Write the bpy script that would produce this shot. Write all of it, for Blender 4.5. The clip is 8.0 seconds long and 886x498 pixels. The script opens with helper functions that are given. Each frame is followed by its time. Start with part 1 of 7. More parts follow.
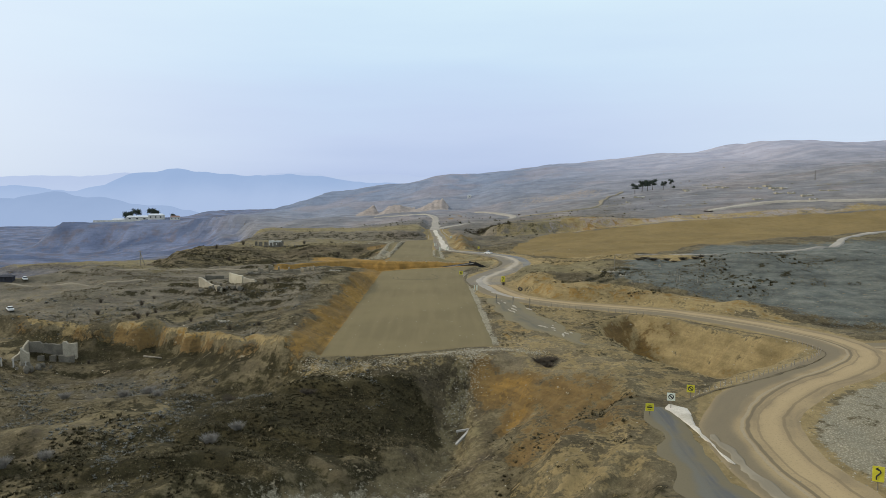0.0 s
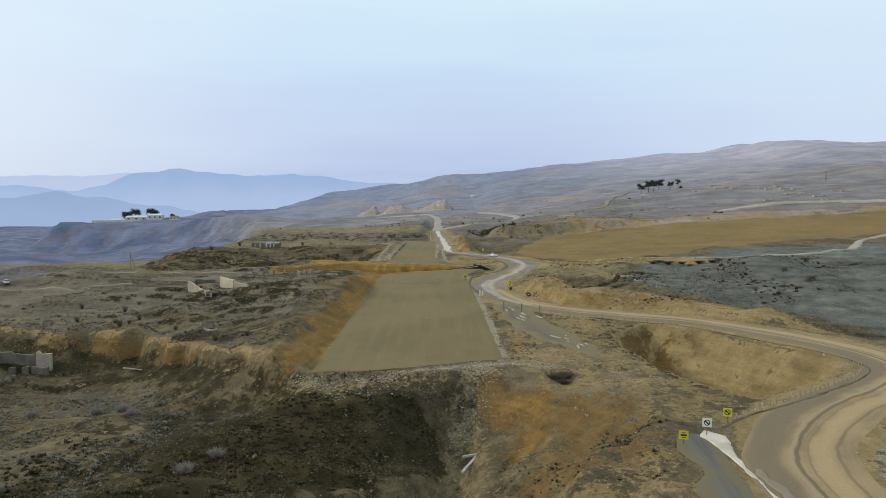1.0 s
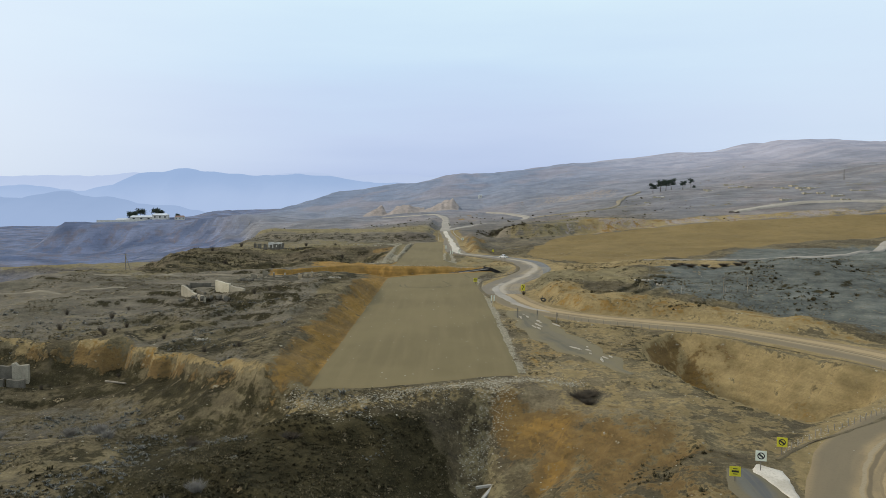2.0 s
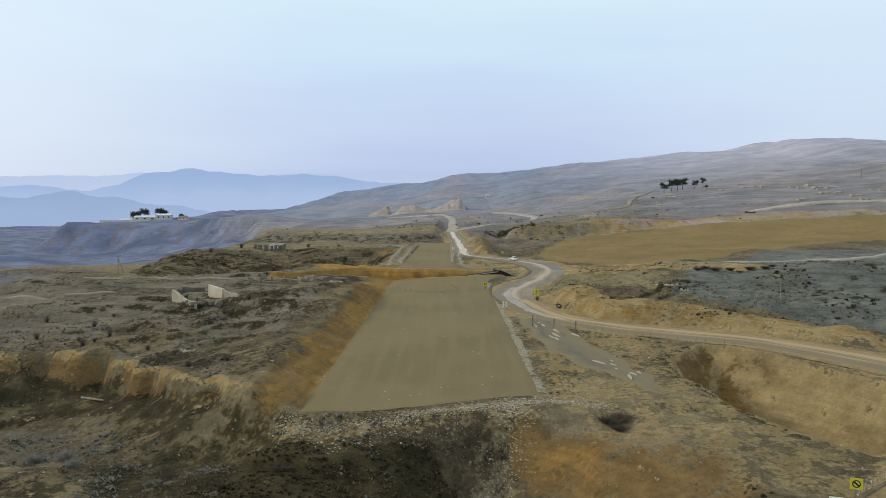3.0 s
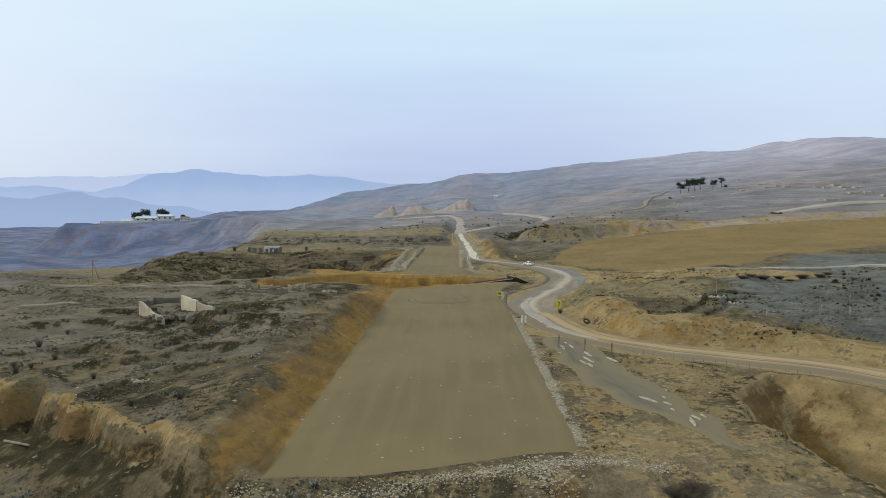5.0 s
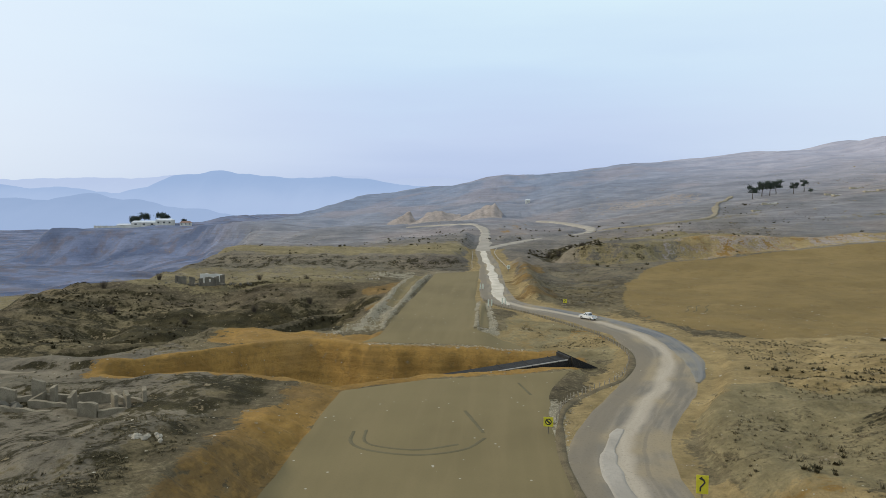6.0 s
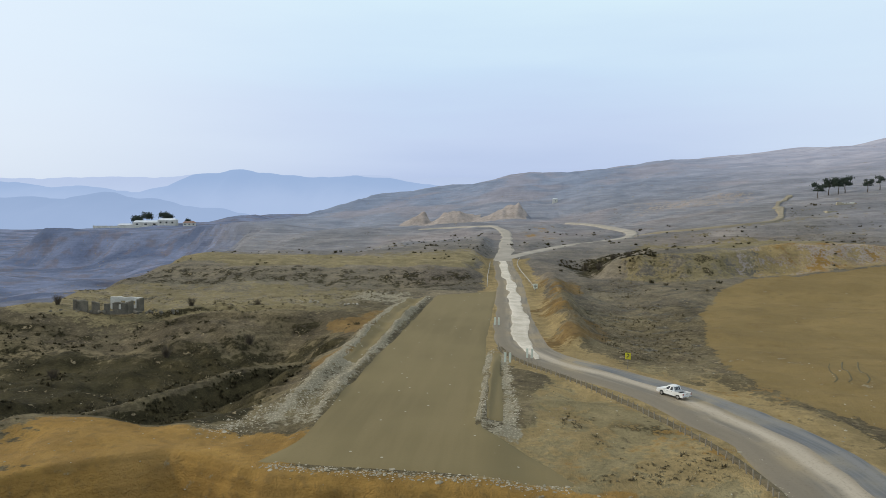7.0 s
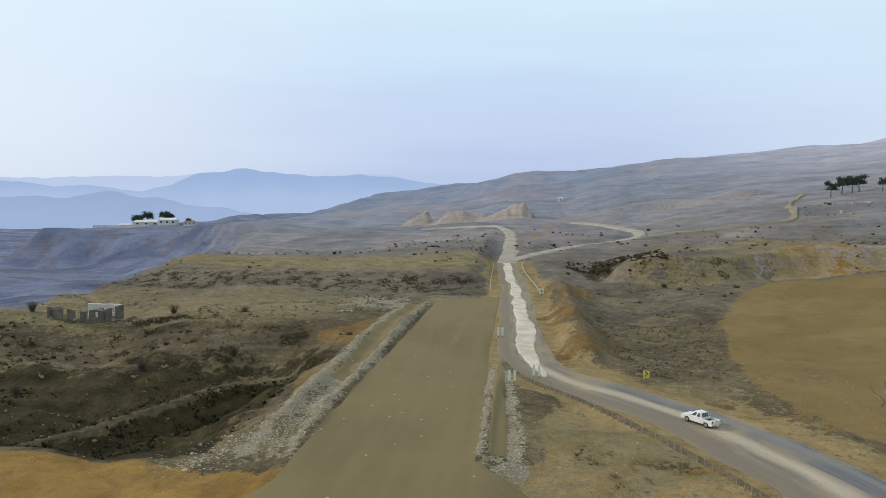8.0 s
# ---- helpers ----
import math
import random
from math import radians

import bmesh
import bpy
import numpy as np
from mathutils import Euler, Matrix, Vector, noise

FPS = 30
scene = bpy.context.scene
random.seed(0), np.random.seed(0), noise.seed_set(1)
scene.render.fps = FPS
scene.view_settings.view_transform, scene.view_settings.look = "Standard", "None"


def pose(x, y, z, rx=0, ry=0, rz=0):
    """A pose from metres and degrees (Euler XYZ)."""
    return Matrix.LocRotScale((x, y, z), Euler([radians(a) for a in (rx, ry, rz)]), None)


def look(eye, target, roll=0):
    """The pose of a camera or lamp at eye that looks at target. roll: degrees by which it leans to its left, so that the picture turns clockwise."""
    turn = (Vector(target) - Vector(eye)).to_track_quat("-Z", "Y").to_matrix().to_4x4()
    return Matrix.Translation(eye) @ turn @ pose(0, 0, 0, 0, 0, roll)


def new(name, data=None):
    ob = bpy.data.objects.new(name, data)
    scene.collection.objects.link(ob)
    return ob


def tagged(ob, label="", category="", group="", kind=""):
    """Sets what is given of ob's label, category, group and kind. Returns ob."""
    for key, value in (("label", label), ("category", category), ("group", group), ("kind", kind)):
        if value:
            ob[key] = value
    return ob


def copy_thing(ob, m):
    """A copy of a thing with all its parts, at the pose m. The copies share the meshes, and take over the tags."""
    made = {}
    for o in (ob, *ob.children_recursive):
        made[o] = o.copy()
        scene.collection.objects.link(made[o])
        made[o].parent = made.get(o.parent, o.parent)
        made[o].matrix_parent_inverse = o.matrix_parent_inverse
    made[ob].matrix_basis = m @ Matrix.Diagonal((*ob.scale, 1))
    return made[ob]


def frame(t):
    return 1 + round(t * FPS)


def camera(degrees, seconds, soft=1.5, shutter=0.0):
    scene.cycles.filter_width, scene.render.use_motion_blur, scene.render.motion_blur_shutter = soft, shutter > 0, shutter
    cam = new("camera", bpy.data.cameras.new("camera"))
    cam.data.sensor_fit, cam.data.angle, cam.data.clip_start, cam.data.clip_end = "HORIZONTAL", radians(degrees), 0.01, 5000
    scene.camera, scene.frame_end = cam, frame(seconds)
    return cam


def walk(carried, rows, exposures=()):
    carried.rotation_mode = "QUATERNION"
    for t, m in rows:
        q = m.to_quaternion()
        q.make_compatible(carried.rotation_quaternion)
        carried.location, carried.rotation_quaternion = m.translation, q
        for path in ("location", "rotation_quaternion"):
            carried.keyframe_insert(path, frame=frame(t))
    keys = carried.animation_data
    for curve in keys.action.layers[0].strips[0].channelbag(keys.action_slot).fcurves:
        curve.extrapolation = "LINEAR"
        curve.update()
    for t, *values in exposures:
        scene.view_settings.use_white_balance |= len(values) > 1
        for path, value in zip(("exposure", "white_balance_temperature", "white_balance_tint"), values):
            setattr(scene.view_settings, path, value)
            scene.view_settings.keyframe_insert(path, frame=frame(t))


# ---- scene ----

# The place is laid out in units of roughly a metre, placed to fit the camera's view, and stands at the scale K, at
# which the fast part of the flight keeps to the permitted speed.
K = 0.28

cam = camera(63.0, 8.0, soft=0.75)
# seconds, x, y, z, yaw to the left, pitch, roll
PATH = [
    (0.0, 0.15, 2.34, 22.32, 0.06, -3.84, -0.10),
    (0.5, -0.05, 7.70, 22.25, 0.12, -3.84, -0.06),
    (1.0, -0.26, 13.00, 22.17, 0.22, -3.80, -0.02),
    (1.5, -0.52, 18.50, 22.07, 0.36, -3.79, 0.00),
    (2.0, -0.78, 23.75, 21.97, 0.78, -3.81, 0.00),
    (2.75, -1.28, 31.90, 21.79, 1.14, -3.80, 0.00),
    (3.5, -1.80, 40.15, 21.60, 1.42, -3.78, 0.00),
    (4.0, -2.08, 45.40, 21.47, 1.54, -3.77, 0.01),
    (4.5, -2.28, 50.80, 21.31, 1.66, -3.73, 0.03),
    (5.0, -2.30, 56.10, 21.15, 1.79, -3.70, 0.03),
    (5.3, -2.26, 59.60, 21.08, 1.88, -3.68, 0.04),
    (5.4, -2.20, 64.30, 21.10, 1.98, -3.66, 0.05),
    (5.5, -1.95, 75.40, 21.30, 2.25, -3.60, 0.07),
    (5.6, -1.65, 89.00, 21.65, 2.62, -3.57, 0.12),
    (5.7, -1.30, 102.50, 22.05, 2.97, -3.54, 0.17),
    (5.8, -0.95, 116.00, 22.45, 3.34, -3.52, 0.22),
    (5.9, -0.62, 129.50, 22.80, 3.73, -3.51, 0.26),
    (6.0, -0.36, 143.00, 23.10, 4.13, -3.50, 0.30),
    (6.1, -0.30, 156.50, 23.12, 4.58, -3.51, 0.34),
    (6.2, -0.24, 169.90, 23.08, 5.05, -3.53, 0.38),
    (6.3, -0.18, 182.40, 23.00, 5.48, -3.53, 0.41),
    (6.4, -0.12, 191.00, 22.90, 5.74, -3.51, 0.43),
    (6.5, -0.06, 193.40, 22.82, 5.84, -3.50, 0.44),
    (7.0, 0.03, 198.70, 22.72, 6.04, -3.51, 0.44),
    (7.5, -0.02, 203.60, 22.82, 6.22, -3.55, 0.42),
    (8.0, -0.16, 208.20, 23.00, 6.38, -3.60, 0.40),
]


def eye_pose(x, y, z, yaw, pitch, roll):
    way = Vector((-math.sin(radians(yaw)) * math.cos(radians(pitch)), math.cos(radians(yaw)) * math.cos(radians(pitch)), math.sin(radians(pitch))))
    eye = Vector((x, y, z)) * K
    return look(eye, eye + way, roll)


walk(cam, [(t, eye_pose(*row)) for t, *row in PATH])

# ---- sky and sun: a bright, hazy overcast day ----
SUN_TURN, SUN_UP = 278.0, 27.0
world = bpy.data.worlds.new("overcast_sky")
scene.world = world
world.use_nodes = True
wn, wl = world.node_tree.nodes, world.node_tree.links
wn.clear()
w_out = wn.new("ShaderNodeOutputWorld")
w_sum = wn.new("ShaderNodeAddShader")
w_sky = wn.new("ShaderNodeTexSky")
w_sky.sky_type, w_sky.sun_disc = "NISHITA", False
w_sky.sun_elevation, w_sky.sun_rotation = radians(SUN_UP), radians(SUN_TURN)
w_sky.dust_density, w_sky.air_density = 3.0, 1.2
w_bg_sky = wn.new("ShaderNodeBackground")
w_bg_sky.inputs["Strength"].default_value = 0.012
w_coord = wn.new("ShaderNodeTexCoord")
w_sep = wn.new("ShaderNodeSeparateXYZ")
w_map = wn.new("ShaderNodeMapping")
w_map.inputs["Scale"].default_value = (1.2, 1.2, 9.0)
w_noise = wn.new("ShaderNodeTexNoise")
w_noise.inputs["Scale"].default_value, w_noise.inputs["Detail"].default_value = 1.6, 4.0
w_tilt = wn.new("ShaderNodeMath")
w_tilt.operation = "MULTIPLY_ADD"
w_tilt.inputs[1].default_value, w_tilt.inputs[2].default_value = 0.16, -0.08
w_add = wn.new("ShaderNodeMath")
w_ramp = wn.new("ShaderNodeValToRGB")
ramp = w_ramp.color_ramp
ramp.elements[0].position, ramp.elements[0].color = 0.0, (0.44, 0.55, 0.80, 1)
ramp.elements[1].position, ramp.elements[1].color = 1.0, (0.80, 0.88, 0.95, 1)
for where, tone in ((0.05, (0.50, 0.61, 0.86, 1)), (0.10, (0.555, 0.665, 0.90, 1)), (0.18, (0.60, 0.76, 0.95, 1)), (0.28, (0.70, 0.88, 0.99, 1)), (0.45, (0.76, 0.88, 0.96, 1))):
    ramp.elements.new(where).color = tone
w_bg = wn.new("ShaderNodeBackground")
w_bg.inputs["Strength"].default_value = 0.93
wl.new(w_coord.outputs["Generated"], w_sep.inputs[0])
wl.new(w_coord.outputs["Generated"], w_map.inputs[0])
wl.new(w_map.outputs[0], w_noise.inputs["Vector"])
wl.new(w_noise.outputs["Fac"], w_tilt.inputs[0])
wl.new(w_sep.outputs["Z"], w_add.inputs[0])
wl.new(w_tilt.outputs[0], w_add.inputs[1])
wl.new(w_add.outputs[0], w_ramp.inputs["Fac"])
# the haze is brightest low in the west, where the sun stands behind it
w_west = wn.new("ShaderNodeMapRange")
w_west.interpolation_type = "SMOOTHSTEP"
w_west.inputs["From Min"].default_value, w_west.inputs["From Max"].default_value = -0.10, -0.62
w_west.inputs["To Max"].default_value = 0.75
w_glow = wn.new("ShaderNodeMix")
w_glow.data_type = "RGBA"
w_glow.inputs[7].default_value = (0.77, 0.87, 0.98, 1)
wl.new(w_sep.outputs["X"], w_west.inputs["Value"])
wl.new(w_west.outputs["Result"], w_glow.inputs["Factor"])
wl.new(w_ramp.outputs["Color"], w_glow.inputs[6])
w_east = wn.new("ShaderNodeMapRange")
w_east.interpolation_type = "SMOOTHSTEP"
w_east.inputs["From Min"].default_value, w_east.inputs["From Max"].default_value = 0.05, 0.55
w_east.inputs["To Max"].default_value = 0.5
w_pale = wn.new("ShaderNodeMix")
w_pale.data_type = "RGBA"
w_pale.inputs[7].default_value = (0.76, 0.89, 1.0, 1)
wl.new(w_sep.outputs["X"], w_east.inputs["Value"])
wl.new(w_east.outputs["Result"], w_pale.inputs["Factor"])
wl.new(w_glow.outputs[2], w_pale.inputs[6])
wl.new(w_pale.outputs[2], w_bg.inputs["Color"])
wl.new(w_sky.outputs["Color"], w_bg_sky.inputs["Color"])
wl.new(w_bg.outputs[0], w_sum.inputs[0])
wl.new(w_bg_sky.outputs[0], w_sum.inputs[1])
wl.new(w_sum.outputs[0], w_out.inputs["Surface"])

sun_data = bpy.data.lights.new("sun", "SUN")
sun_data.energy, sun_data.angle, sun_data.color = 1.9, radians(10), (1.0, 0.92, 0.74)
sun = new("sun", sun_data)
sun_way = Vector((math.sin(radians(SUN_TURN)) * math.cos(radians(SUN_UP)), math.cos(radians(SUN_TURN)) * math.cos(radians(SUN_UP)), math.sin(radians(SUN_UP))))
sun.matrix_world = look(sun_way * 100, (0, 0, 0))

# ---- noise and plan helpers ----
def lattice(ix, iy, seed):
    h = (ix.astype(np.int64) * 374761393 + iy.astype(np.int64) * 668265263 + seed * 2147483647) & 0x7FFFFFFF
    h = ((h ^ (h >> 13)) * 1274126177) & 0x7FFFFFFF
    return ((h ^ (h >> 16)) & 0xFFFF) / 32767.5 - 1.0


def wave(x, y, size, seed=0):
    """Smooth noise from -1 to 1 with bumps of about that size."""
    x, y = np.asarray(x, float) / size, np.asarray(y, float) / size
    ix, iy = np.floor(x), np.floor(y)
    fx, fy = x - ix, y - iy
    fx, fy = fx * fx * fx * (fx * (fx * 6 - 15) + 10), fy * fy * fy * (fy * (fy * 6 - 15) + 10)
    a, b = lattice(ix, iy, seed), lattice(ix + 1, iy, seed)
    c, d = lattice(ix, iy + 1, seed), lattice(ix + 1, iy + 1, seed)
    return (a + (b - a) * fx) * (1 - fy) + (c + (d - c) * fx) * fy


def fbm(x, y, size, seed=0, octaves=3):
    return sum(wave(x, y, size / 2.1 ** i, seed + 7 * i) * 0.5 ** i for i in range(octaves))


def ease(a, b, v):
    t = np.clip((v - a) / (b - a), 0, 1)
    return t * t * (3 - 2 * t)


def span(v, pairs):
    return np.interp(v, [a for a, _ in pairs], [b for _, b in pairs])


def far_from(x, y, line):
    """Distance of points from a broken line."""
    best = np.full(np.shape(x), 1e9)
    for (ax, ay), (bx, by) in zip(line, line[1:]):
        lx, ly = bx - ax, by - ay
        t = np.clip(((x - ax) * lx + (y - ay) * ly) / (lx * lx + ly * ly), 0, 1)
        best = np.minimum(best, np.hypot(x - ax - t * lx, y - ay - t * ly))
    return best


def depth_in(x, y, ring):
    """Distance from the edge of a closed outline: plus inside, minus outside."""
    edge = far_from(x, y, ring + ring[:1])
    odd = np.zeros(np.shape(x), bool)
    for (ax, ay), (bx, by) in zip(ring, ring[1:] + ring[:1]):
        if ay != by:
            odd ^= ((ay > y) != (by > y)) & (x < (bx - ax) * (y - ay) / (by - ay) + ax)
    return np.where(odd, edge, -edge)


def glide(points, step=1.0):
    """A smooth line through points, as evenly spaced points."""
    out = []
    p = [Vector((*a, 0)) for a in points]
    p = [2 * p[0] - p[1]] + p + [2 * p[-1] - p[-2]]
    for a, b, c, d in zip(p, p[1:], p[2:], p[3:]):
        n = max(1, int((c - b).length / step))
        for i in range(n):
            t = i / n
            q = 0.5 * (2 * b + (c - a) * t + (2 * a - 5 * b + 4 * c - d) * t * t + (3 * b - a - 3 * c + d) * t ** 3)
            out.append((q.x, q.y))
    return out + [tuple(points[-1])]


# ---- the plan, in layout units, placed to fit the camera's view: x to the right, y ahead ----
MAIN_ROAD = glide([(34, 20), (35, 45), (35.4, 67), (34.8, 76), (36, 85), (40.4, 93), (49, 102), (59, 109), (65.5, 116), (67.5, 124), (65.5, 132), (60, 142), (50, 154.5),
                   (40, 161), (30, 166), (22, 172), (16, 181), (13, 192), (11.1, 203), (12.1, 213), (15.4, 224), (20.5, 236), (24.9, 249), (25.2, 256), (23.9, 264), (21.2, 271.5),
                   (16.9, 281), (10.6, 289.5), (5.2, 295.6), (1.6, 302.5), (0.1, 311), (-0.6, 325), (-1.2, 350), (-2, 380), (-3.8, 405), (-5.3, 430)], 3.0)
ROAD_WIDTH = [(0, 12), (60, 12), (84, 12), (100, 11), (125, 11), (160, 10), (182, 9), (205, 10.5), (232, 9.6), (256, 10.5), (284, 9.6), (300, 8.0), (430, 6.5)]
UPPER_ROAD = glide([(-5.2, 428), (-5, 455), (-5, 475), (-5.6, 520), (-7, 545), (-11, 573), (-18, 595), (-42, 623), (-60, 632)], 5.0)
FAR_ROAD = glide([(-4.5, 436), (4, 455), (13, 472), (24, 489), (37, 508), (48, 530), (53, 552), (50, 578), (46, 604), (40, 632), (30, 650)], 5.0)
EAST_ROAD = glide([(66, 121), (76, 121), (90, 122), (120, 127), (160, 130)], 4.0)
OLD_ROAD = glide([(13.5, 176), (14.4, 165), (16.6, 152), (19.6, 139), (22.4, 130), (24.5, 124)], 3.0)
OLD_ROAD_SOUTH = glide([(26.6, 92.4), (26.4, 86), (26.0, 80), (25.9, 73), (25.9, 66), (25.8, 50)], 2.0)
HILL_TRACK = glide([(60, 257.5), (72, 262), (96, 270), (128, 278), (160, 300), (184, 330), (215, 346)], 5.0)
VILLAGE_TRACK = glide([(160, 440), (176, 448), (200, 457), (228, 445), (252, 432), (300, 425)], 8.0)
SLOPE_TRACK = glide([(52, 527), (66, 512), (83, 506), (104, 510), (116, 536), (131, 586), (158, 645)], 8.0)
FIELD = [(30, 316), (36, 345), (46, 370), (60, 391), (84, 398), (136, 411), (200, 412), (250, 405), (330, 396), (330, 372), (212, 349), (160, 336), (129, 323), (100, 302), (80, 277), (61, 263), (46, 264), (36, 271), (30.5, 279), (28, 289), (28, 303)]
PIT = [(31, 145), (38, 152), (46, 146), (54, 133), (60, 124), (58.5, 119), (50.5, 111), (41, 107), (36, 112), (32, 122), (29, 134)]
TRENCH = [(-53, 233.5), (-40, 232.5), (-20.5, 232.2), (-9, 238.6), (2, 241.4), (11, 245), (12, 250), (8, 253), (-5, 253.5), (-20, 254), (-30, 258.5), (-37, 254), (-45, 244), (-53, 237)]
SLUMP = [(5.5, 112), (8.5, 116), (15, 115.5), (20, 113), (21, 104), (16, 96), (9.5, 98), (5.5, 106)]
SPUR = glide([(-75, 262), (-62, 268), (-54.6, 273), (-51, 277), (-47.4, 283), (-44.2, 294), (-38.8, 304), (-31, 311)], 2.0)
DARK_SLOPE = [(-25, 112.5), (-13, 110.6), (-5, 112.6), (-2, 109.5), (-0.5, 104), (-6, 95), (-13, 89.5), (-22, 87), (-31, 78), (-36, 84), (-31, 100)]
GULLY = [(4, 119), (1.5, 112), (0.3, 104), (0.8, 98), (-3, 90), (-10, 84), (-22, 77), (-36, 69), (-50, 60)]
HOLLOW = [(14, 425), (24, 432), (36, 426), (34, 405), (22, 398), (14, 405)]
PLATEAU_EDGE = [(150, 150), (200, 124), (250, 110), (300, 104), (363, 97), (428, 108), (560, 142), (680, 182), (800, 290), (900, 330)]
# spoil heaps: x, y, half width, height, and how far to the right the top lies
HEAPS = [(-14, 700, 20, 9.5, 0.70), (-48, 712, 21, 10.5, 0.25), (-76, 722, 11, 10.0, 0.65)]
CENTRE = [(-600, -6), (0, -6), (70, -5.2), (95, -3.7), (115, -2.5), (232, -0.2), (264, 1.5), (300, 1.7), (360, 2.0), (430, 5), (500, 8), (560, 10.2), (613, 12), (700, 13), (900, 16), (1500, 16)]
RIDGE = [(-900, -42), (-600, -34), (-480, -22), (-420, -8), (-370, 3), (-330, 8), (-262, 9), (-222, 11), (-200, 15), (-180, 21), (-166, 29), (-156, 36), (-105, 42), (-53, 48), (14, 57), (80, 63), (144, 69), (217, 77), (307, 87), (356, 85), (421, 101), (503, 99), (640, 106), (900, 112), (2000, 120), (5000, 90)]


def base(x, y):
    """The smooth lie of the land."""
    z = span(y, CENTRE) + 0.125 * np.maximum(0, x - 28) * ease(230, 610, y) * (1 - ease(280, 700, x) * 0.6)
    ridge_y = 1055 + 25 * wave(x, y * 0, 160, 3)
    ridge_z = span(x, RIDGE) + 1.5 * wave(x, y * 0, 45, 4)
    z = z + (ridge_z - z) * ease(680 - 80 * ease(20, 90, x), 1050, y - ridge_y + 1050)
    z = z - ease(1065, 2300, y) * (ridge_z + 12)
    # the land falls away to the west
    z = z - span(x, [(-420, 18), (-300, 15), (-200, 8), (-140, 14), (-100, 8.5), (-70, 8), (-40, 4), (-15, 0)]) * ease(400, 480, y) * (1 - 0.3 * ease(560, 650, y)) * (1 - 0.85 * ease(760, 1040, y))
    z = z - 3.0 * np.exp(-((x - 50) / 24) ** 2) * ease(470, 540, y) * (1 - ease(620, 720, y))
    cliff = -x - span(y, PLATEAU_EDGE) + 9 * wave(x, y, 60, 5) + 6 * wave(x, y, 24, 6) + 2.5 * wave(x, y, 9, 7)
    away = ease(185, 260, y) * (1 - ease(760, 840, y + 0.12 * (x + 380)) * (1 - ease(-60, -20, -x - 440)))
    floor = np.clip(-16 - 0.06 * (y - 400), -34, -13) + 3.5 * fbm(x, y, 120, 9, 3)
    z = z + (np.minimum(z, floor) - z) * (0.40 * ease(0, 14, cliff) + 0.25 * ease(20, 40, cliff) + 0.35 * ease(45, 120, cliff)) * away
    terrace = ease(770, 815, y + 0.1 * (x + 380) + 10 * wave(x, y, 30, 8)) * (1 - ease(1000, 1150, y)) * ease(-480, -425, x) * ease(-170, -280, x)
    z = z + (-2.0 - z) * terrace
    z = z + 12 * np.exp(-((x + 322) / 34) ** 2 - ((y - 1020) / 50) ** 2) + 5 * np.exp(-((x + 250) / 40) ** 2 - ((y - 960) / 50) ** 2)
    return z


def ledges(x, y, run, size, seed, bite=0.3):
    """Low steps up the slope: a short steep rise, then a long gentle fall."""
    q = y / run + 1.1 * fbm(x, y, size, seed, 3)
    f = q - np.floor(q)
    return (ease(0, bite, f) - f) * np.clip(0.65 + 0.8 * wave(x, y, size * 0.8, seed + 3), 0, 1.3)


def crest_line(x, y):
    """How far north the upper edge of the southern drop lies."""
    top = span(x, [(-140, 166), (-90, 156), (-76, 152), (-70, 150), (-63, 148), (-57, 145), (-50, 140), (-44, 135.5), (-36, 127), (-28, 120.5), (-24, 118), (-19, 115.6), (-11.7, 116), (-3.4, 118.6), (3.4, 121), (9, 121), (15, 117), (22, 112), (30, 108)])
    return top + (1.8 * wave(x, y * 0, 8, 23) + 1.5 * wave(x, y * 0.4, 3.2, 24) + 0.8 * wave(x, y * 0.1, 1.4, 20)) * ease(-22, -27, x)


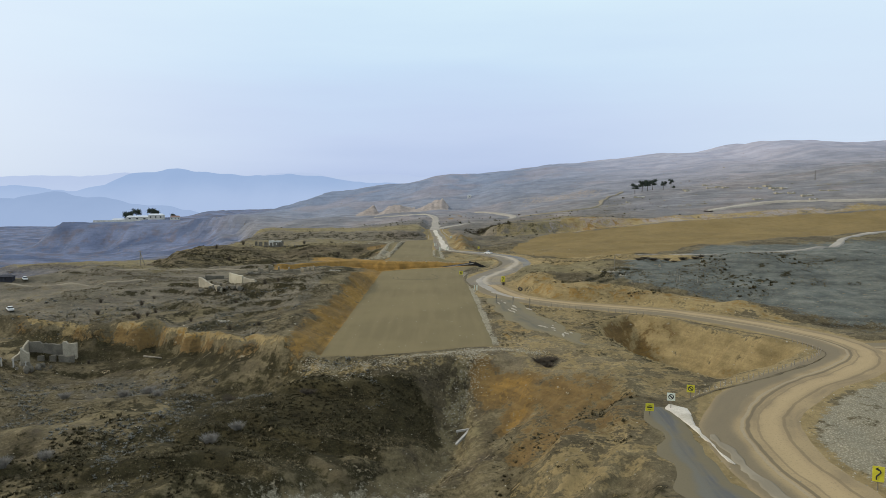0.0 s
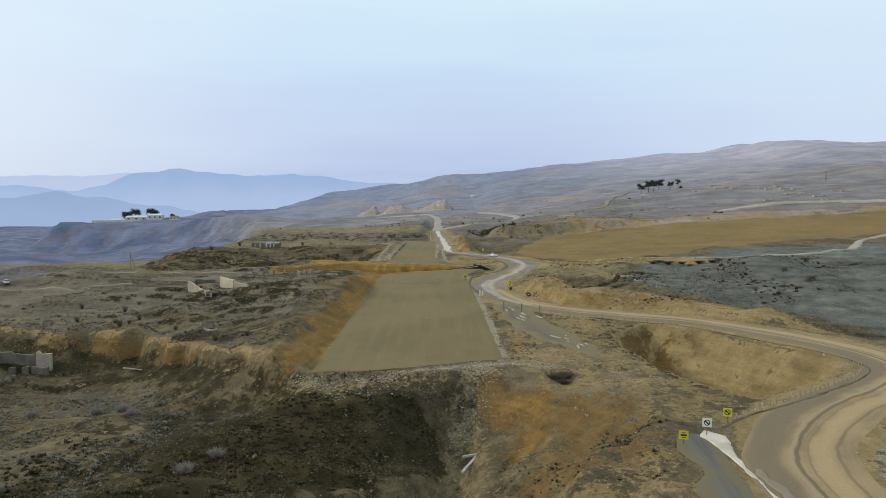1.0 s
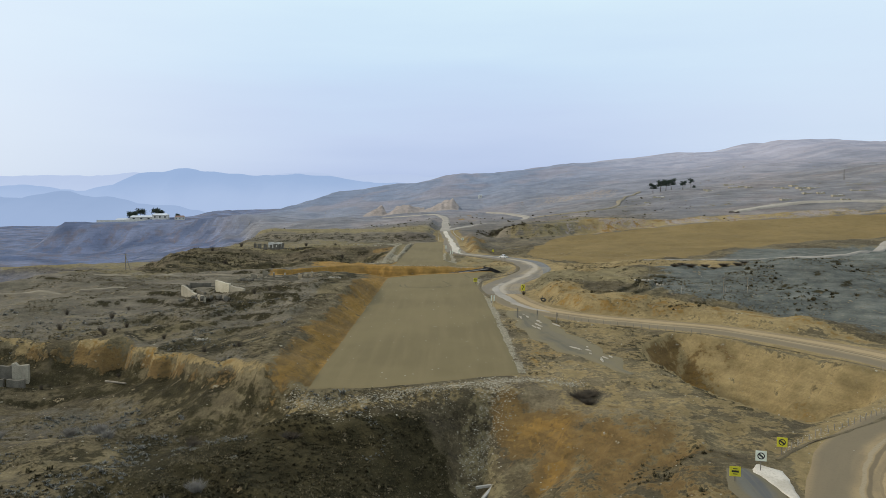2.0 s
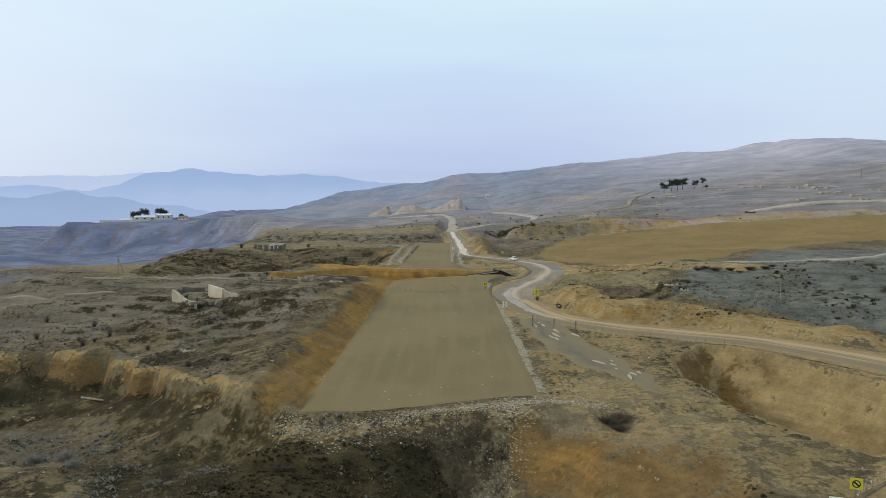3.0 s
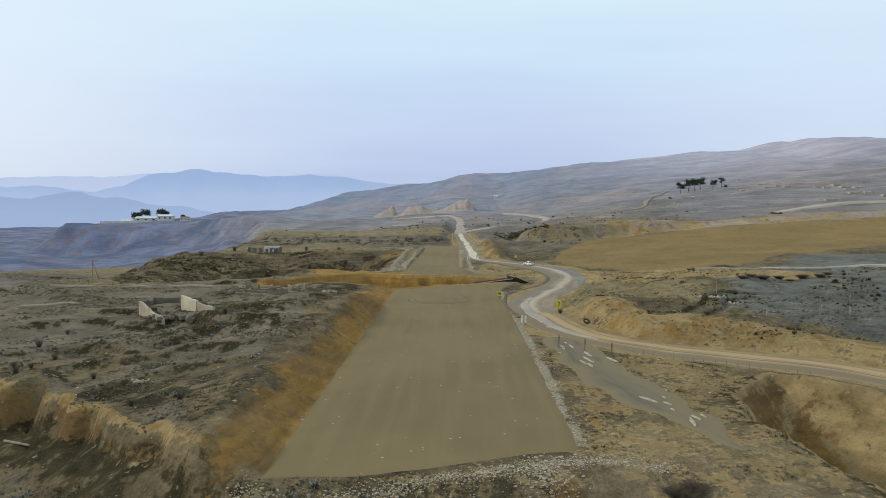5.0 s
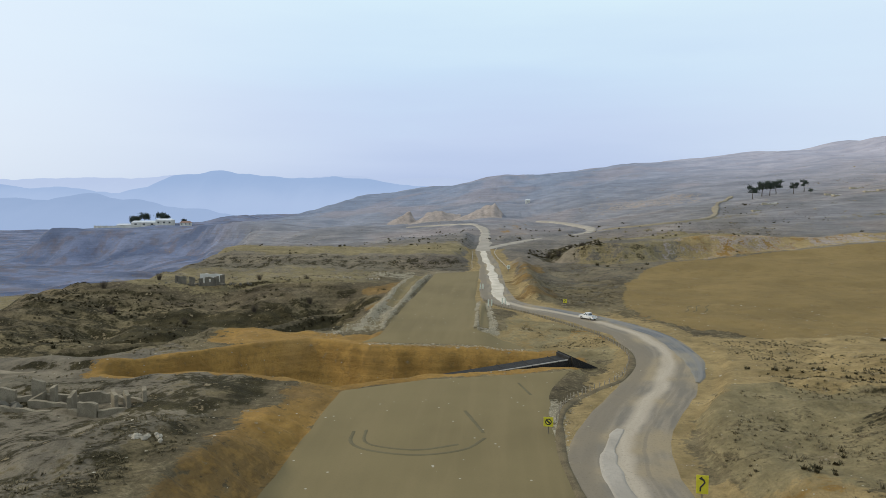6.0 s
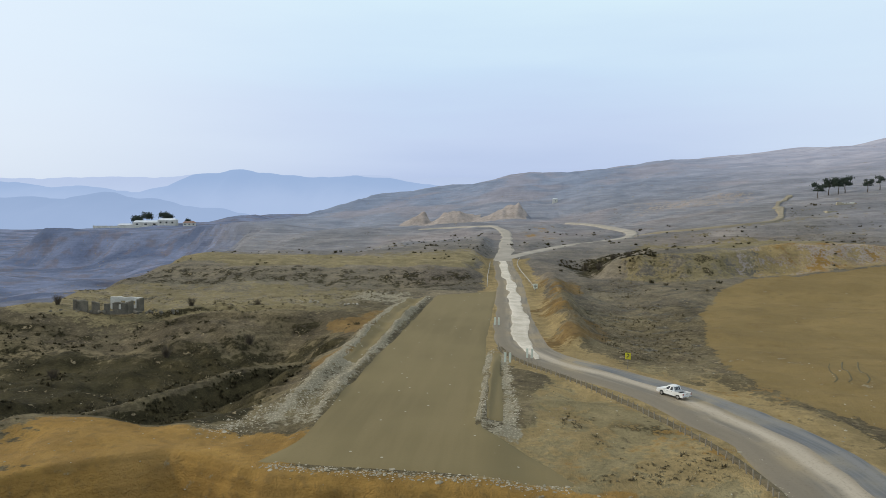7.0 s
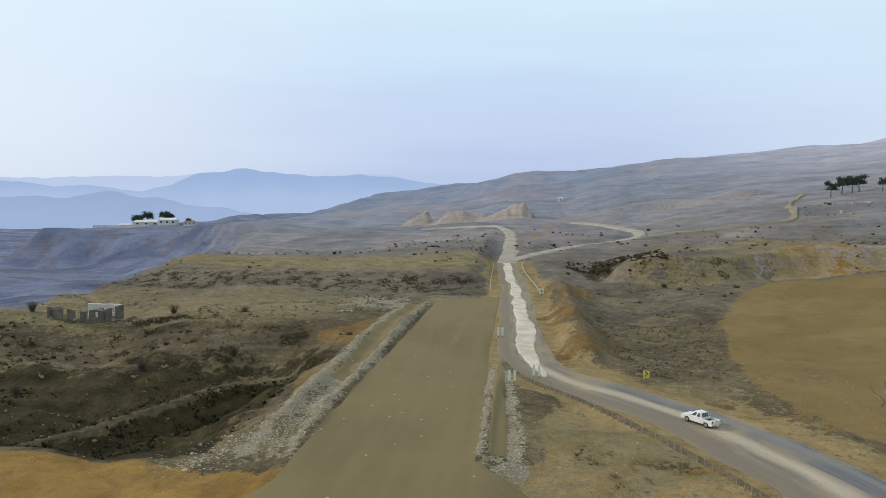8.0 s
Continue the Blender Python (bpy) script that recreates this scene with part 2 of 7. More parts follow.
def land(x, y):
    """Height of the ground in layout units."""
    x, y = np.asarray(x, float), np.asarray(y, float)
    s = base(x, y)
    rough = 0.55 * fbm(x, y, 22, 11, 3) + 0.30 * fbm(x, y, 8.5, 16, 2) + 0.20 * fbm(x, y, 3.4, 12, 2)
    rough = rough + ease(330, 620, y) * (2.2 * fbm(x, y * 1.6, 85, 13, 3))
    rough = rough + ease(700, 1000, y) * 4.0 * fbm(x + 0.35 * y, y * 0.35, 150, 15, 2) * (1 - ease(990, 1050, y))
    rough = rough + ease(45, 110, -x) * 1.0 * fbm(x * 0.6, y * 1.4, 40, 14, 3)
    wild = ease(-27, -33, x) * ease(122, 132, y) * (1 - ease(235, 262, y))
    rough = rough + wild * 1.2 * ledges(x, y, 15, 38, 91) + ease(-24, -34, x) * ease(252, 268, y) * (1 - ease(325, 365, y)) * 1.9 * ledges(x, y, 11, 30, 92)
    rough = rough + ease(-2, -8, x) * ease(50, 64, y) * (1 - ease(108, 116, y)) * 1.4 * ledges(x, y + 0.35 * x, 9, 24, 93) + ease(24, 34, x) * ease(170, 180, y) * (1 - ease(250, 275, y)) * 0.9 * ledges(x, y, 9, 26, 94)
    rough = rough + ease(395, 470, y) * (1 - ease(960, 1030, y)) * ease(0, 30, np.abs(x + 5)) * 3.4 * ledges(x, y, 46, 150, 95)
    # washed-out ribs on the slope below the roads
    worn_slope = ease(2, 7, x) * (1 - ease(25, 31, x)) * ease(62, 72, y) * (1 - ease(106, 116, y))
    rough = rough + worn_slope * (0.75 * fbm(x - 0.75 * y, 0.22 * (x + y), 5.0, 97, 3) + 0.35 * np.abs(wave(x - 0.6 * y, 0.15 * (x + y), 2.6, 98)))
    z = s + rough
    # the raised land west of the roadbed, cut away along it
    low = span(x, [(-75, -1.3), (-58, -0.9), (-45, -0.7), (-36, 0.6), (-28, 2.6)])
    west = s + low + (0.6 - 0.5 * ease(200, 225, y) + (2.7 - 1.5 * ease(195, 225, y)) * np.exp(-(np.maximum(0, -x - 28) / 24) ** 2) - low) * ease(158, 186, y) + rough
    bank = np.clip((-20.2 - x) / (5.2 + 1.6 * wave(x * 0, y, 17, 21) + 0.7 * wave(x, y, 3.5, 22)) + 0.16 * wave(x * 0.15, y, 1.9, 17), 0, 1)
    bank = bank ** 0.85
    along = ease(114, 119, y) * (1 - ease(243, 262, y))
    z = z + (west * bank + s * (1 - bank) - z) * along * ease(12, 2, x)
    # the drop south of it
    top = crest_line(x, y)
    wide = span(x, [(-90, 20), (-60, 18), (-44, 16), (-33, 14), (-22, 13), (-10, 19), (1, 15), (8, 16), (15, 18), (25, 16)])
    drop = span(x, [(-140, 4.5), (-90, 6.0), (-76, 6.2), (-57, 6.4), (-44, 5.6), (-32, 5.2), (-22, 5.0), (-12, 6.2), (-3, 7.4), (2, 7.4), (7, 5.6), (13, 3.4), (19, 1.3), (25, 0.2), (40, 0)])
    drop = drop * ease(18, 60, y)
    sheer = span(x, [(-90, 0.7), (-57, 0.74), (-44, 0.62), (-36, 0.5), (-25, 0.45), (-20, 0.2), (-13, 0)])
    below = sheer * (1 - ease(0, 1, (y - top + 4.2) / 4.2)) + (1 - sheer) * (1 - ease(0, 1, (y - top + wide) / wide))
    z = z - drop * below + below * ease(40, 10, x) * (1.0 * fbm(x, y, 26, 25, 3) + 0.35 * wave(x, y, 5, 26))
    # the foreground swells
    z = z + 1.6 * np.exp(-(((x + 46) / 16) ** 2 + ((y - 96) / 7) ** 2)) + 1.3 * np.exp(-(((x + 24) / 9) ** 2 + ((y - 106) / 6) ** 2))
    z = z + 2.0 * np.exp(-(((x - 15) / 6) ** 2 + ((y - 84) / 13) ** 2)) - 1.2 * np.exp(-(((x - 8) / 5) ** 2 + ((y - 104) / 8) ** 2))
    g = far_from(x, y, GULLY)
    z = z - 1.9 * (1 - ease(0.6, 4.2 + 1.4 * wave(x, y, 6, 27), g))
    # the old pit beside the road
    p = depth_in(x, y, PIT) + 0.7 * wave(x, y, 5, 28) + 0.35 * wave(np.arctan2(y - 128, x - 44) * 9, x * 0, 1.6, 19)
    z = z - 12.5 * np.clip((p + 0.3) / 11, 0, 1) ** 0.9
    # land east and north of the bend: a spoil bank, then a low hill
    bend = far_from(x, y, MAIN_ROAD)
    hill = ease(4.6, 9.0, bend + 0.9 * wave(x, y, 6, 29) + 0.8 * wave(x, y * 0.3, 2.2, 54)) * ease(18, 24, x) * ease(166, 176, y + 0.45 * (x - 30)) * (1 - ease(222, 262, y - 0.10 * x))
    z = z + hill * (2.6 + 1.1 * fbm(x, y, 14, 30, 2)) + 4.2 * np.exp(-(((x - 105) / 62) ** 2 + ((y - 214) / 30) ** 2)) * ease(8, 40, bend)
    z = z - 2.2 * np.exp(-(((x - 88) / 50) ** 2 + ((y - 150) / 16) ** 2)) * ease(8, 24, bend) * ease(20, 50, x)
    # east of the upper straight: a spoil bank and a dip
    z = z + 2.4 * np.exp(-(((x - 8.6 - 0.8 * wave(x * 0, y, 7, 88)) / 2.7) ** 2)) * ease(302, 314, y) * (1 - ease(385, 405, y)) * (1 + 0.35 * wave(x, y, 6, 31) + 0.2 * wave(x, y, 2.5, 89))
    z = z - 2.0 * np.exp(-(((x - 22) / 8) ** 2)) * ease(300, 318, y) * (1 - ease(360, 400, y))
    z = z - 2.6 * ease(-6, 10, depth_in(x, y, HOLLOW) + 2.0 * wave(x, y, 9, 32))
    # a cut terrace north of the field
    step = y - span(x, [(10, 412), (22, 402), (32, 391), (43, 386), (60, 395), (84, 402), (136, 415), (220, 416)]) + 2.2 * wave(x, y, 14, 43) + 0.9 * wave(x, y * 0.3, 4, 44)
    z = z + (5.6 - 4.4 * ease(70, 130, x)) * ease(0, 9, step) * ease(17, 30, x) * (1 - ease(408, 455, y))
    # west of the second roadbed: a hollow with terraces, and the raised shelf beyond
    dip = ease(-24, -40, x) * ease(256, 282, y + 0.12 * (x + 40) + 22 * ease(-48, -58, x)) * (1 - ease(300, 330, y + 4 * wave(x, y, 18, 33) - 0.05 * (x + 60)))
    z = z - dip * (7.4 + 2.0 * fbm(x, y, 18, 34, 3)) * (1 - 0.5 * ease(-70, -110, x))
    spur = far_from(x, y, SPUR)
    z = np.where(spur < 9, np.maximum(z, -2.2 + 0.5 * wave(x, y, 7, 40) - 0.72 * np.maximum(0, spur - 0.3)), z)
    shelf = ease(371, 393, y + 6 * wave(x, y, 22, 35) + 2 * wave(x, y, 7, 41)) * (1 - ease(455, 540, y)) * ease(-6, -16, x) * ease(-128, -96, x + 8 * wave(x, y, 20, 36))
    z = z + shelf * 2.3
    # the cross trench
    t = depth_in(x, y, TRENCH) + 0.2 * wave(x, y, 2.2, 37) + 0.3 * wave(x, y * 0.08, 1.5, 18)
    deep = ease(0.0, 4.2, t)
    z = z + ease(-26, -34, x) * ease(-62, -44, x) * 1.2 * np.exp(-(((y - 264.5) / 6) ** 2))
    z = z + (np.minimum(z, s - 6.0) - z) * deep
    # spoil heaps far up the road
    for hx, hy, hr, hz, crest in HEAPS:
        d = (x - hx) / hr + 0.10 * wave(x, y, 7, 38)
        rise = np.minimum(np.clip((d + 1.0) / (crest + 1.0), 0, 1), np.clip((1.0 - d) / (1.0 - crest), 0, 1))
        z = z + hz * (0.55 * rise + 0.45 * ease(0, 1, rise)) * (1 - ease(0.2, 1.0, np.abs(y - hy) / (0.9 * hr))) * (1 + 0.25 * wave(x, y, 9, 42) + 0.12 * wave(x, y, 3, 48))
    # levelled strips
    for line, width, soft in ((MAIN_ROAD, span(y, ROAD_WIDTH), 2.6), (UPPER_ROAD, 7, 5), (FAR_ROAD, 5, 6), (EAST_ROAD, 10, 4), (OLD_ROAD, 6.5, 3), (OLD_ROAD_SOUTH, 6.5, 3)):
        near = 1 - ease(0, soft, far_from(x, y, line) - width / 2 - 0.7)
        z = z + (s - z) * near
    one = ease(-20.6, -20.1, x) * ease(span(y, [(116, 12), (137, 10.5), (190, 9), (217, 8), (232, 10), (245, 13)]), span(y, [(116, 9), (137, 8.6), (190, 7.3), (217, 6.3), (232, 7), (245, 11)]), x)
    one = one * (1 - below) * ease(114, 117, y) * (1 - deep) * (1 - ease(244, 246, y))
    z = z + (s - z) * one
    two = ease(-21.5, -19.5, x) * ease(1.5, -2.5, x) * ease(252, 254.5, y) * (1 - ease(368, 372, y)) * (1 - deep)
    z = z + (s + 0.15 - z) * two
    # windrows of broken stone along the second roadbed
    z = z + 0.7 * np.exp(-((x + 20.3 + 0.4 * wave(x * 0, y, 6, 39)) / 0.9) ** 2) * ease(266, 276, y) * (1 - ease(355, 362, y))
    z = z + 0.8 * np.exp(-((x + 24.2) / 1.3) ** 2) * ease(270, 282, y) * (1 - ease(352, 360, y))
    z = z + 0.5 * np.exp(-((x + 3.6 - 0.02 * (y - 266)) / 0.7) ** 2) * ease(264, 268, y) * (1 - ease(290, 300, y))
    return z


def height(x, y):
    return float(land(np.array([x]), np.array([y]))[0])


# ---- materials ----
def shader(name, rough=0.9, metal=0.0, gloss=0.25):
    m = bpy.data.materials.new(name)
    m.use_nodes = True
    n, l = m.node_tree.nodes, m.node_tree.links
    b = n["Principled BSDF"]
    b.inputs["Roughness"].default_value, b.inputs["Metallic"].default_value = rough, metal
    b.inputs["Specular IOR Level"].default_value = gloss
    return m, n, l, b


def noise_node(n, l, coords, scale, detail=3.0, rough=0.55):
    node = n.new("ShaderNodeTexNoise")
    node.inputs["Scale"].default_value, node.inputs["Detail"].default_value, node.inputs["Roughness"].default_value = scale, detail, rough
    l.new(coords, node.inputs["Vector"])
    return node.outputs["Fac"]


def remap(n, l, value, low, high):
    node = n.new("ShaderNodeMapRange")
    node.interpolation_type = "SMOOTHSTEP"
    node.inputs["From Min"].default_value, node.inputs["From Max"].default_value = low, high
    l.new(value, node.inputs["Value"])
    return node.outputs["Result"]


def blend(n, l, fac, a, b):
    node = n.new("ShaderNodeMix")
    node.data_type = "RGBA"
    if isinstance(fac, float):
        node.inputs["Factor"].default_value = fac
    else:
        l.new(fac, node.inputs["Factor"])
    for slot, value in ((node.inputs[6], a), (node.inputs[7], b)):
        if isinstance(value, tuple):
            slot.default_value = (*value, 1)
        else:
            l.new(value, slot)
    return node.outputs[2]


def sums(n, l, kind, a, b):
    node = n.new("ShaderNodeMath")
    node.operation = kind
    for slot, value in ((node.inputs[0], a), (node.inputs[1], b)):
        if isinstance(value, (int, float)):
            slot.default_value = value
        else:
            l.new(value, slot)
    return node.outputs[0]


def relief(n, l, b, height_value, strength, distance):
    bump = n.new("ShaderNodeBump")
    bump.inputs["Strength"].default_value, bump.inputs["Distance"].default_value = strength, distance
    l.new(height_value, bump.inputs["Height"])
    l.new(bump.outputs[0], b.inputs["Normal"])


def worn(name, light, dark, size=1.0, rough=0.85, metal=0.0, gloss=0.3, bump=0.3, spots=None):
    """A surface of two tones, mottled at two scales."""
    m, n, l, b = shader(name, rough, metal, gloss)
    c = n.new("ShaderNodeTexCoord").outputs["Object"]
    big, fine = noise_node(n, l, c, 0.7 / size), noise_node(n, l, c, 9.0 / size, 4.0, 0.65)
    col = blend(n, l, remap(n, l, big, 0.35, 0.65), light, dark)
    col = blend(n, l, sums(n, l, "MULTIPLY", remap(n, l, fine, 0.45, 0.7), 0.5), col, spots or dark)
    l.new(col, b.inputs["Base Color"])
    relief(n, l, b, fine, bump, 0.02 * size)
    return m


def cover(n, name):
    node = n.new("ShaderNodeAttribute")
    node.attribute_name = name
    return node.outputs["Fac"]


def ground_material():
    m, n, l, b = shader("dry_ground", 0.95, 0, 0.1)
    c = n.new("ShaderNodeTexCoord").outputs["Object"]
    huge, large, mid, small, fine = (noise_node(n, l, c, s, 4.0, 0.6) for s in (0.012, 0.06, 0.28, 1.3, 6.0))
    ragged = sums(n, l, "ADD", sums(n, l, "MULTIPLY", sums(n, l, "SUBTRACT", mid, 0.5), 1.9), sums(n, l, "MULTIPLY", sums(n, l, "SUBTRACT", small, 0.5), 1.3))

    def share(name, low=0.35, high=0.65):
        return remap(n, l, sums(n, l, "ADD", cover(n, name), ragged), low, high)

    grass = blend(n, l, remap(n, l, large, 0.38, 0.62), (0.148, 0.118, 0.064), (0.096, 0.077, 0.044))
    grass = blend(n, l, remap(n, l, mid, 0.48, 0.7), grass, (0.078, 0.063, 0.041))
    grass = blend(n, l, sums(n, l, "MULTIPLY", remap(n, l, small, 0.5, 0.72), 0.6), grass, (0.20, 0.162, 0.098))
    grass = blend(n, l, sums(n, l, "MULTIPLY", remap(n, l, huge, 0.5, 0.65), 0.35), grass, (0.15, 0.115, 0.08))
    grass = blend(n, l, sums(n, l, "MULTIPLY", remap(n, l, fine, 0.5, 0.75), 0.45), grass, (0.055, 0.046, 0.030))
    # distance haze painted into the ground colour: grey-mauve, then bluer higher up
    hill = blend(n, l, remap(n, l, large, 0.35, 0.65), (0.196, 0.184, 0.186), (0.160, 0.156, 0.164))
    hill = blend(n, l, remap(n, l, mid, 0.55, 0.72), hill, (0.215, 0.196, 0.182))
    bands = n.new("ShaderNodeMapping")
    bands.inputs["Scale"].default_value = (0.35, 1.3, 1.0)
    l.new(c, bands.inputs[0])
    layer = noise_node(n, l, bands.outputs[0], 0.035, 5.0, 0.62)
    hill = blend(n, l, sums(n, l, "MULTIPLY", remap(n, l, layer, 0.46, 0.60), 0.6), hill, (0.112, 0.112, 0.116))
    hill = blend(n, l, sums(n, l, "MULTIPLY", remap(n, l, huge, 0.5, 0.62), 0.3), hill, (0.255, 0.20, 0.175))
    upland_haze = blend(n, l, remap(n, l, large, 0.35, 0.65), (0.185, 0.212, 0.275), (0.150, 0.178, 0.238))
    upland_haze = blend(n, l, sums(n, l, "MULTIPLY", remap(n, l, layer, 0.46, 0.60), 0.5), upland_haze, (0.125, 0.150, 0.205))
    upland_haze = blend(n, l, sums(n, l, "MULTIPLY", remap(n, l, huge, 0.5, 0.62), 0.5), upland_haze, (0.235, 0.21, 0.23))
    upland_haze = blend(n, l, sums(n, l, "MULTIPLY", cover(n, "rosy_slope"), 0.75), upland_haze, blend(n, l, remap(n, l, layer, 0.42, 0.6), (0.37, 0.345, 0.385), (0.30, 0.295, 0.345)))
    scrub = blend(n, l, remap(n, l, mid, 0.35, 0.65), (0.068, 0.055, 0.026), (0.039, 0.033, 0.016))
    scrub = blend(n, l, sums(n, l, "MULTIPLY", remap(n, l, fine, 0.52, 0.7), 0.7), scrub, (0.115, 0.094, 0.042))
    slate = blend(n, l, remap(n, l, mid, 0.35, 0.65), (0.112, 0.113, 0.096), (0.072, 0.077, 0.068))
    slate = blend(n, l, sums(n, l, "MULTIPLY", remap(n, l, small, 0.55, 0.72), 0.6), slate, (0.175, 0.155, 0.108))
    # the western valley's blue is haze painted into the ground colour
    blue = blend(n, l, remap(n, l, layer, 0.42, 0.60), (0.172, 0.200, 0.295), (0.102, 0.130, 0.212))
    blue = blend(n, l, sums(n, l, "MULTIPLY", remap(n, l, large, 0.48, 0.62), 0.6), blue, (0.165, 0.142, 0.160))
    ash = blend(n, l, remap(n, l, mid, 0.35, 0.65), (0.146, 0.124, 0.089), (0.102, 0.088, 0.065))
    ash = blend(n, l, sums(n, l, "MULTIPLY", remap(n, l, large, 0.45, 0.65), 0.5), ash, (0.088, 0.078, 0.052))
    pale = blend(n, l, remap(n, l, mid, 0.35, 0.65), (0.205, 0.166, 0.088), (0.146, 0.119, 0.063))
    clay = blend(n, l, remap(n, l, mid, 0.35, 0.65), (0.345, 0.205, 0.058), (0.255, 0.150, 0.043))
    clay = blend(n, l, sums(n, l, "MULTIPLY", remap(n, l, small, 0.48, 0.7), 0.55), clay, (0.16, 0.106, 0.043))
    clay = blend(n, l, sums(n, l, "MULTIPLY", remap(n, l, large, 0.5, 0.7), 0.5), clay, (0.29, 0.185, 0.072))
    umber = blend(n, l, remap(n, l, mid, 0.35, 0.65), (0.228, 0.144, 0.054), (0.160, 0.103, 0.041))
    umber = blend(n, l, sums(n, l, "MULTIPLY", remap(n, l, small, 0.48, 0.7), 0.55), umber, (0.092, 0.067, 0.033))
    tilled = blend(n, l, remap(n, l, large, 0.35, 0.65), (0.222, 0.158, 0.066), (0.188, 0.134, 0.056))
    tilled = blend(n, l, sums(n, l, "MULTIPLY", remap(n, l, mid, 0.5, 0.7), 0.5), tilled, (0.155, 0.105, 0.042))
    stones = n.new("ShaderNodeTexVoronoi")
    stones.inputs["Scale"].default_value = 4.0
    l.new(c, stones.inputs["Vector"])
    grit = blend(n, l, remap(n, l, stones.outputs["Distance"], 0.15, 0.55), (0.292, 0.258, 0.188), (0.180, 0.158, 0.108))
    earth = blend(n, l, remap(n, l, mid, 0.35, 0.65), (0.262, 0.194, 0.092), (0.192, 0.143, 0.067))
    spoil = blend(n, l, remap(n, l, mid, 0.35, 0.65), (0.42, 0.36, 0.32), (0.335, 0.285, 0.255))
    contour = n.new("ShaderNodeMapping")
    contour.inputs["Scale"].default_value = (0.05, 0.05, 1.5)
    l.new(c, contour.inputs[0])
    ledge = noise_node(n, l, contour.outputs[0], 1.0, 4.0, 0.6)
    mottle = noise_node(n, l, c, 0.45, 9.0, 0.72)
    patches = noise_node(n, l, c, 0.045, 5.0, 0.62)
    speck = noise_node(n, l, c, 2.6, 5.0, 0.7)

    def dappled(tone, coarse, ledges, grain, level):
        shade = sums(n, l, "MULTIPLY", sums(n, l, "SUBTRACT", mottle, 0.5), grain)
        shade = sums(n, l, "ADD", shade, sums(n, l, "MULTIPLY", sums(n, l, "SUBTRACT", ledge, 0.5), ledges))
        shade = sums(n, l, "ADD", shade, sums(n, l, "MULTIPLY", sums(n, l, "SUBTRACT", patches, 0.5), coarse))
        shade = sums(n, l, "ADD", shade, sums(n, l, "MULTIPLY", sums(n, l, "SUBTRACT", speck, 0.5), grain * 0.6))
        shade = sums(n, l, "MAXIMUM", sums(n, l, "ADD", shade, level), 0.3)
        scaled = n.new("ShaderNodeVectorMath")
        scaled.operation = "SCALE"
        l.new(tone, scaled.inputs[0])
        l.new(shade, scaled.inputs["Scale"])
        return scaled.outputs[0]

    col = dappled(grass, 1.8, 1.2, 2.3, 1.14)
    col = blend(n, l, cover(n, "far_hill_haze"), col, dappled(hill, 1.1, 1.1, 0.7, 1.25))
    col = blend(n, l, cover(n, "upland_haze"), col, dappled(upland_haze, 0.7, 0.5, 0.3, 1.24))
    col = blend(n, l, cover(n, "far_valley_haze"), col, dappled(blue, 1.0, 0.6, 0.5, 0.92))
    for name, tone, coarse, ledges, grain, level in (
            ("grey_grass", ash, 1.2, 1.3, 1.5, 1.34), ("pale_grass", pale, 1.0, 1.0, 1.4, 1.24), ("slate_grass", slate, 1.7, 1.8, 0.9, 1.38),
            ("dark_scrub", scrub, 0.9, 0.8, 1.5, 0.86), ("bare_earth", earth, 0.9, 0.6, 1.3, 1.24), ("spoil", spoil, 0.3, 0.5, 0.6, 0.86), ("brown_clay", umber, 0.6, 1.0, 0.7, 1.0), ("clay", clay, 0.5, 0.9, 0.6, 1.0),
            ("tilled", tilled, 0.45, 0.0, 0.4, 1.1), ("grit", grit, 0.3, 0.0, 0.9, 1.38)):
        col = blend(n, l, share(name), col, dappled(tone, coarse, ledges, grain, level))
    l.new(col, b.inputs["Base Color"])
    lumps = sums(n, l, "ADD", sums(n, l, "MULTIPLY", small, 0.6), sums(n, l, "MULTIPLY", fine, 0.35))
    relief(n, l, b, lumps, 1.0, 0.8 * K)
    return m


def bed_material():
    """Rolled sandy gravel of the new roadbeds, streaked along the way of the rollers."""
    m, n, l, b = shader("rolled_gravel", 0.93, 0, 0.15)
    c = n.new("ShaderNodeTexCoord").outputs["Object"]
    stretch = n.new("ShaderNodeMapping")
    stretch.inputs["Scale"].default_value = (1.0, 0.07, 1.0)
    l.new(c, stretch.inputs[0])
    lanes, big, fine = noise_node(n, l, stretch.outputs[0], 0.5, 3.0), noise_node(n, l, c, 0.05, 3.0), noise_node(n, l, c, 5.0, 5.0, 0.7)
    col = blend(n, l, remap(n, l, big, 0.35, 0.65), (0.178, 0.140, 0.068), (0.150, 0.118, 0.057))
    col = blend(n, l, sums(n, l, "MULTIPLY", remap(n, l, lanes, 0.4, 0.7), 0.55), col, (0.192, 0.148, 0.074))
    col = blend(n, l, sums(n, l, "MULTIPLY", remap(n, l, fine, 0.5, 0.75), 0.5), col, (0.125, 0.108, 0.062))
    dots = n.new("ShaderNodeTexVoronoi")
    dots.inputs["Scale"].default_value = 0.55
    l.new(c, dots.inputs["Vector"])
    col = blend(n, l, remap(n, l, dots.outputs["Distance"], 0.085, 0.05), col, (0.36, 0.33, 0.26))
    l.new(col, b.inputs["Base Color"])
    relief(n, l, b, fine, 0.35, 0.05 * K)
    return m


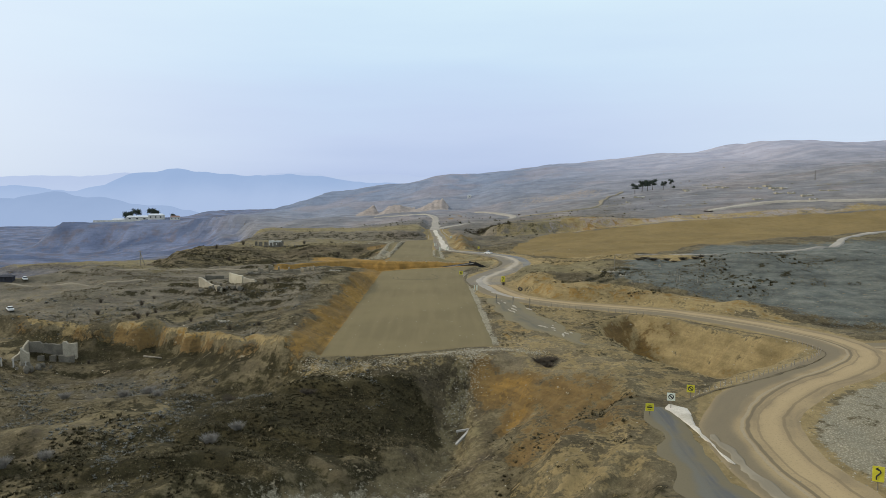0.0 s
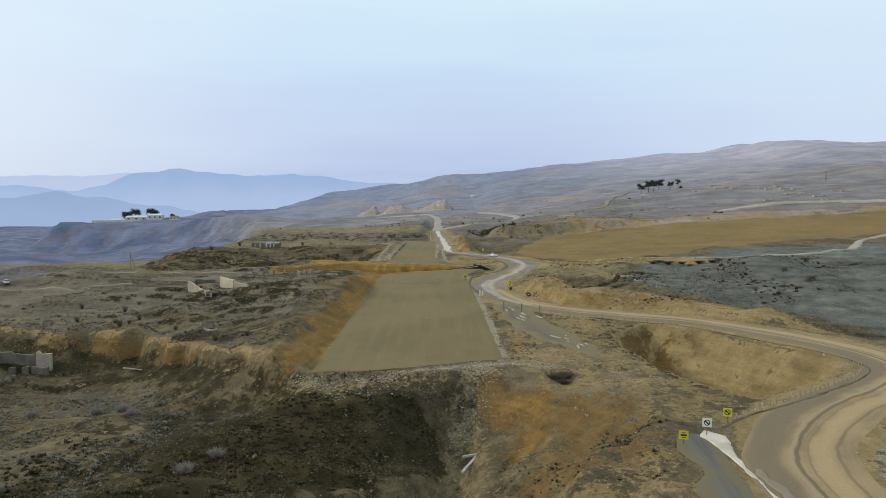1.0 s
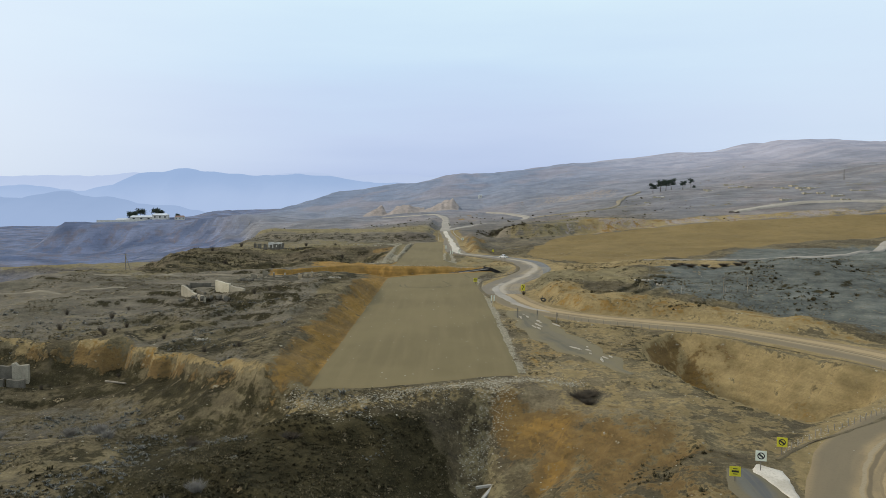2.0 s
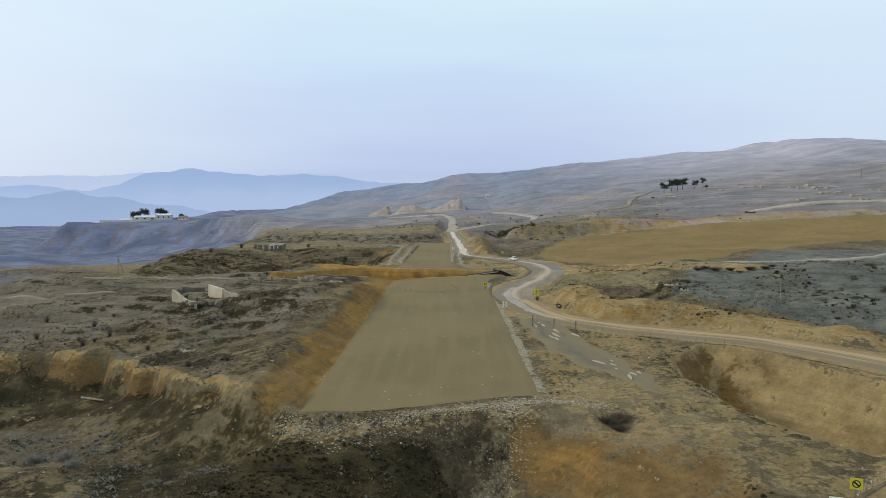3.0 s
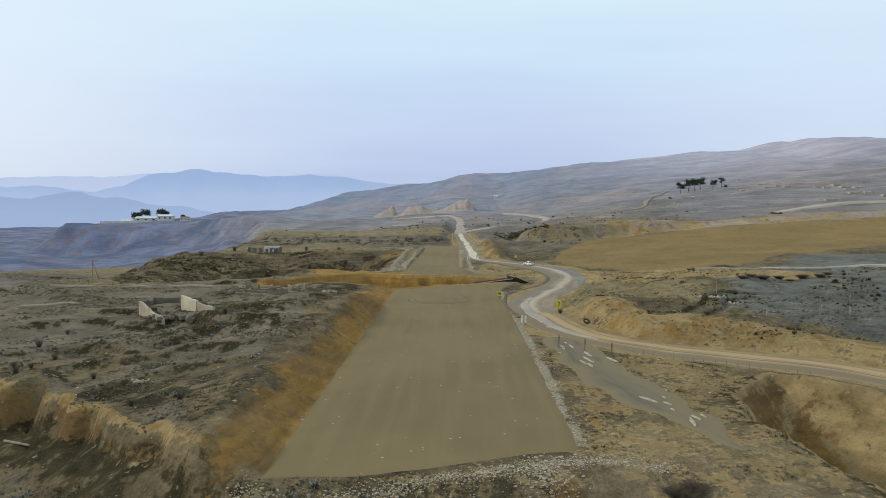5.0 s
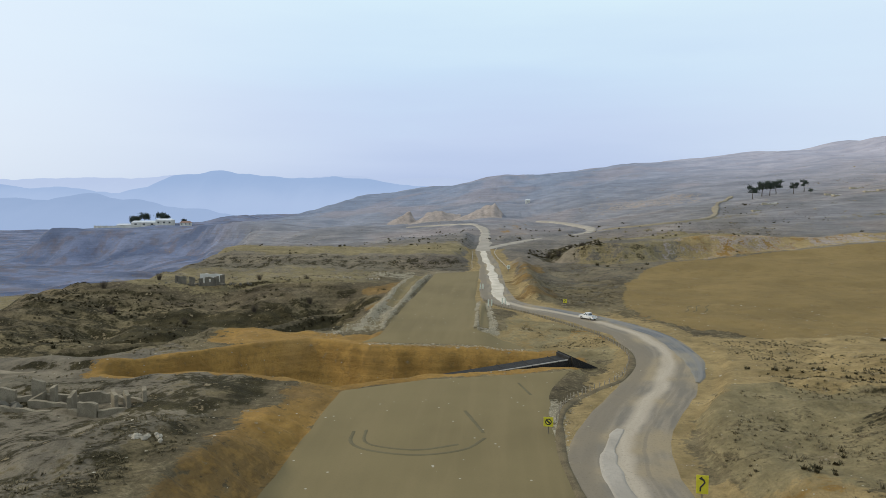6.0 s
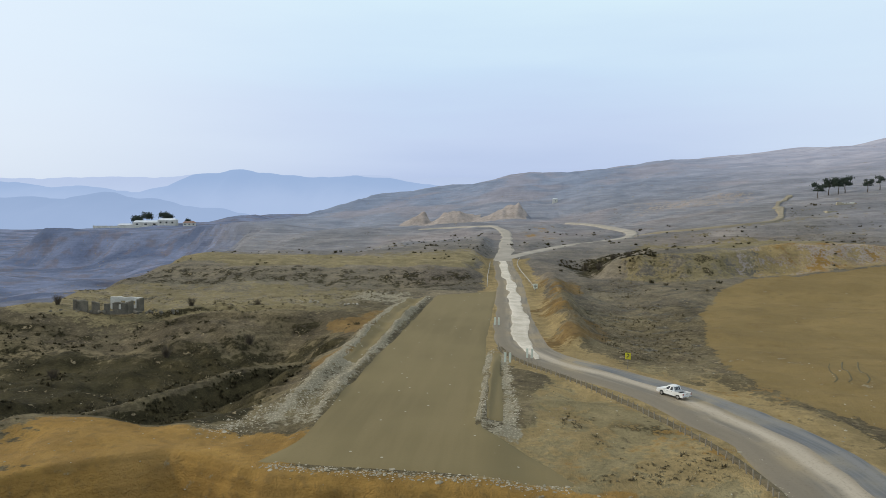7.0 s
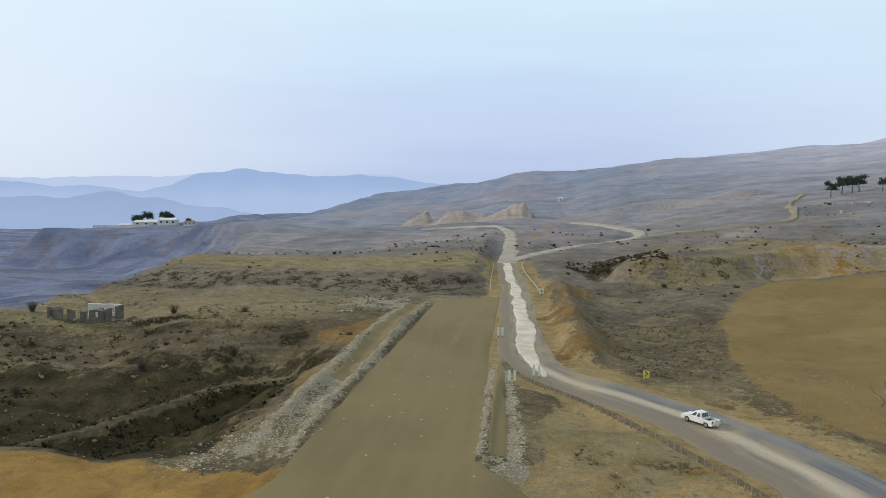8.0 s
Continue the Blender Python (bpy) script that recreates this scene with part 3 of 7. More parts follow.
def road_material(name, dust, middle, wheel, beaten, centre, rim_from=0.66, ruts=()):
    """A dirt road: 'across' runs from -1 to 1 over its width, 'along' is in metres."""
    m, n, l, b = shader(name, 0.9, 0, 0.2)
    c = n.new("ShaderNodeTexCoord").outputs["Object"]
    across, along = cover(n, "across"), cover(n, "along")
    joined = n.new("ShaderNodeCombineXYZ")
    l.new(sums(n, l, "MULTIPLY", across, 5.0), joined.inputs[0])
    l.new(sums(n, l, "MULTIPLY", along, 0.10), joined.inputs[1])
    lanes, big, fine = noise_node(n, l, joined.outputs[0], 1.1, 3.0), noise_node(n, l, c, 0.11, 3.0), noise_node(n, l, c, 4.0, 4.0, 0.65)
    col = blend(n, l, remap(n, l, lanes, 0.36, 0.62), middle, wheel)
    col = blend(n, l, remap(n, l, big, 0.42, 0.66), col, dust)
    wander = sums(n, l, "ADD", across, sums(n, l, "MULTIPLY", sums(n, l, "SUBTRACT", big, 0.5), 0.5))
    gap = sums(n, l, "ABSOLUTE", sums(n, l, "SUBTRACT", wander, centre), 0)
    col = blend(n, l, sums(n, l, "MULTIPLY", remap(n, l, gap, 0.30, 0.06), sums(n, l, "ADD", lanes, 0.35)), col, beaten)
    for where, reach, tone, share in ruts:
        off = sums(n, l, "ABSOLUTE", sums(n, l, "SUBTRACT", sums(n, l, "ADD", across, sums(n, l, "MULTIPLY", sums(n, l, "SUBTRACT", big, 0.5), 0.25)), where), 0)
        col = blend(n, l, sums(n, l, "MULTIPLY", remap(n, l, off, reach, reach * 0.45), share), col, tone)
    rim = remap(n, l, sums(n, l, "ADD", sums(n, l, "ABSOLUTE", across, 0), sums(n, l, "MULTIPLY", sums(n, l, "SUBTRACT", big, 0.5), 0.7 if rim_from > 0.5 else 1.4)), rim_from, rim_from + 0.34)
    col = blend(n, l, rim, col, dust)
    col = blend(n, l, sums(n, l, "MULTIPLY", remap(n, l, fine, 0.5, 0.75), 0.4), col, (0.11, 0.092, 0.06))
    l.new(col, b.inputs["Base Color"])
    relief(n, l, b, fine, 0.4, 0.05 * K)
    return m


M_GROUND = ground_material()
M_BED = bed_material()
M_ROAD = road_material("packed_dirt_road", (0.315, 0.232, 0.122), (0.285, 0.208, 0.110), (0.225, 0.168, 0.094), (0.375, 0.275, 0.145), 0.35, 0.82,
                       ((-0.62, 0.42, (0.165, 0.132, 0.082), 0.85), (-0.16, 0.05, (0.31, 0.25, 0.16), 0.7), (-0.06, 0.05, (0.13, 0.10, 0.06), 0.8), (0.62, 0.045, (0.16, 0.118, 0.066), 0.6), (0.12, 0.03, (0.19, 0.14, 0.08), 0.6)))
M_ROAD_GREY = road_material("dusty_grey_road", (0.27, 0.215, 0.135), (0.235, 0.198, 0.148), (0.165, 0.145, 0.115), (0.40, 0.34, 0.26), 0.05, 0.8,
                            ((-0.72, 0.40, (0.175, 0.146, 0.105), 0.8), (0.45, 0.05, (0.17, 0.145, 0.11), 0.5)))
# dark brown earth; in the bend it also paints the shade along the edge
M_VERGE = worn("dark_brown_verge", (0.150, 0.118, 0.068), (0.095, 0.076, 0.046), 1.0, 0.95, 0, 0.1, 0.8, (0.21, 0.17, 0.11))
M_ASPHALT = road_material("old_dusty_asphalt", (0.175, 0.143, 0.080), (0.142, 0.122, 0.080), (0.116, 0.102, 0.070), (0.158, 0.134, 0.086), -0.2, 0.25)
M_LANE = road_material("blue_grey_asphalt", (0.225, 0.20, 0.155), (0.150, 0.152, 0.152), (0.115, 0.119, 0.124), (0.185, 0.178, 0.168), 0.3)
M_OLD = road_material("weathered_asphalt", (0.150, 0.124, 0.075), (0.128, 0.120, 0.098), (0.096, 0.096, 0.092), (0.135, 0.127, 0.102), 0.25, 0.2)
M_PALE = worn("pale_limestone_dust", (0.60, 0.54, 0.45), (0.45, 0.40, 0.32), 2.0, 0.92, 0, 0.15, 0.3, (0.32, 0.275, 0.205))
M_TRACK = worn("pale_track_earth", (0.27, 0.23, 0.165), (0.22, 0.185, 0.13), 4.0, 0.95, 0, 0.1, 0.3)
M_TRACK_FAR = worn("pale_dusty_track", (0.36, 0.322, 0.268), (0.285, 0.255, 0.212), 5.0, 0.95, 0, 0.1, 0.3)
M_RUT = worn("scuffed_gravel", (0.135, 0.115, 0.066), (0.115, 0.098, 0.056), 2.0, 0.95, 0, 0.1, 0.4)


# ---- mesh helpers ----
def sheet(name, verts, faces, material, kind="", smooth=True, covers=None):
    """A mesh in layout units as a top-level object at the scale K."""
    me = bpy.data.meshes.new(name)
    verts, faces = np.asarray(verts, np.float32), np.asarray(faces, np.int32)
    me.vertices.add(len(verts))
    me.vertices.foreach_set("co", verts.ravel())
    me.loops.add(faces.size)
    me.loops.foreach_set("vertex_index", faces.ravel())
    me.polygons.add(len(faces))
    me.polygons.foreach_set("loop_start", np.arange(len(faces), dtype=np.int32) * faces.shape[1])
    me.polygons.foreach_set("use_smooth", np.full(len(faces), smooth))
    for key, values in (covers or {}).items():
        me.attributes.new(key, "FLOAT", "POINT").data.foreach_set("value", np.asarray(values, np.float32).ravel())
    me.update(calc_edges=True)
    me.materials.append(material)
    ob = new(name, me)
    ob.scale = (K, K, K)
    return tagged(ob, kind=kind) if kind else ob


def grid_faces(rows, cols):
    i = np.arange((rows - 1) * cols).reshape(rows - 1, cols)[:, :-1].ravel()
    return np.stack([i, i + 1, i + cols + 1, i + cols], 1)


def ribbon(name, line, width, material, lift=0.06, kind="structure", cols=9, ragged=0.35, seed=50, run=7.0):
    p = np.array(line)
    way = np.gradient(p, axis=0)
    way /= np.linalg.norm(way, axis=1)[:, None]
    side = np.stack([way[:, 1], -way[:, 0]], 1)
    s = np.concatenate([[0], np.cumsum(np.linalg.norm(np.diff(p, axis=0), axis=1))])
    w = np.broadcast_to(np.asarray(width, float), (len(p),)) / 2
    u = np.linspace(-1, 1, cols)
    left = w + ragged * (wave(s, s * 0, run, seed) + 0.35 * wave(s, s * 0, run / 3, seed + 1))
    right = w + ragged * (wave(s, s * 0 + 9, run * 1.3, seed + 2) + 0.35 * wave(s, s * 0, run / 2.6, seed + 3))
    reach = np.where(u[None, :] < 0, left[:, None], right[:, None]) * u[None, :]
    x, y = p[:, :1] + side[:, :1] * reach, p[:, 1:] + side[:, 1:] * reach
    lift = np.broadcast_to(np.asarray(lift, float), (len(p),))
    z = land(x, y) + lift[:, None]
    z[:, 0] -= lift * 1.6
    z[:, -1] -= lift * 1.6
    verts = np.stack([x, y, z], 2).reshape(-1, 3)
    return sheet(name, verts, grid_faces(len(p), cols)[:, ::-1], material, kind, True, {"across": np.tile(u, len(p)), "along": np.repeat(s, cols)})


# ---- the ground: one sheet to the horizon ----
def steps(start, end, size, growth):
    out = [start]
    while out[-1] < end:
        out.append(out[-1] + size + growth * (out[-1] - start))
    return out


half = steps(46, 4200, 0.55, 0.03)
xs = np.array([-v for v in reversed(half)] + list(np.arange(-45.5, 45.6, 0.55)) + half)
ys = np.array(list(np.linspace(-700, 50, 26)) + list(np.arange(56, 306, 0.55)) + steps(306, 4600, 0.6, 0.0135))
gx, gy = np.meshgrid(xs, ys)
gz = land(gx, gy)


def covers_of(x, y, z):
    """How much of each ground cover, or of the painted haze, lies at a place, 0 to 1."""
    out = {}
    slope = np.hypot(np.gradient(z, axis=0) / np.maximum(1e-6, np.gradient(y, axis=0)), np.gradient(z, axis=1) / np.maximum(1e-6, np.gradient(x, axis=1)))
    road = np.minimum(far_from(x, y, MAIN_ROAD), far_from(x, y, EAST_ROAD))
    rx, ry = x, y
    x, y = x + 5.0 * wave(x, y, 17, 71) + 2.0 * wave(x, y, 5, 72), y + 5.0 * wave(x, y, 15, 73) + 2.0 * wave(x, y, 4.5, 74)
    # the painted haze grows smoothly with distance
    out["far_hill_haze"] = np.maximum(np.clip((y - 335) / 225, 0, 1), np.clip((y - 330) / 150, 0, 1) * ease(60, 140, x))
    out["upland_haze"] = np.clip((y - 590) / 300, 0, 1)
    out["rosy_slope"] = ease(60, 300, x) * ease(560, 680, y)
    out["far_valley_haze"] = ease(-4, -13, z) * ease(90, 150, -x) * ease(220, 360, y) * np.clip(0.95 + 0.25 * wave(x * 0.3, y, 45, 75), 0, 1)
    out["far_valley_haze"] = np.maximum(out["far_valley_haze"], np.maximum(ease(950, 1100, y) * ease(-230, -380, x), 0.9 * ease(450, 700, y) * ease(-170, -260, x)))
    pale = 0.85 * ease(388, 398, y) * (1 - ease(415, 450, y)) * ease(-10, -18, x) * ease(-130, -100, x)
    pale = np.maximum(pale, 0.15 * ease(370, 378, y) * (1 - ease(396, 400, y)) * ease(-8, -14, x) * ease(-120, -90, x))
    pale = np.maximum(pale, 0.6 * ease(222, 234, y) * (1 - ease(250, 262, y)) * ease(-70, -90, x))
    pale = np.maximum(pale, 0.62 * ease(-26, -40, x) * ease(322, 334, y) * (1 - ease(366, 376, y)))
    pale = np.maximum(pale, 0.65 * ease(322, 330, y) * (1 - ease(350, 372, y)) * ease(-60, -80, x))
    pale = np.maximum(pale, 0.55 * ease(440, 460, y) * (1 - ease(520, 560, y)) * wave(x * 0.4, y, 22, 61))
    pale = np.maximum(pale, 0.75 * ease(404, 412, y) * (1 - ease(446, 470, y)) * ease(34, 44, x) * (1 - ease(80, 110, x)))
    apron = ease(0, 4, ry - (231 - 0.45 * (rx - 26)) + 2 * wave(rx, ry, 6, 55)) * (1 - ease(263, 268, ry)) * ease(25, 28, rx) * (1 - ease(66, 84, rx))
    pale = np.maximum(pale, 0.78 * ease(19, 24, x) * (1 - ease(38, 50, x)) * ease(186, 194, y) * (1 - ease(232, 240, y)))
    pale = np.maximum(pale, 0.95 * ease(-2, 1, x) * (1 - ease(20, 28, x)) * ease(242, 250, y) * (1 - ease(292, 300, y)))
    pale = np.maximum(pale, 0.5 * ease(-2.2, 0.4, rx + 1.6 * wave(rx, ry, 5, 50)) * (1 - ease(4.0, 7.0, rx + 1.2 * wave(rx, ry, 6, 49))) * ease(92, 97, ry) * (1 - ease(117, 120, ry)))
    rim = ry - span(rx, [(10, 412), (22, 402), (32, 391), (43, 386), (60, 395), (84, 402), (136, 415), (220, 416)])
    rim_face = ease(-4, 0, rim) * (1 - ease(9, 13, rim + 2 * wave(rx, ry, 9, 45)))
    pale = np.maximum(pale, 0.62 * rim_face * ease(22, 32, rx) * (1 - ease(62, 76, rx)))
    out["pale_grass"] = pale
    slate = ease(14, 24, road) * ease(span(y, [(185, 32), (205, 42)]), span(y, [(185, 46), (205, 56)]), x) * ease(140, 172, y + 0.2 * x) * (1 - ease(-14, -4, depth_in(x, y, FIELD))) * (1 - ease(300, 330, y))
    slate = np.maximum(slate, 0.22 * ease(6, 12, x - 6) * ease(298, 312, y) * (1 - ease(380, 410, y)) * (1 - ease(40, 60, x)))
    out["slate_grass"] = slate
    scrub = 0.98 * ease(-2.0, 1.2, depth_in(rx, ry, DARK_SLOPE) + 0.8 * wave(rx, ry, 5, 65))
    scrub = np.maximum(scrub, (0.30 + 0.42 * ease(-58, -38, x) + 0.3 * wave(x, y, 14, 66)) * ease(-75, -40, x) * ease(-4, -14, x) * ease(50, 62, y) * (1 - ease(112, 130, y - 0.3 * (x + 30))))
    grey = ease(-27, -33, rx) * ease(-0.4, 0.4, (ry - crest_line(rx, ry)) / 4) * (1 - ease(232, 262, ry)) * (0.92 + 0.3 * wave(x, y, 16, 67)) * (0.55 + 0.45 * ease(140, 185, ry))
    grey = np.maximum(grey, 0.85 * ease(-26, -40, x) * ease(325, 340, y) * (1 - ease(372, 384, y)))
    grey = np.maximum(grey, 0.36 * ease(-38, -50, rx) * ease(90, 100, ry) * (1 - ease(128, 140, ry)) * (0.8 + 0.6 * wave(x, y, 12, 68)))
    out["grey_grass"] = grey
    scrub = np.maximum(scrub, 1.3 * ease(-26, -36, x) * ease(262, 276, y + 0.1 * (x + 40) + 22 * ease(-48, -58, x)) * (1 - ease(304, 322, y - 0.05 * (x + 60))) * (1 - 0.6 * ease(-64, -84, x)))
    scrub = np.maximum(scrub, (0.56 + 0.3 * wave(x, y, 9, 85)) * ease(-66, -54, rx) * ease(-25, -29, rx) * ease(160, 176, ry) * (1 - ease(228, 238, ry)))
    scrub = np.maximum(scrub, (0.52 + 0.3 * wave(x, y, 11, 86)) * ease(-75, -55, rx) * ease(-24, -28, rx) * ease(-1, 3, ry - crest_line(rx, ry)) * (1 - ease(140, 168, ry + 0.5 * (rx + 40))))
    scrub = np.maximum(scrub, (0.42 + 0.4 * wave(x, y, 6, 87)) * ease(17, 22, rx) * (1 - ease(31, 35, rx)) * ease(92, 98, ry) * (1 - ease(118, 128, ry)))
    scrub = np.maximum(scrub, (0.22 + 0.55 * wave(rx - 0.75 * ry, 0.22 * (rx + ry), 4.5, 99)) * ease(4, 9, rx) * (1 - ease(25, 31, rx)) * ease(62, 72, ry) * (1 - ease(98, 108, ry)))
    scrub = np.maximum(scrub, (0.05 + 0.6 * wave(rx * 0.6, ry, 4.0, 100)) * ease(-1, 2, rx) * (1 - ease(14, 20, rx)) * ease(254, 260, ry) * (1 - ease(284, 292, ry)) * ease(4, 6, road))
    # scrub tone darkens this hollow, painting in its soft shadow
    scrub = np.maximum(scrub, 0.7 * ease(-6, 6, depth_in(x, y, HOLLOW)))
    scrub = np.maximum(scrub, (0.12 + 0.35 * wave(x * 0.5, y, 12, 52)) * ease(13, 18, x) * (1 - ease(34, 46, x)) * ease(288, 300, y) * (1 - ease(375, 395, y)))
    # dark band on the pit's west rim: dark grass, and the lip's shade painted in
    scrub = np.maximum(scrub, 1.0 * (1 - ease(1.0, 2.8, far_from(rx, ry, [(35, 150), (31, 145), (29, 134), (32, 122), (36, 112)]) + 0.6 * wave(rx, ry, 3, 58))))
    scrub = np.maximum(scrub, 0.45 * ease(368, 374, y) * (1 - ease(384, 394, y)) * ease(-6, -12, x) * ease(-120, -90, x))
    u = (crest_line(rx, ry) - ry) / 4.2
    face = ease(-100, -85, rx) * ease(-20.5, -23.5, rx) * ease(40, 60, ry)
    # dark tone below the scarp's rim: dark grass, and the face's shade painted in
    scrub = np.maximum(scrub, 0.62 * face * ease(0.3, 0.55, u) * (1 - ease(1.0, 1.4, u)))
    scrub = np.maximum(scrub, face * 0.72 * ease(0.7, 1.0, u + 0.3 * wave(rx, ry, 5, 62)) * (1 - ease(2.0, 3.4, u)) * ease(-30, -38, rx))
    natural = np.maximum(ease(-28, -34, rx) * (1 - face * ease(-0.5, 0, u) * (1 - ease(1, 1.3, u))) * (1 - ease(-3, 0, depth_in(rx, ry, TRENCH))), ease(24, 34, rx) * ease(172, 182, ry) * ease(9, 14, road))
    # the steeper the ground, the more of the dark tone it takes
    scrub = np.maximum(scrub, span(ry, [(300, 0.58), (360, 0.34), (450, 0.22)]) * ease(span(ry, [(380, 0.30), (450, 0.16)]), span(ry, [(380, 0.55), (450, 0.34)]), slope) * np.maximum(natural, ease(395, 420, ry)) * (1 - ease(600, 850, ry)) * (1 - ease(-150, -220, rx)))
    spur = far_from(rx, ry, SPUR)
    scrub = scrub * (1 - 0.85 * (1 - ease(0.7, 1.8, spur + 0.4 * wave(rx, ry, 3, 57)))) * (1 - 0.7 * ease(0.42, 0.55, wave(rx * 0.12 + 0.03 * ry, ry, 7, 56)) * ease(250, 262, ry) * ease(-30, -40, rx))
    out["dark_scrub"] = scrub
    earth = 0.9 * (1 - ease(5.5, 9.5, road + 1.5 * wave(x, y, 7, 76)))
    earth = np.maximum(earth, 0.62 * ease(-2, 1, x) * (1 - ease(20, 30, x)) * ease(244, 254, y) * (1 - ease(292, 300, y)) * ease(2, 5, road) * (0.9 + 0.5 * wave(x, y, 8, 82)))
    earth = np.maximum(earth, 0.55 * ease(5, 8, x) * (1 - ease(30, 40, x)) * ease(118, 126, y) * (1 - ease(166, 172, y)))
    earth = np.maximum(earth, 1.0 * ease(-3, 1, depth_in(rx, ry, PIT)))
    # browner clay paints the shaded left side of the pit
    pit_shade = 0.75 * ease(-0.5, 1.5, depth_in(rx, ry, PIT)) * (1 - ease(30, 44, rx - 0.35 * (ry - 130) + 2.5 * wave(rx, ry, 6, 47)))
    earth = np.maximum(earth, 1.1 * apron)
    earth = np.maximum(earth, 0.9 * (1 - ease(8, 12, road)) * ease(228, 238, ry) * (1 - ease(292, 302, ry)) * ease(18, 24, rx))
    heap = rx * 0
    for hx, hy, hr, _, _ in HEAPS:
        heap = np.maximum(heap, 1.3 * (1 - ease(0.8, 1.05, np.maximum(np.abs(rx - hx) / hr, np.abs(ry - hy) / (0.9 * hr)))))
    heap = np.maximum(heap, 1.0 * ease(-212, -196, rx) * ease(-158, -168, rx) * ease(930, 970, ry) * (1 - ease(1080, 1120, ry)))
    heap = np.maximum(heap, 0.5 * ease(630, 655, y) * (1 - ease(680, 720, y)) * ease(50, 80, x) * (1 - ease(130, 170, x)) * (0.8 + 0.6 * wave(x * 0.4, y, 20, 64)))
    rise = -depth_in(x, y, FIELD)
    heap = np.maximum(heap, (0.40 + 0.3 * wave(x, y, 14, 51)) * ease(1, 4, rise) * (1 - ease(10, 16, rise)) * ease(380, 396, y) * ease(52, 66, x) * (1 - ease(200, 280, x)))
    # paler patches on the cut terrace face paint in the sun on it
    heap = np.maximum(heap, (0.46 + 0.3 * wave(rx, ry, 9, 102)) * rim_face * ease(66, 76, rx) * (1 - ease(150, 220, rx)))
    out["spoil"] = heap
    front = crest_line(rx, ry) - ry
    earth = np.maximum(earth, 0.42 * ease(-1, 0.5, front) * (1 - ease(3.5, 6, front)) * ease(-24, -20, rx) * (1 - ease(8, 14, rx)))
    earth = np.maximum(earth, 0.5 * ease(4, 10, x) * (1 - ease(20, 28, x)) * ease(70, 80, y) * (1 - ease(104, 112, y)))
    earth = np.maximum(earth, 0.5 * ease(13, 19, x) * (1 - ease(34, 40, x)) * ease(95, 102, y) * (1 - ease(122, 132, y)))
    earth = np.maximum(earth, 0.8 * ease(-3, 2, -np.abs(depth_in(x, y, FIELD) + 7) + 5) * ease(360, 400, y) * ease(60, 74, x))
    earth = np.maximum(earth, 0.8 * ease(1, 4, rise) * (1 - ease(10, 15, rise)) * ease(380, 396, y) * ease(62, 76, x) * (1 - ease(120, 200, x)))
    earth = np.maximum(earth, face * (0.66 + 0.4 * wave(rx, ry, 7, 69)) * ease(-0.2, 0.05, u) * (1 - ease(0.25, 0.55, u + 0.25 * wave(rx, ry, 2.5, 63))))
    earth = np.maximum(earth, 1.0 * rim_face * ease(56, 66, rx + 3 * wave(rx, ry, 8, 46)) * (1 - ease(180, 240, rx)))
    out["bare_earth"] = earth
    clay = ease(-27.5 - 1.5 * ease(180, 215, ry), -23.0, rx + 1.6 * wave(rx, ry, 6, 77)) * ease(-17, -20, rx) * ease(112, 120, ry) * (1 - ease(230, 236, ry))
    brown = clay * (0.95 + 0.22 * wave(rx, ry, 7, 78))
    brown = np.maximum(brown, face * ease(0.1, 0.4, u) * (1 - ease(0.6, 0.95, u)) * (0.55 + 0.45 * wave(rx, ry, 6, 79) - 0.35 * ease(-40, -30, rx)))
    brown = np.maximum(brown, 0.95 * ease(-3, 2, depth_in(x, y, SLUMP)) * (0.85 + 0.4 * wave(x, y, 5, 80)))
    brown = np.maximum(brown, 0.55 * ease(5, 8, x) * (1 - ease(22, 30, x)) * ease(84, 92, y) * (1 - ease(108, 118, y)) * (0.9 + 0.5 * wave(x, y, 6, 60)))
    hump = ease(4.5, 6.0, x) * (1 - ease(span(y, [(305, 13), (350, 12), (390, 9)]), span(y, [(305, 16), (350, 14), (390, 11)]), x)) * ease(302, 308, y) * (1 - ease(380, 396, y))
    brown = np.maximum(brown, (0.55 + 0.3 * wave(x, y, 5, 84)) * hump)
    brown = np.maximum(brown, 0.85 * ease(-30, -26, x) * ease(-19, -22, x) * ease(284, 292, y) * (1 - ease(330, 342, y)))
    brown = np.maximum(brown, pit_shade)
    out["brown_clay"] = brown
    clay = clay * (0.55 + 0.35 * wave(rx, ry * 0.35, 5, 59))
    clay = np.maximum(clay, 1.15 * ease(-2.5, 0.5, depth_in(rx, ry, TRENCH)))
    clay = np.maximum(clay, 1.05 * ease(-50, -42, rx) * ease(-14, -24, rx) * ease(250, 254, ry) * (1 - ease(262, 266.5, ry)))
    clay = np.maximum(clay, face * ease(-0.15, 0.05, u) * (1 - ease(0.25, 0.45, u)) * (0.38 + 0.35 * wave(rx, ry, 6, 79) - 0.15 * ease(-40, -30, rx)))
    clay = np.maximum(clay, (0.28 + 0.4 * wave(rx, ry * 0.4, 6, 101)) * ease(0, 4, rx) * (1 - ease(12, 22, rx)) * ease(495, 525, ry) * (1 - ease(580, 620, ry)))
    clay = np.maximum(clay, 0.46 * ease(-1, 3, depth_in(x, y, SLUMP)) * (0.8 + 0.9 * wave(x, y, 5, 80)))
    clay = np.maximum(clay, 0.34 * ease(0, 5, depth_in(rx, ry, PIT)) * (0.7 + 0.6 * wave(rx, ry, 8, 81)))
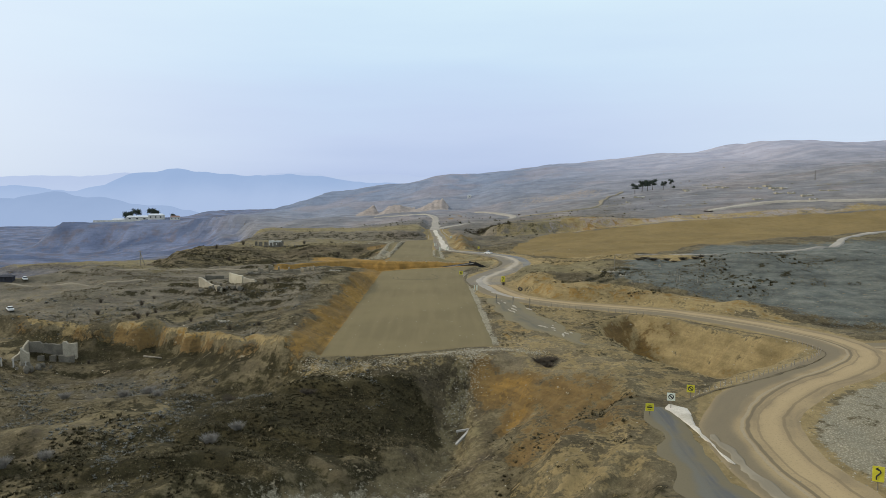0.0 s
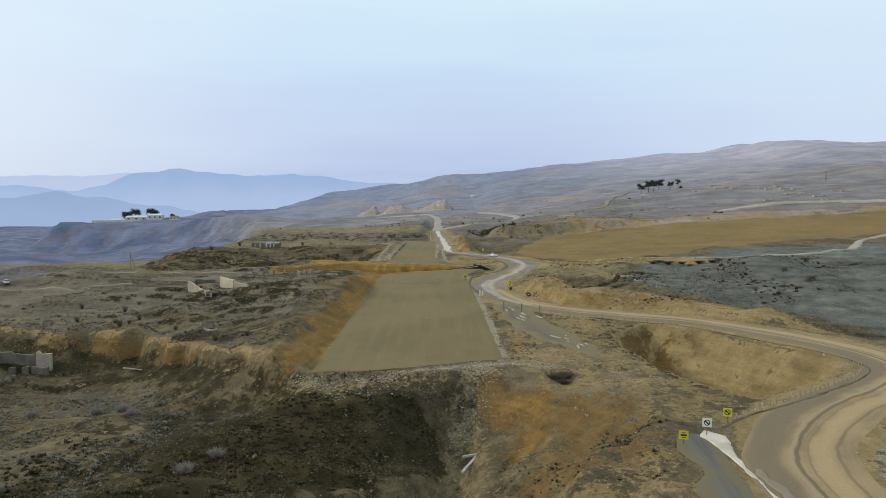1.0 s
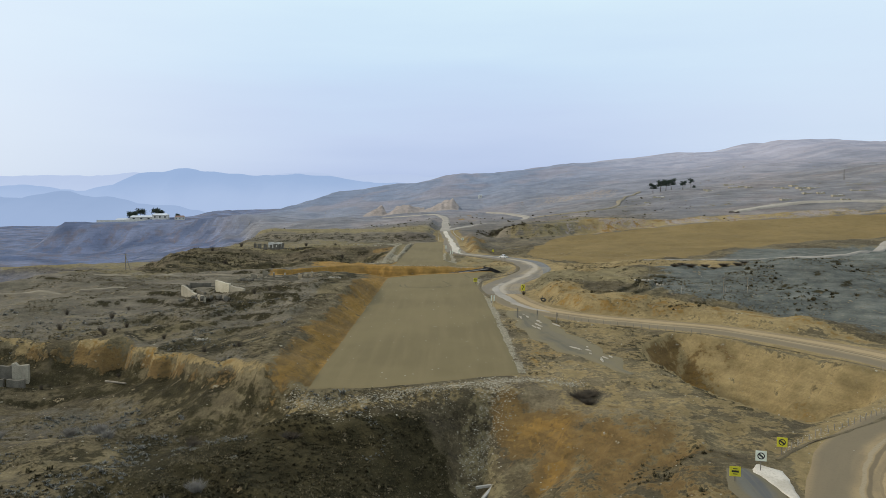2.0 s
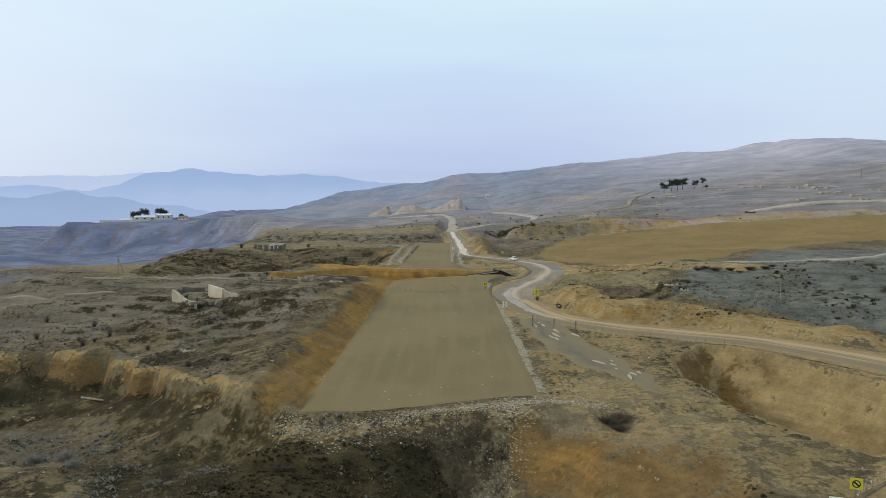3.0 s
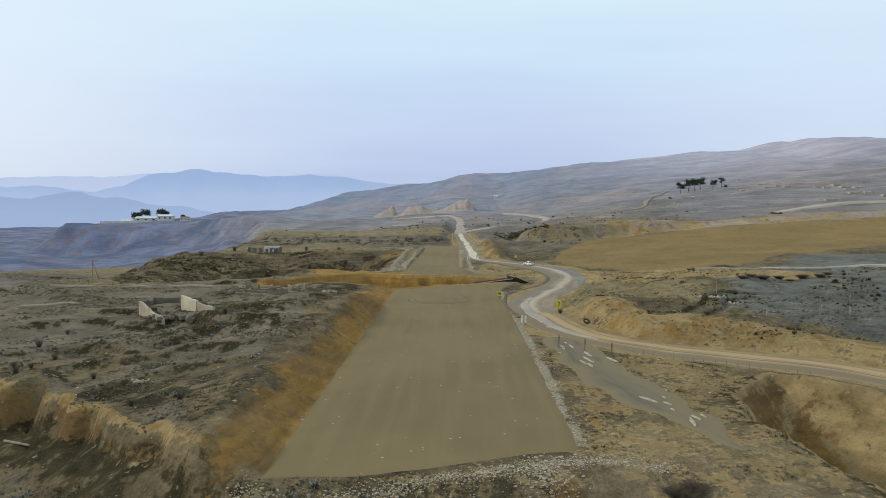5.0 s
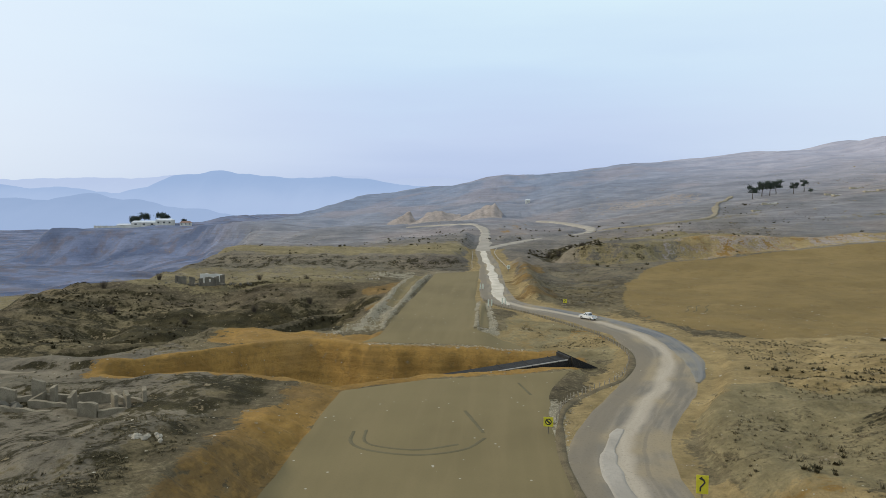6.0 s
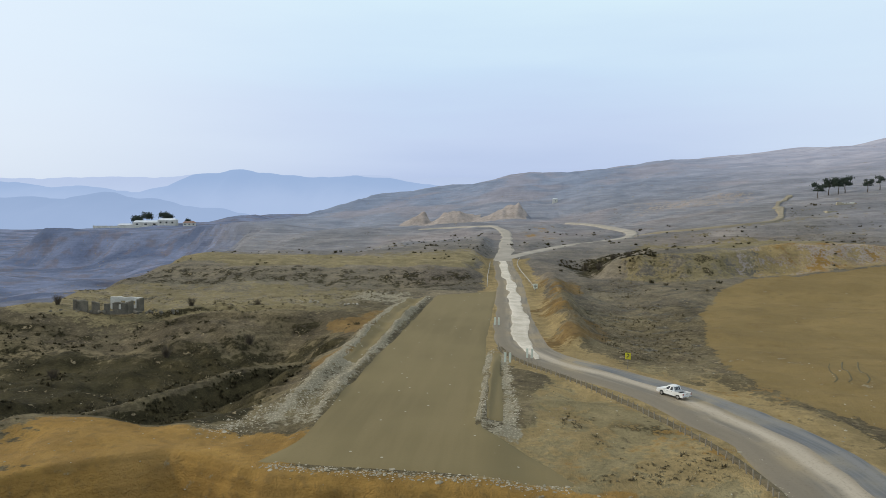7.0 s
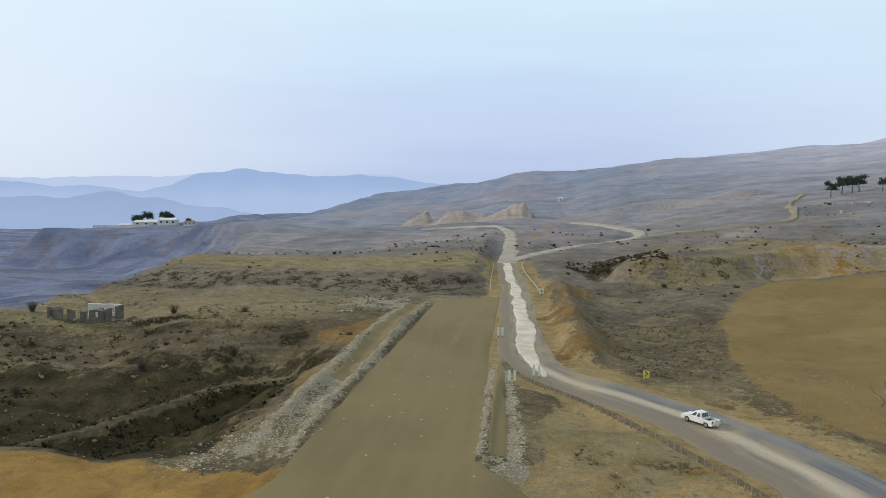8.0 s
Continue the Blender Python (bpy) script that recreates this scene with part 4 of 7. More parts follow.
    north = ease(18, 22, x) * ease(163, 172, y + 0.45 * (x - 30)) * (1 - ease(12, 17, road)) * ease(4, 7, road) * (1 - ease(188, 202, y))
    earth_bank = 0.95 * north
    clay = np.maximum(clay, 0.36 * north)
    clay = np.maximum(clay, (0.12 + 0.3 * wave(x, y, 8, 53)) * hump)
    clay = np.maximum(clay, 0.34 * ease(6, 9, x) * (1 - ease(13, 16, x)) * ease(126, 134, y) * (1 - ease(156, 166, y)))
    clay = np.maximum(clay, 0.42 * ease(4, 12, x) * (1 - ease(28, 36, x)) * ease(254, 262, y) * (1 - ease(282, 292, y)) * ease(4, 7, road))
    clay = np.maximum(clay, (0.30 + 0.25 * wave(x, y, 16, 48)) * ease(64, 78, x) * (1 - ease(150, 220, x)) * ease(3, 8, -depth_in(x, y, FIELD)) * (1 - ease(14, 22, -depth_in(x, y, FIELD))) * ease(380, 400, y))
    clay = np.maximum(clay, (0.30 + 0.3 * wave(rx, ry, 10, 46)) * rim_face * ease(60, 70, rx) * (1 - ease(100, 150, rx)))
    out["clay"] = clay
    out["bare_earth"] = np.maximum(out["bare_earth"], earth_bank)
    x, y = rx, ry
    out["tilled"] = 1.1 * ease(-1.5, 1.5, depth_in(x, y, FIELD))
    grit = 1.1 * np.exp(-(((x + 9) / 9) ** 2 + ((y - 82.5 - 0.25 * (x + 9)) / 2.8) ** 2)) + 0.16 * (1 - ease(0.8, 2.6, far_from(x, y, GULLY)))
    top = span(x, [(-24, 117), (-19, 114.4), (-11.7, 115), (-3.4, 118), (3.4, 121), (8.6, 122.5), (18, 121)])
    grit = np.maximum(grit, 0.12 * ease(-5.5, -2.5, y - top) * (1 - ease(-0.2, 1.2, y - top)) * ease(-24, -18, x) * (1 - ease(10, 18, x)))
    grit = np.maximum(grit, 0.85 * np.maximum(np.exp(-((x + 20.3) / 0.8) ** 2), np.maximum(np.exp(-((x + 24.2) / 1.2) ** 2), 0.75 * ease(-24.4, -22.6, x) * ease(-19, -20.5, x) * (1 - ease(292, 306, y)))) * ease(262, 270, y) * (1 - ease(355, 362, y)))
    grit = np.maximum(grit, 0.8 * np.maximum(np.exp(-((x + 3.9) / 0.6) ** 2), np.maximum(np.exp(-((x + 0.6 + 0.04 * (y - 266)) / 0.6) ** 2), 1 - ease(265, 270, y))) * ease(-5.2, -4.6, x) * (1 - ease(0, 1, x)) * ease(262, 266, y) * (1 - ease(296, 302, y)))
    grit = np.maximum(grit, 0.75 * ease(36, 41, x) * (1 - ease(70, 84, x)) * ease(40, 55, y) * (1 - ease(96, 112, y - 0.35 * (x - 45))) * ease(5.5, 8, road))
    grit = np.maximum(grit, 0.6 * ease(-40, -36, x) * ease(-22, -26, x) * ease(346, 352, y) * (1 - ease(364, 370, y)))
    grit = np.maximum(grit, 0.7 * (1 - ease(0.4, 1.3, np.abs(x - span(y, [(124, 9), (137, 8.7), (190, 7.4), (217, 6.4), (232, 7)])))) * ease(122, 126, y) * (1 - ease(228, 234, y)))
    out["grit"] = grit
    return out


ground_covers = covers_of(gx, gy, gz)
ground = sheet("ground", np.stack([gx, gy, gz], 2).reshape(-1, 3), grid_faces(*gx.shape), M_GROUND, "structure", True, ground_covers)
tagged(ground, "rolling dry steppe with clay cuts and dark scrub", "ground")

# ---- roadbeds and roads ----
def bed(name, rows, cols, left, right, front, back, label):
    v, u = np.meshgrid(np.linspace(0, 1, rows), np.linspace(0, 1, cols), indexing="ij")
    x = span(v, left) + u * (span(v, right) - span(v, left))
    y = span(x, front) + v * (span(x, back) - span(x, front))
    rim = (1 - ease(0, 0.012, np.minimum(u, 1 - u))) + (1 - ease(0, 0.006, np.minimum(v, 1 - v)))
    x = x + 0.3 * wave(x, y, 3, 71) * rim
    y = y + 0.3 * wave(x, y, 3, 72) * rim
    z = land(x, y) + 0.07 - 0.12 * np.clip(rim, 0, 1)
    ob = sheet(name, np.stack([x, y, z], 2).reshape(-1, 3), grid_faces(rows, cols), M_BED, "structure")
    return tagged(ob, label, "roadbed")


bed("roadbed", 150, 40, [(0, -20), (1, -19.8)], [(0, 9), (0.2, 8.3), (0.6, 7.2), (0.85, 6.1), (0.93, 7), (1, 10.5)],
    [(-20, 115.9), (-11.7, 116.4), (-3.4, 119.4), (3.4, 122.2), (9, 123.2)], [(-20, 231.3), (-9, 237.2), (2, 240.2), (11, 243.2)], "smooth rolled gravel roadbed under construction")
bed("roadbed", 150, 30, [(0, -22), (0.06, -19.5), (1, -18.6)], [(0, 5.5), (0.05, 2), (0.1, -3.6), (0.5, -4.6), (1, -5)],
    [(-22, 255.6), (-5, 254.9), (6, 254.6)], [(-19, 361), (-5, 368.5)], "second rolled gravel roadbed running uphill")
bed("roadbed_strip", 110, 8, [(0, -23.2), (1, -24.6)], [(0, -21.2), (1, -19.8)], [(-24, 292), (-19, 290)], [(-25, 356), (-18, 361)], "gravel strip beside the roadbed")

bed("roadbed_strip", 60, 8, [(0, -3.2), (1, -3.6)], [(0, -1.2), (1, -2.4)], [(-4, 268), (0, 268)], [(-4, 300), (0, 300)], "narrow grey gravel strip between stone windrows")

main_width = span(np.array(MAIN_ROAD)[:, 1], ROAD_WIDTH)
split = next(i for i, p in enumerate(MAIN_ROAD) if p[1] > 196)
tagged(ribbon("road", MAIN_ROAD[:split + 1], main_width[:split + 1], M_ROAD, cols=13), "tan packed dirt haul road with wheel tracks", "road")
tagged(ribbon("road", MAIN_ROAD[split:], main_width[split:], M_ROAD_GREY, cols=13, lift=0.06), "dusty grey bypass road", "road")
tagged(ribbon("road", EAST_ROAD, 10, M_ROAD, 0.05), "tan dirt road branching off the bend", "road")
tagged(ribbon("road", UPPER_ROAD, np.linspace(6.0, 4.5, len(UPPER_ROAD)), M_TRACK_FAR, np.linspace(0.08, 0.6, len(UPPER_ROAD)), ragged=0.8), "pale dirt road climbing to spoil heaps", "road")
tagged(ribbon("road", FAR_ROAD, np.linspace(4.5, 6.5, len(FAR_ROAD)), M_TRACK_FAR, np.linspace(0.12, 0.8, len(FAR_ROAD))), "pale curving dirt road on the slope", "road")
tagged(ribbon("old_road", OLD_ROAD, np.interp(np.linspace(0, 1, len(OLD_ROAD)), [0, 0.5, 0.85, 1], [7.0, 8.5, 6.5, 1.5]), M_ASPHALT, 0.05, ragged=1.7, run=4.0), "broken remains of old asphalt road", "road")
tagged(ribbon("old_road", OLD_ROAD_SOUTH, np.linspace(3.0, 9.0, len(OLD_ROAD_SOUTH)), M_OLD, 0.05, ragged=1.6, run=3.5), "weathered old asphalt road end", "road")
tagged(ribbon("track", HILL_TRACK, 3.4, M_TRACK_FAR, 0.5, ragged=0.6), "pale dirt track along a dark slope", "track")
tagged(ribbon("track", VILLAGE_TRACK, 8.0, M_TRACK_FAR, 0.8, ragged=1.0), "pale dirt track near the village", "track")
tagged(ribbon("track", SLOPE_TRACK, 3.6, M_TRACK, 0.7, ragged=1.0), "pale dirt track crossing the hillside", "track")
upper_patch = glide([(2.6, 297), (0.7, 312), (0.2, 330), (-0.5, 352), (-2, 380), (-4, 402), (-5.3, 428)], 1.5)
tagged(ribbon("limestone_surface", upper_patch, np.interp(np.arange(len(upper_patch)), [0, 5, 9, 14, 25, 60, 88], [0.3, 1.6, 3.0, 3.6, 3.4, 2.6, 2.2]), M_PALE, 0.11, ragged=0.6, run=7.0), "pale limestone surface on the dirt road", "road surface")
bend_patch = glide([(19.5, 174.5), (15.5, 180), (12.6, 190), (10.6, 200), (10.4, 208), (11.4, 214), (13, 219)], 1.0)
tagged(ribbon("limestone_surface", bend_patch, np.interp(np.arange(len(bend_patch)), [0, 8, 20, 34, len(bend_patch)], [0.3, 1.8, 2.8, 2.2, 0.3]), M_TRACK_FAR, 0.11, ragged=0.5, run=5.0), "pale limestone surface in the bend", "road surface")
tri = glide([(28.9, 93.2), (29.2, 90), (29.4, 85), (29.6, 80), (29.9, 75)], 0.8)
tagged(ribbon("limestone_surface", tri, np.interp(np.arange(len(tri)), [0, 2, 5, 8, len(tri)], [0.6, 3.4, 2.4, 0.9, 0.2]), M_PALE, 0.11, ragged=0.45, run=2.5), "pale limestone surface beside warning signs", "road surface")
lane = glide([(26.0, 238), (27.8, 244), (28.6, 252), (27.6, 262), (24.6, 271.5), (20.0, 281.5), (13.0, 290.6), (7.6, 296.4)], 1.0)
tagged(ribbon("asphalt_lane", lane, np.interp(np.arange(len(lane)), [0, 5, 14, len(lane) - 12, len(lane)], [0.3, 1.8, 3.8, 3.2, 0.4]), M_LANE, 0.10, cols=9, ragged=0.5), "worn blue-grey asphalt lane on the bypass", "road surface")
tagged(ribbon("limestone_surface", glide([(31.7, 66), (31.4, 71), (31.0, 76), (30.6, 83)], 1.0), 1.3, M_TRACK, 0.13, ragged=1.0, run=3.0), "pale limestone streak on the dirt road", "road surface")
tagged(ribbon("verge", glide([(-2.6, 304), (-1.2, 299), (1.6, 294), (5.9, 287.6), (9.4, 282.0), (12.6, 275.2), (16.2, 267), (19.0, 258.6), (19.9, 250.2), (17.1, 239.6), (12.3, 234.0), (8.8, 228.8), (6.9, 221), (6.2, 212), (6.8, 203), (8.2, 194)], 1.2), 1.1, M_VERGE, 0.12, cols=5, ragged=0.25), "dark brown verge with painted shade at the road edge", "verge")
tagged(ribbon("verge", glide([(31.5, 94.5), (34.5, 97.2), (39, 100.0), (45, 103.6), (53, 109.0), (59.4, 114.2), (62.2, 119.5), (61.0, 127), (55, 137), (47, 147.5), (38, 154), (29, 159.5)], 1.2), 0.55, M_VERGE, 0.10, cols=5, ragged=0.5, run=3.0), "dark verge above the pit", "verge")

# ---- the far mountains: a backdrop that glows in painted haze colours, too far to shift much ----
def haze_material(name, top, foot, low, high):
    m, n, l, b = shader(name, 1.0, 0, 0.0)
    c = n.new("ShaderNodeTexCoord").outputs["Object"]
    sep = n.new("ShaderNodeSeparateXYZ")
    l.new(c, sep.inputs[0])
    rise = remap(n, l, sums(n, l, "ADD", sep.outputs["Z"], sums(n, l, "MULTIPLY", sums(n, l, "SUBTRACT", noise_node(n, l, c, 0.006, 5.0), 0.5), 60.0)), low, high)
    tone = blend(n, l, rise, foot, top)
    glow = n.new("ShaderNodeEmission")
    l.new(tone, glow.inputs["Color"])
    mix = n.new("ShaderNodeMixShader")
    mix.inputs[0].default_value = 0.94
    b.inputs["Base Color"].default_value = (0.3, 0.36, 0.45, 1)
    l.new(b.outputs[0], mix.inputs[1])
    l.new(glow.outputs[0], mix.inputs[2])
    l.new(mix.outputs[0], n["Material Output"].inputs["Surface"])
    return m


def mountains(name, profile, y, depth, material, seed, label):
    x = np.linspace(profile[0][0], profile[-1][0], 260)
    v = np.linspace(0, 1, 26)
    gx2, gv = np.meshgrid(x, v)
    crest = span(gx2, profile) + 7 * fbm(gx2, gx2 * 0, 150, seed, 5)
    fold = fbm(gx2, gv * 300, 150, seed + 5, 3)
    z = -140 + (crest + 140) * ease(0, 1, np.where(gv < 0.7, gv / 0.7, (1 - gv) / 0.3 * 0.6 + 0.4)) + 14 * fold * np.sin(np.pi * np.clip(gv / 0.7, 0, 1)) * (gv < 0.7)
    gy2 = y - depth * 0.7 + depth * gv + 60 * fold * (1 - np.abs(gv - 0.7))
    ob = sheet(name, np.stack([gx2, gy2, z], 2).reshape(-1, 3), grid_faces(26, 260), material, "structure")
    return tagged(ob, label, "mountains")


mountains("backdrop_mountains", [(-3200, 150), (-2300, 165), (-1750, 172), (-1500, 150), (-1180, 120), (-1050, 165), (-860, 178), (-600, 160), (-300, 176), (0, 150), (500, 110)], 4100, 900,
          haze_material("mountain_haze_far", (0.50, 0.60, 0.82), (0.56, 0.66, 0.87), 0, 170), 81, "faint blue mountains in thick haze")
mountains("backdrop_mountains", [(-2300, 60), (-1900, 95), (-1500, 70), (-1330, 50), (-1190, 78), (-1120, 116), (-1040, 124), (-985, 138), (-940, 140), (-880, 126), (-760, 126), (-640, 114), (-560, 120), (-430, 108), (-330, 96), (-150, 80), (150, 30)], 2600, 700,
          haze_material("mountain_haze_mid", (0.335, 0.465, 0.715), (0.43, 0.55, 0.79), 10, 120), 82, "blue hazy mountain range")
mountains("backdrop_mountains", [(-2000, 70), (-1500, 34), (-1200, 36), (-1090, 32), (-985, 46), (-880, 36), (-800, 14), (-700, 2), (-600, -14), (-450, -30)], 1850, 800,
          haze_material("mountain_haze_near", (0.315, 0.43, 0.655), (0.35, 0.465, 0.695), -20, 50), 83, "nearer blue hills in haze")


# ---- building helpers for things ----
def put(bm, at, size, turn=(0, 0, 0)):
    """A box of that size with its centre at that place."""
    m = Matrix.LocRotScale(at, Euler([radians(a) for a in turn]), size)
    return bmesh.ops.create_cube(bm, size=1.0, matrix=m)["verts"]


def rod(bm, a, b, r0, r1=None, sides=8):
    """A tapered rod from a to b."""
    a, b = Vector(a), Vector(b)
    turn = (b - a).to_track_quat("Z", "Y").to_matrix().to_4x4()
    m = Matrix.Translation((a + b) / 2) @ turn
    return bmesh.ops.create_cone(bm, cap_ends=True, segments=sides, radius1=r0, radius2=r0 if r1 is None else r1, depth=(b - a).length, matrix=m)["verts"]


def face(bm, *points):
    return bm.faces.new([bm.verts.new(p) for p in points])


def soften(bm, size=0.02, parts=2):
    bmesh.ops.bevel(bm, geom=list(bm.edges), offset=size, segments=parts, affect="EDGES", profile=0.6, clamp_overlap=True)


def mesh_of(name, bm, material, smooth=False):
    me = bpy.data.meshes.new(name)
    bmesh.ops.recalc_face_normals(bm, faces=bm.faces)
    bm.to_mesh(me)
    bm.free()
    me.materials.append(material)
    for p in me.polygons:
        p.use_smooth = smooth
    return me


def part(name, bm, material, parent, label="", smooth=False):
    ob = new(name, mesh_of(name, bm, material, smooth))
    ob.parent = parent
    if label:
        tagged(ob, label)
    return ob


def thing(name, x, y, turn, label, category, group="", z=None, kind=""):
    """An empty at the base of a thing, on the ground, at the scale K."""
    ob = new(name)
    ob.matrix_basis = spot(x, y, turn, z) @ Matrix.Diagonal((K, K, K, 1))
    return tagged(ob, label, category, group, kind)


def spot(x, y, turn=0, z=None):
    z = height(x, y) if z is None else z
    return pose(K * x, K * y, K * z, 0, 0, turn)


M_WHITE = worn("white_car_paint", (0.72, 0.72, 0.70), (0.64, 0.63, 0.60), 0.8, 0.3, 0.0, 0.5, 0.02, (0.55, 0.52, 0.46))
M_GLASS = worn("dark_car_glass", (0.02, 0.024, 0.028), (0.028, 0.032, 0.036), 1.0, 0.08, 0.0, 0.6, 0.0)
M_RUBBER = worn("black_rubber", (0.03, 0.029, 0.027), (0.045, 0.042, 0.036), 0.4, 0.85, 0.0, 0.2, 0.2, (0.10, 0.085, 0.06))
M_BLACK = worn("black_plastic", (0.022, 0.022, 0.024), (0.032, 0.032, 0.032), 0.6, 0.6, 0.0, 0.3, 0.1)
M_RIM = worn("silver_alloy", (0.50, 0.50, 0.51), (0.40, 0.40, 0.40), 0.3, 0.35, 0.8, 0.5, 0.0)
M_CHROME = worn("chrome", (0.62, 0.62, 0.63), (0.55, 0.55, 0.55), 0.5, 0.18, 1.0, 0.5, 0.0)
M_RED = worn("red_lamp_plastic", (0.30, 0.02, 0.02), (0.22, 0.015, 0.015), 0.3, 0.2, 0.0, 0.5, 0.0)
M_LAMP = worn("clear_lamp_plastic", (0.6, 0.6, 0.62), (0.5, 0.5, 0.5), 0.3, 0.15, 0.0, 0.5, 0.0)
M_YELLOW = worn("yellow_sign_paint", (0.62, 0.56, 0.03), (0.55, 0.48, 0.025), 0.5, 0.5, 0.0, 0.4, 0.05, (0.42, 0.36, 0.05))
M_SIGN_WHITE = worn("white_sign_paint", (0.68, 0.70, 0.58), (0.60, 0.62, 0.50), 0.5, 0.5, 0.0, 0.4, 0.05)
M_SIGN_BLACK = worn("black_sign_paint", (0.02, 0.02, 0.02), (0.035, 0.033, 0.03), 0.5, 0.6, 0.0, 0.3, 0.05)
M_STEEL = worn("dull_galvanised_steel", (0.20, 0.19, 0.17), (0.14, 0.125, 0.105), 0.5, 0.6, 0.6, 0.4, 0.1, (0.16, 0.09, 0.05))
M_PICKET = worn("weathered_wood", (0.30, 0.26, 0.20), (0.21, 0.18, 0.135), 0.3, 0.9, 0.0, 0.15, 0.3, (0.12, 0.10, 0.075))
M_PLASTER = worn("cream_plastered_stone", (0.40, 0.355, 0.265), (0.31, 0.275, 0.205), 1.6, 0.92, 0.0, 0.15, 0.6, (0.17, 0.15, 0.11))
M_RUIN = worn("grey_rubble_stone", (0.185, 0.165, 0.128), (0.125, 0.112, 0.088), 1.2, 0.95, 0.0, 0.1, 0.9, (0.06, 0.056, 0.045))
M_LIME = worn("whitewashed_wall", (0.66, 0.64, 0.58), (0.54, 0.52, 0.46), 2.0, 0.9, 0.0, 0.15, 0.4, (0.36, 0.33, 0.27))
M_CREAM = worn("cream_limewash", (0.52, 0.47, 0.35), (0.42, 0.375, 0.275), 1.5, 0.9, 0.0, 0.15, 0.5, (0.26, 0.23, 0.17))
M_SLAB = worn("pale_broken_slab", (0.42, 0.38, 0.30), (0.31, 0.275, 0.215), 0.6, 0.92, 0.0, 0.15, 0.5, (0.2, 0.175, 0.13))
M_RUIN_TAN = worn("tan_rubble_stone", (0.27, 0.232, 0.165), (0.18, 0.155, 0.11), 1.0, 0.95, 0.0, 0.1, 0.9, (0.10, 0.088, 0.063))
M_ROOF = worn("weathered_white_roof_sheet", (0.62, 0.64, 0.66), (0.50, 0.52, 0.54), 3.0, 0.6, 0.0, 0.3, 0.3)
M_ROOF_RED = worn("rusty_roof_sheet", (0.26, 0.15, 0.11), (0.19, 0.12, 0.09), 3.0, 0.7, 0.0, 0.3, 0.3)
M_BITUMEN = worn("black_bitumen_coating", (0.018, 0.018, 0.018), (0.027, 0.026, 0.025), 1.5, 0.85, 0.0, 0.15, 0.3, (0.075, 0.068, 0.055))
M_CONCRETE = worn("fresh_concrete", (0.42, 0.40, 0.36), (0.34, 0.32, 0.28), 1.0, 0.88, 0.0, 0.2, 0.4, (0.24, 0.22, 0.18))
M_BARK = worn("grey_brown_bark", (0.10, 0.078, 0.055), (0.065, 0.052, 0.038), 0.5, 0.95, 0.0, 0.1, 0.9)
M_NEEDLES = worn("dark_pine_foliage", (0.060, 0.075, 0.058), (0.044, 0.058, 0.048), 1.5, 0.9, 0.0, 0.1, 0.4, (0.066, 0.075, 0.045))
M_TWIG = worn("bare_twigs", (0.105, 0.085, 0.062), (0.07, 0.058, 0.043), 0.4, 0.95, 0.0, 0.1, 0.3)
M_TWIG_GREY = worn("grey_thorn_twigs", (0.27, 0.25, 0.22), (0.19, 0.175, 0.15), 0.4, 0.95, 0.0, 0.1, 0.3)
M_DARKROOF = worn("dark_shed_boards", (0.045, 0.048, 0.06), (0.03, 0.03, 0.036), 1.0, 0.8, 0.0, 0.2, 0.3)


def tinted(name, tones, rough=0.95):
    """One of several tones for each separate piece of a joined mesh."""
    m, n, l, b = shader(name, rough, 0, 0.1)
    geo = n.new("ShaderNodeNewGeometry")
    ramp_node = n.new("ShaderNodeValToRGB")
    r = ramp_node.color_ramp
    r.elements[0].position, r.elements[0].color = 0.0, (*tones[0], 1)
    r.elements[1].position, r.elements[1].color = 1.0, (*tones[-1], 1)
    for i, tone in enumerate(tones[1:-1], 1):
        r.elements.new(i / (len(tones) - 1)).color = (*tone, 1)
    l.new(geo.outputs["Random Per Island"], ramp_node.inputs[0])
    c = n.new("ShaderNodeTexCoord").outputs["Object"]
    fine = noise_node(n, l, c, 7.0, 3.0)
    l.new(blend(n, l, sums(n, l, "MULTIPLY", remap(n, l, fine, 0.4, 0.7), 0.4), ramp_node.outputs[0], tuple(v * 0.55 for v in tones[len(tones) // 2])), b.inputs["Base Color"])
    return m


M_TUFTS = tinted("mixed_dry_tufts", [(0.092, 0.076, 0.046), (0.122, 0.10, 0.058), (0.158, 0.128, 0.074), (0.21, 0.17, 0.10), (0.105, 0.09, 0.055)])
M_SCRUB = tinted("dark_scrub_tufts", [(0.050, 0.042, 0.024), (0.062, 0.051, 0.028), (0.082, 0.066, 0.034), (0.054, 0.052, 0.028), (0.112, 0.088, 0.044)])
M_SAGE = tinted("grey_wormwood", [(0.15, 0.145, 0.12), (0.20, 0.195, 0.165), (0.26, 0.25, 0.215), (0.17, 0.16, 0.125), (0.12, 0.112, 0.088)])
M_STONES = tinted("mixed_broken_stone", [(0.21, 0.18, 0.118), (0.29, 0.255, 0.178), (0.46, 0.415, 0.32), (0.24, 0.205, 0.138), (0.36, 0.315, 0.235)])


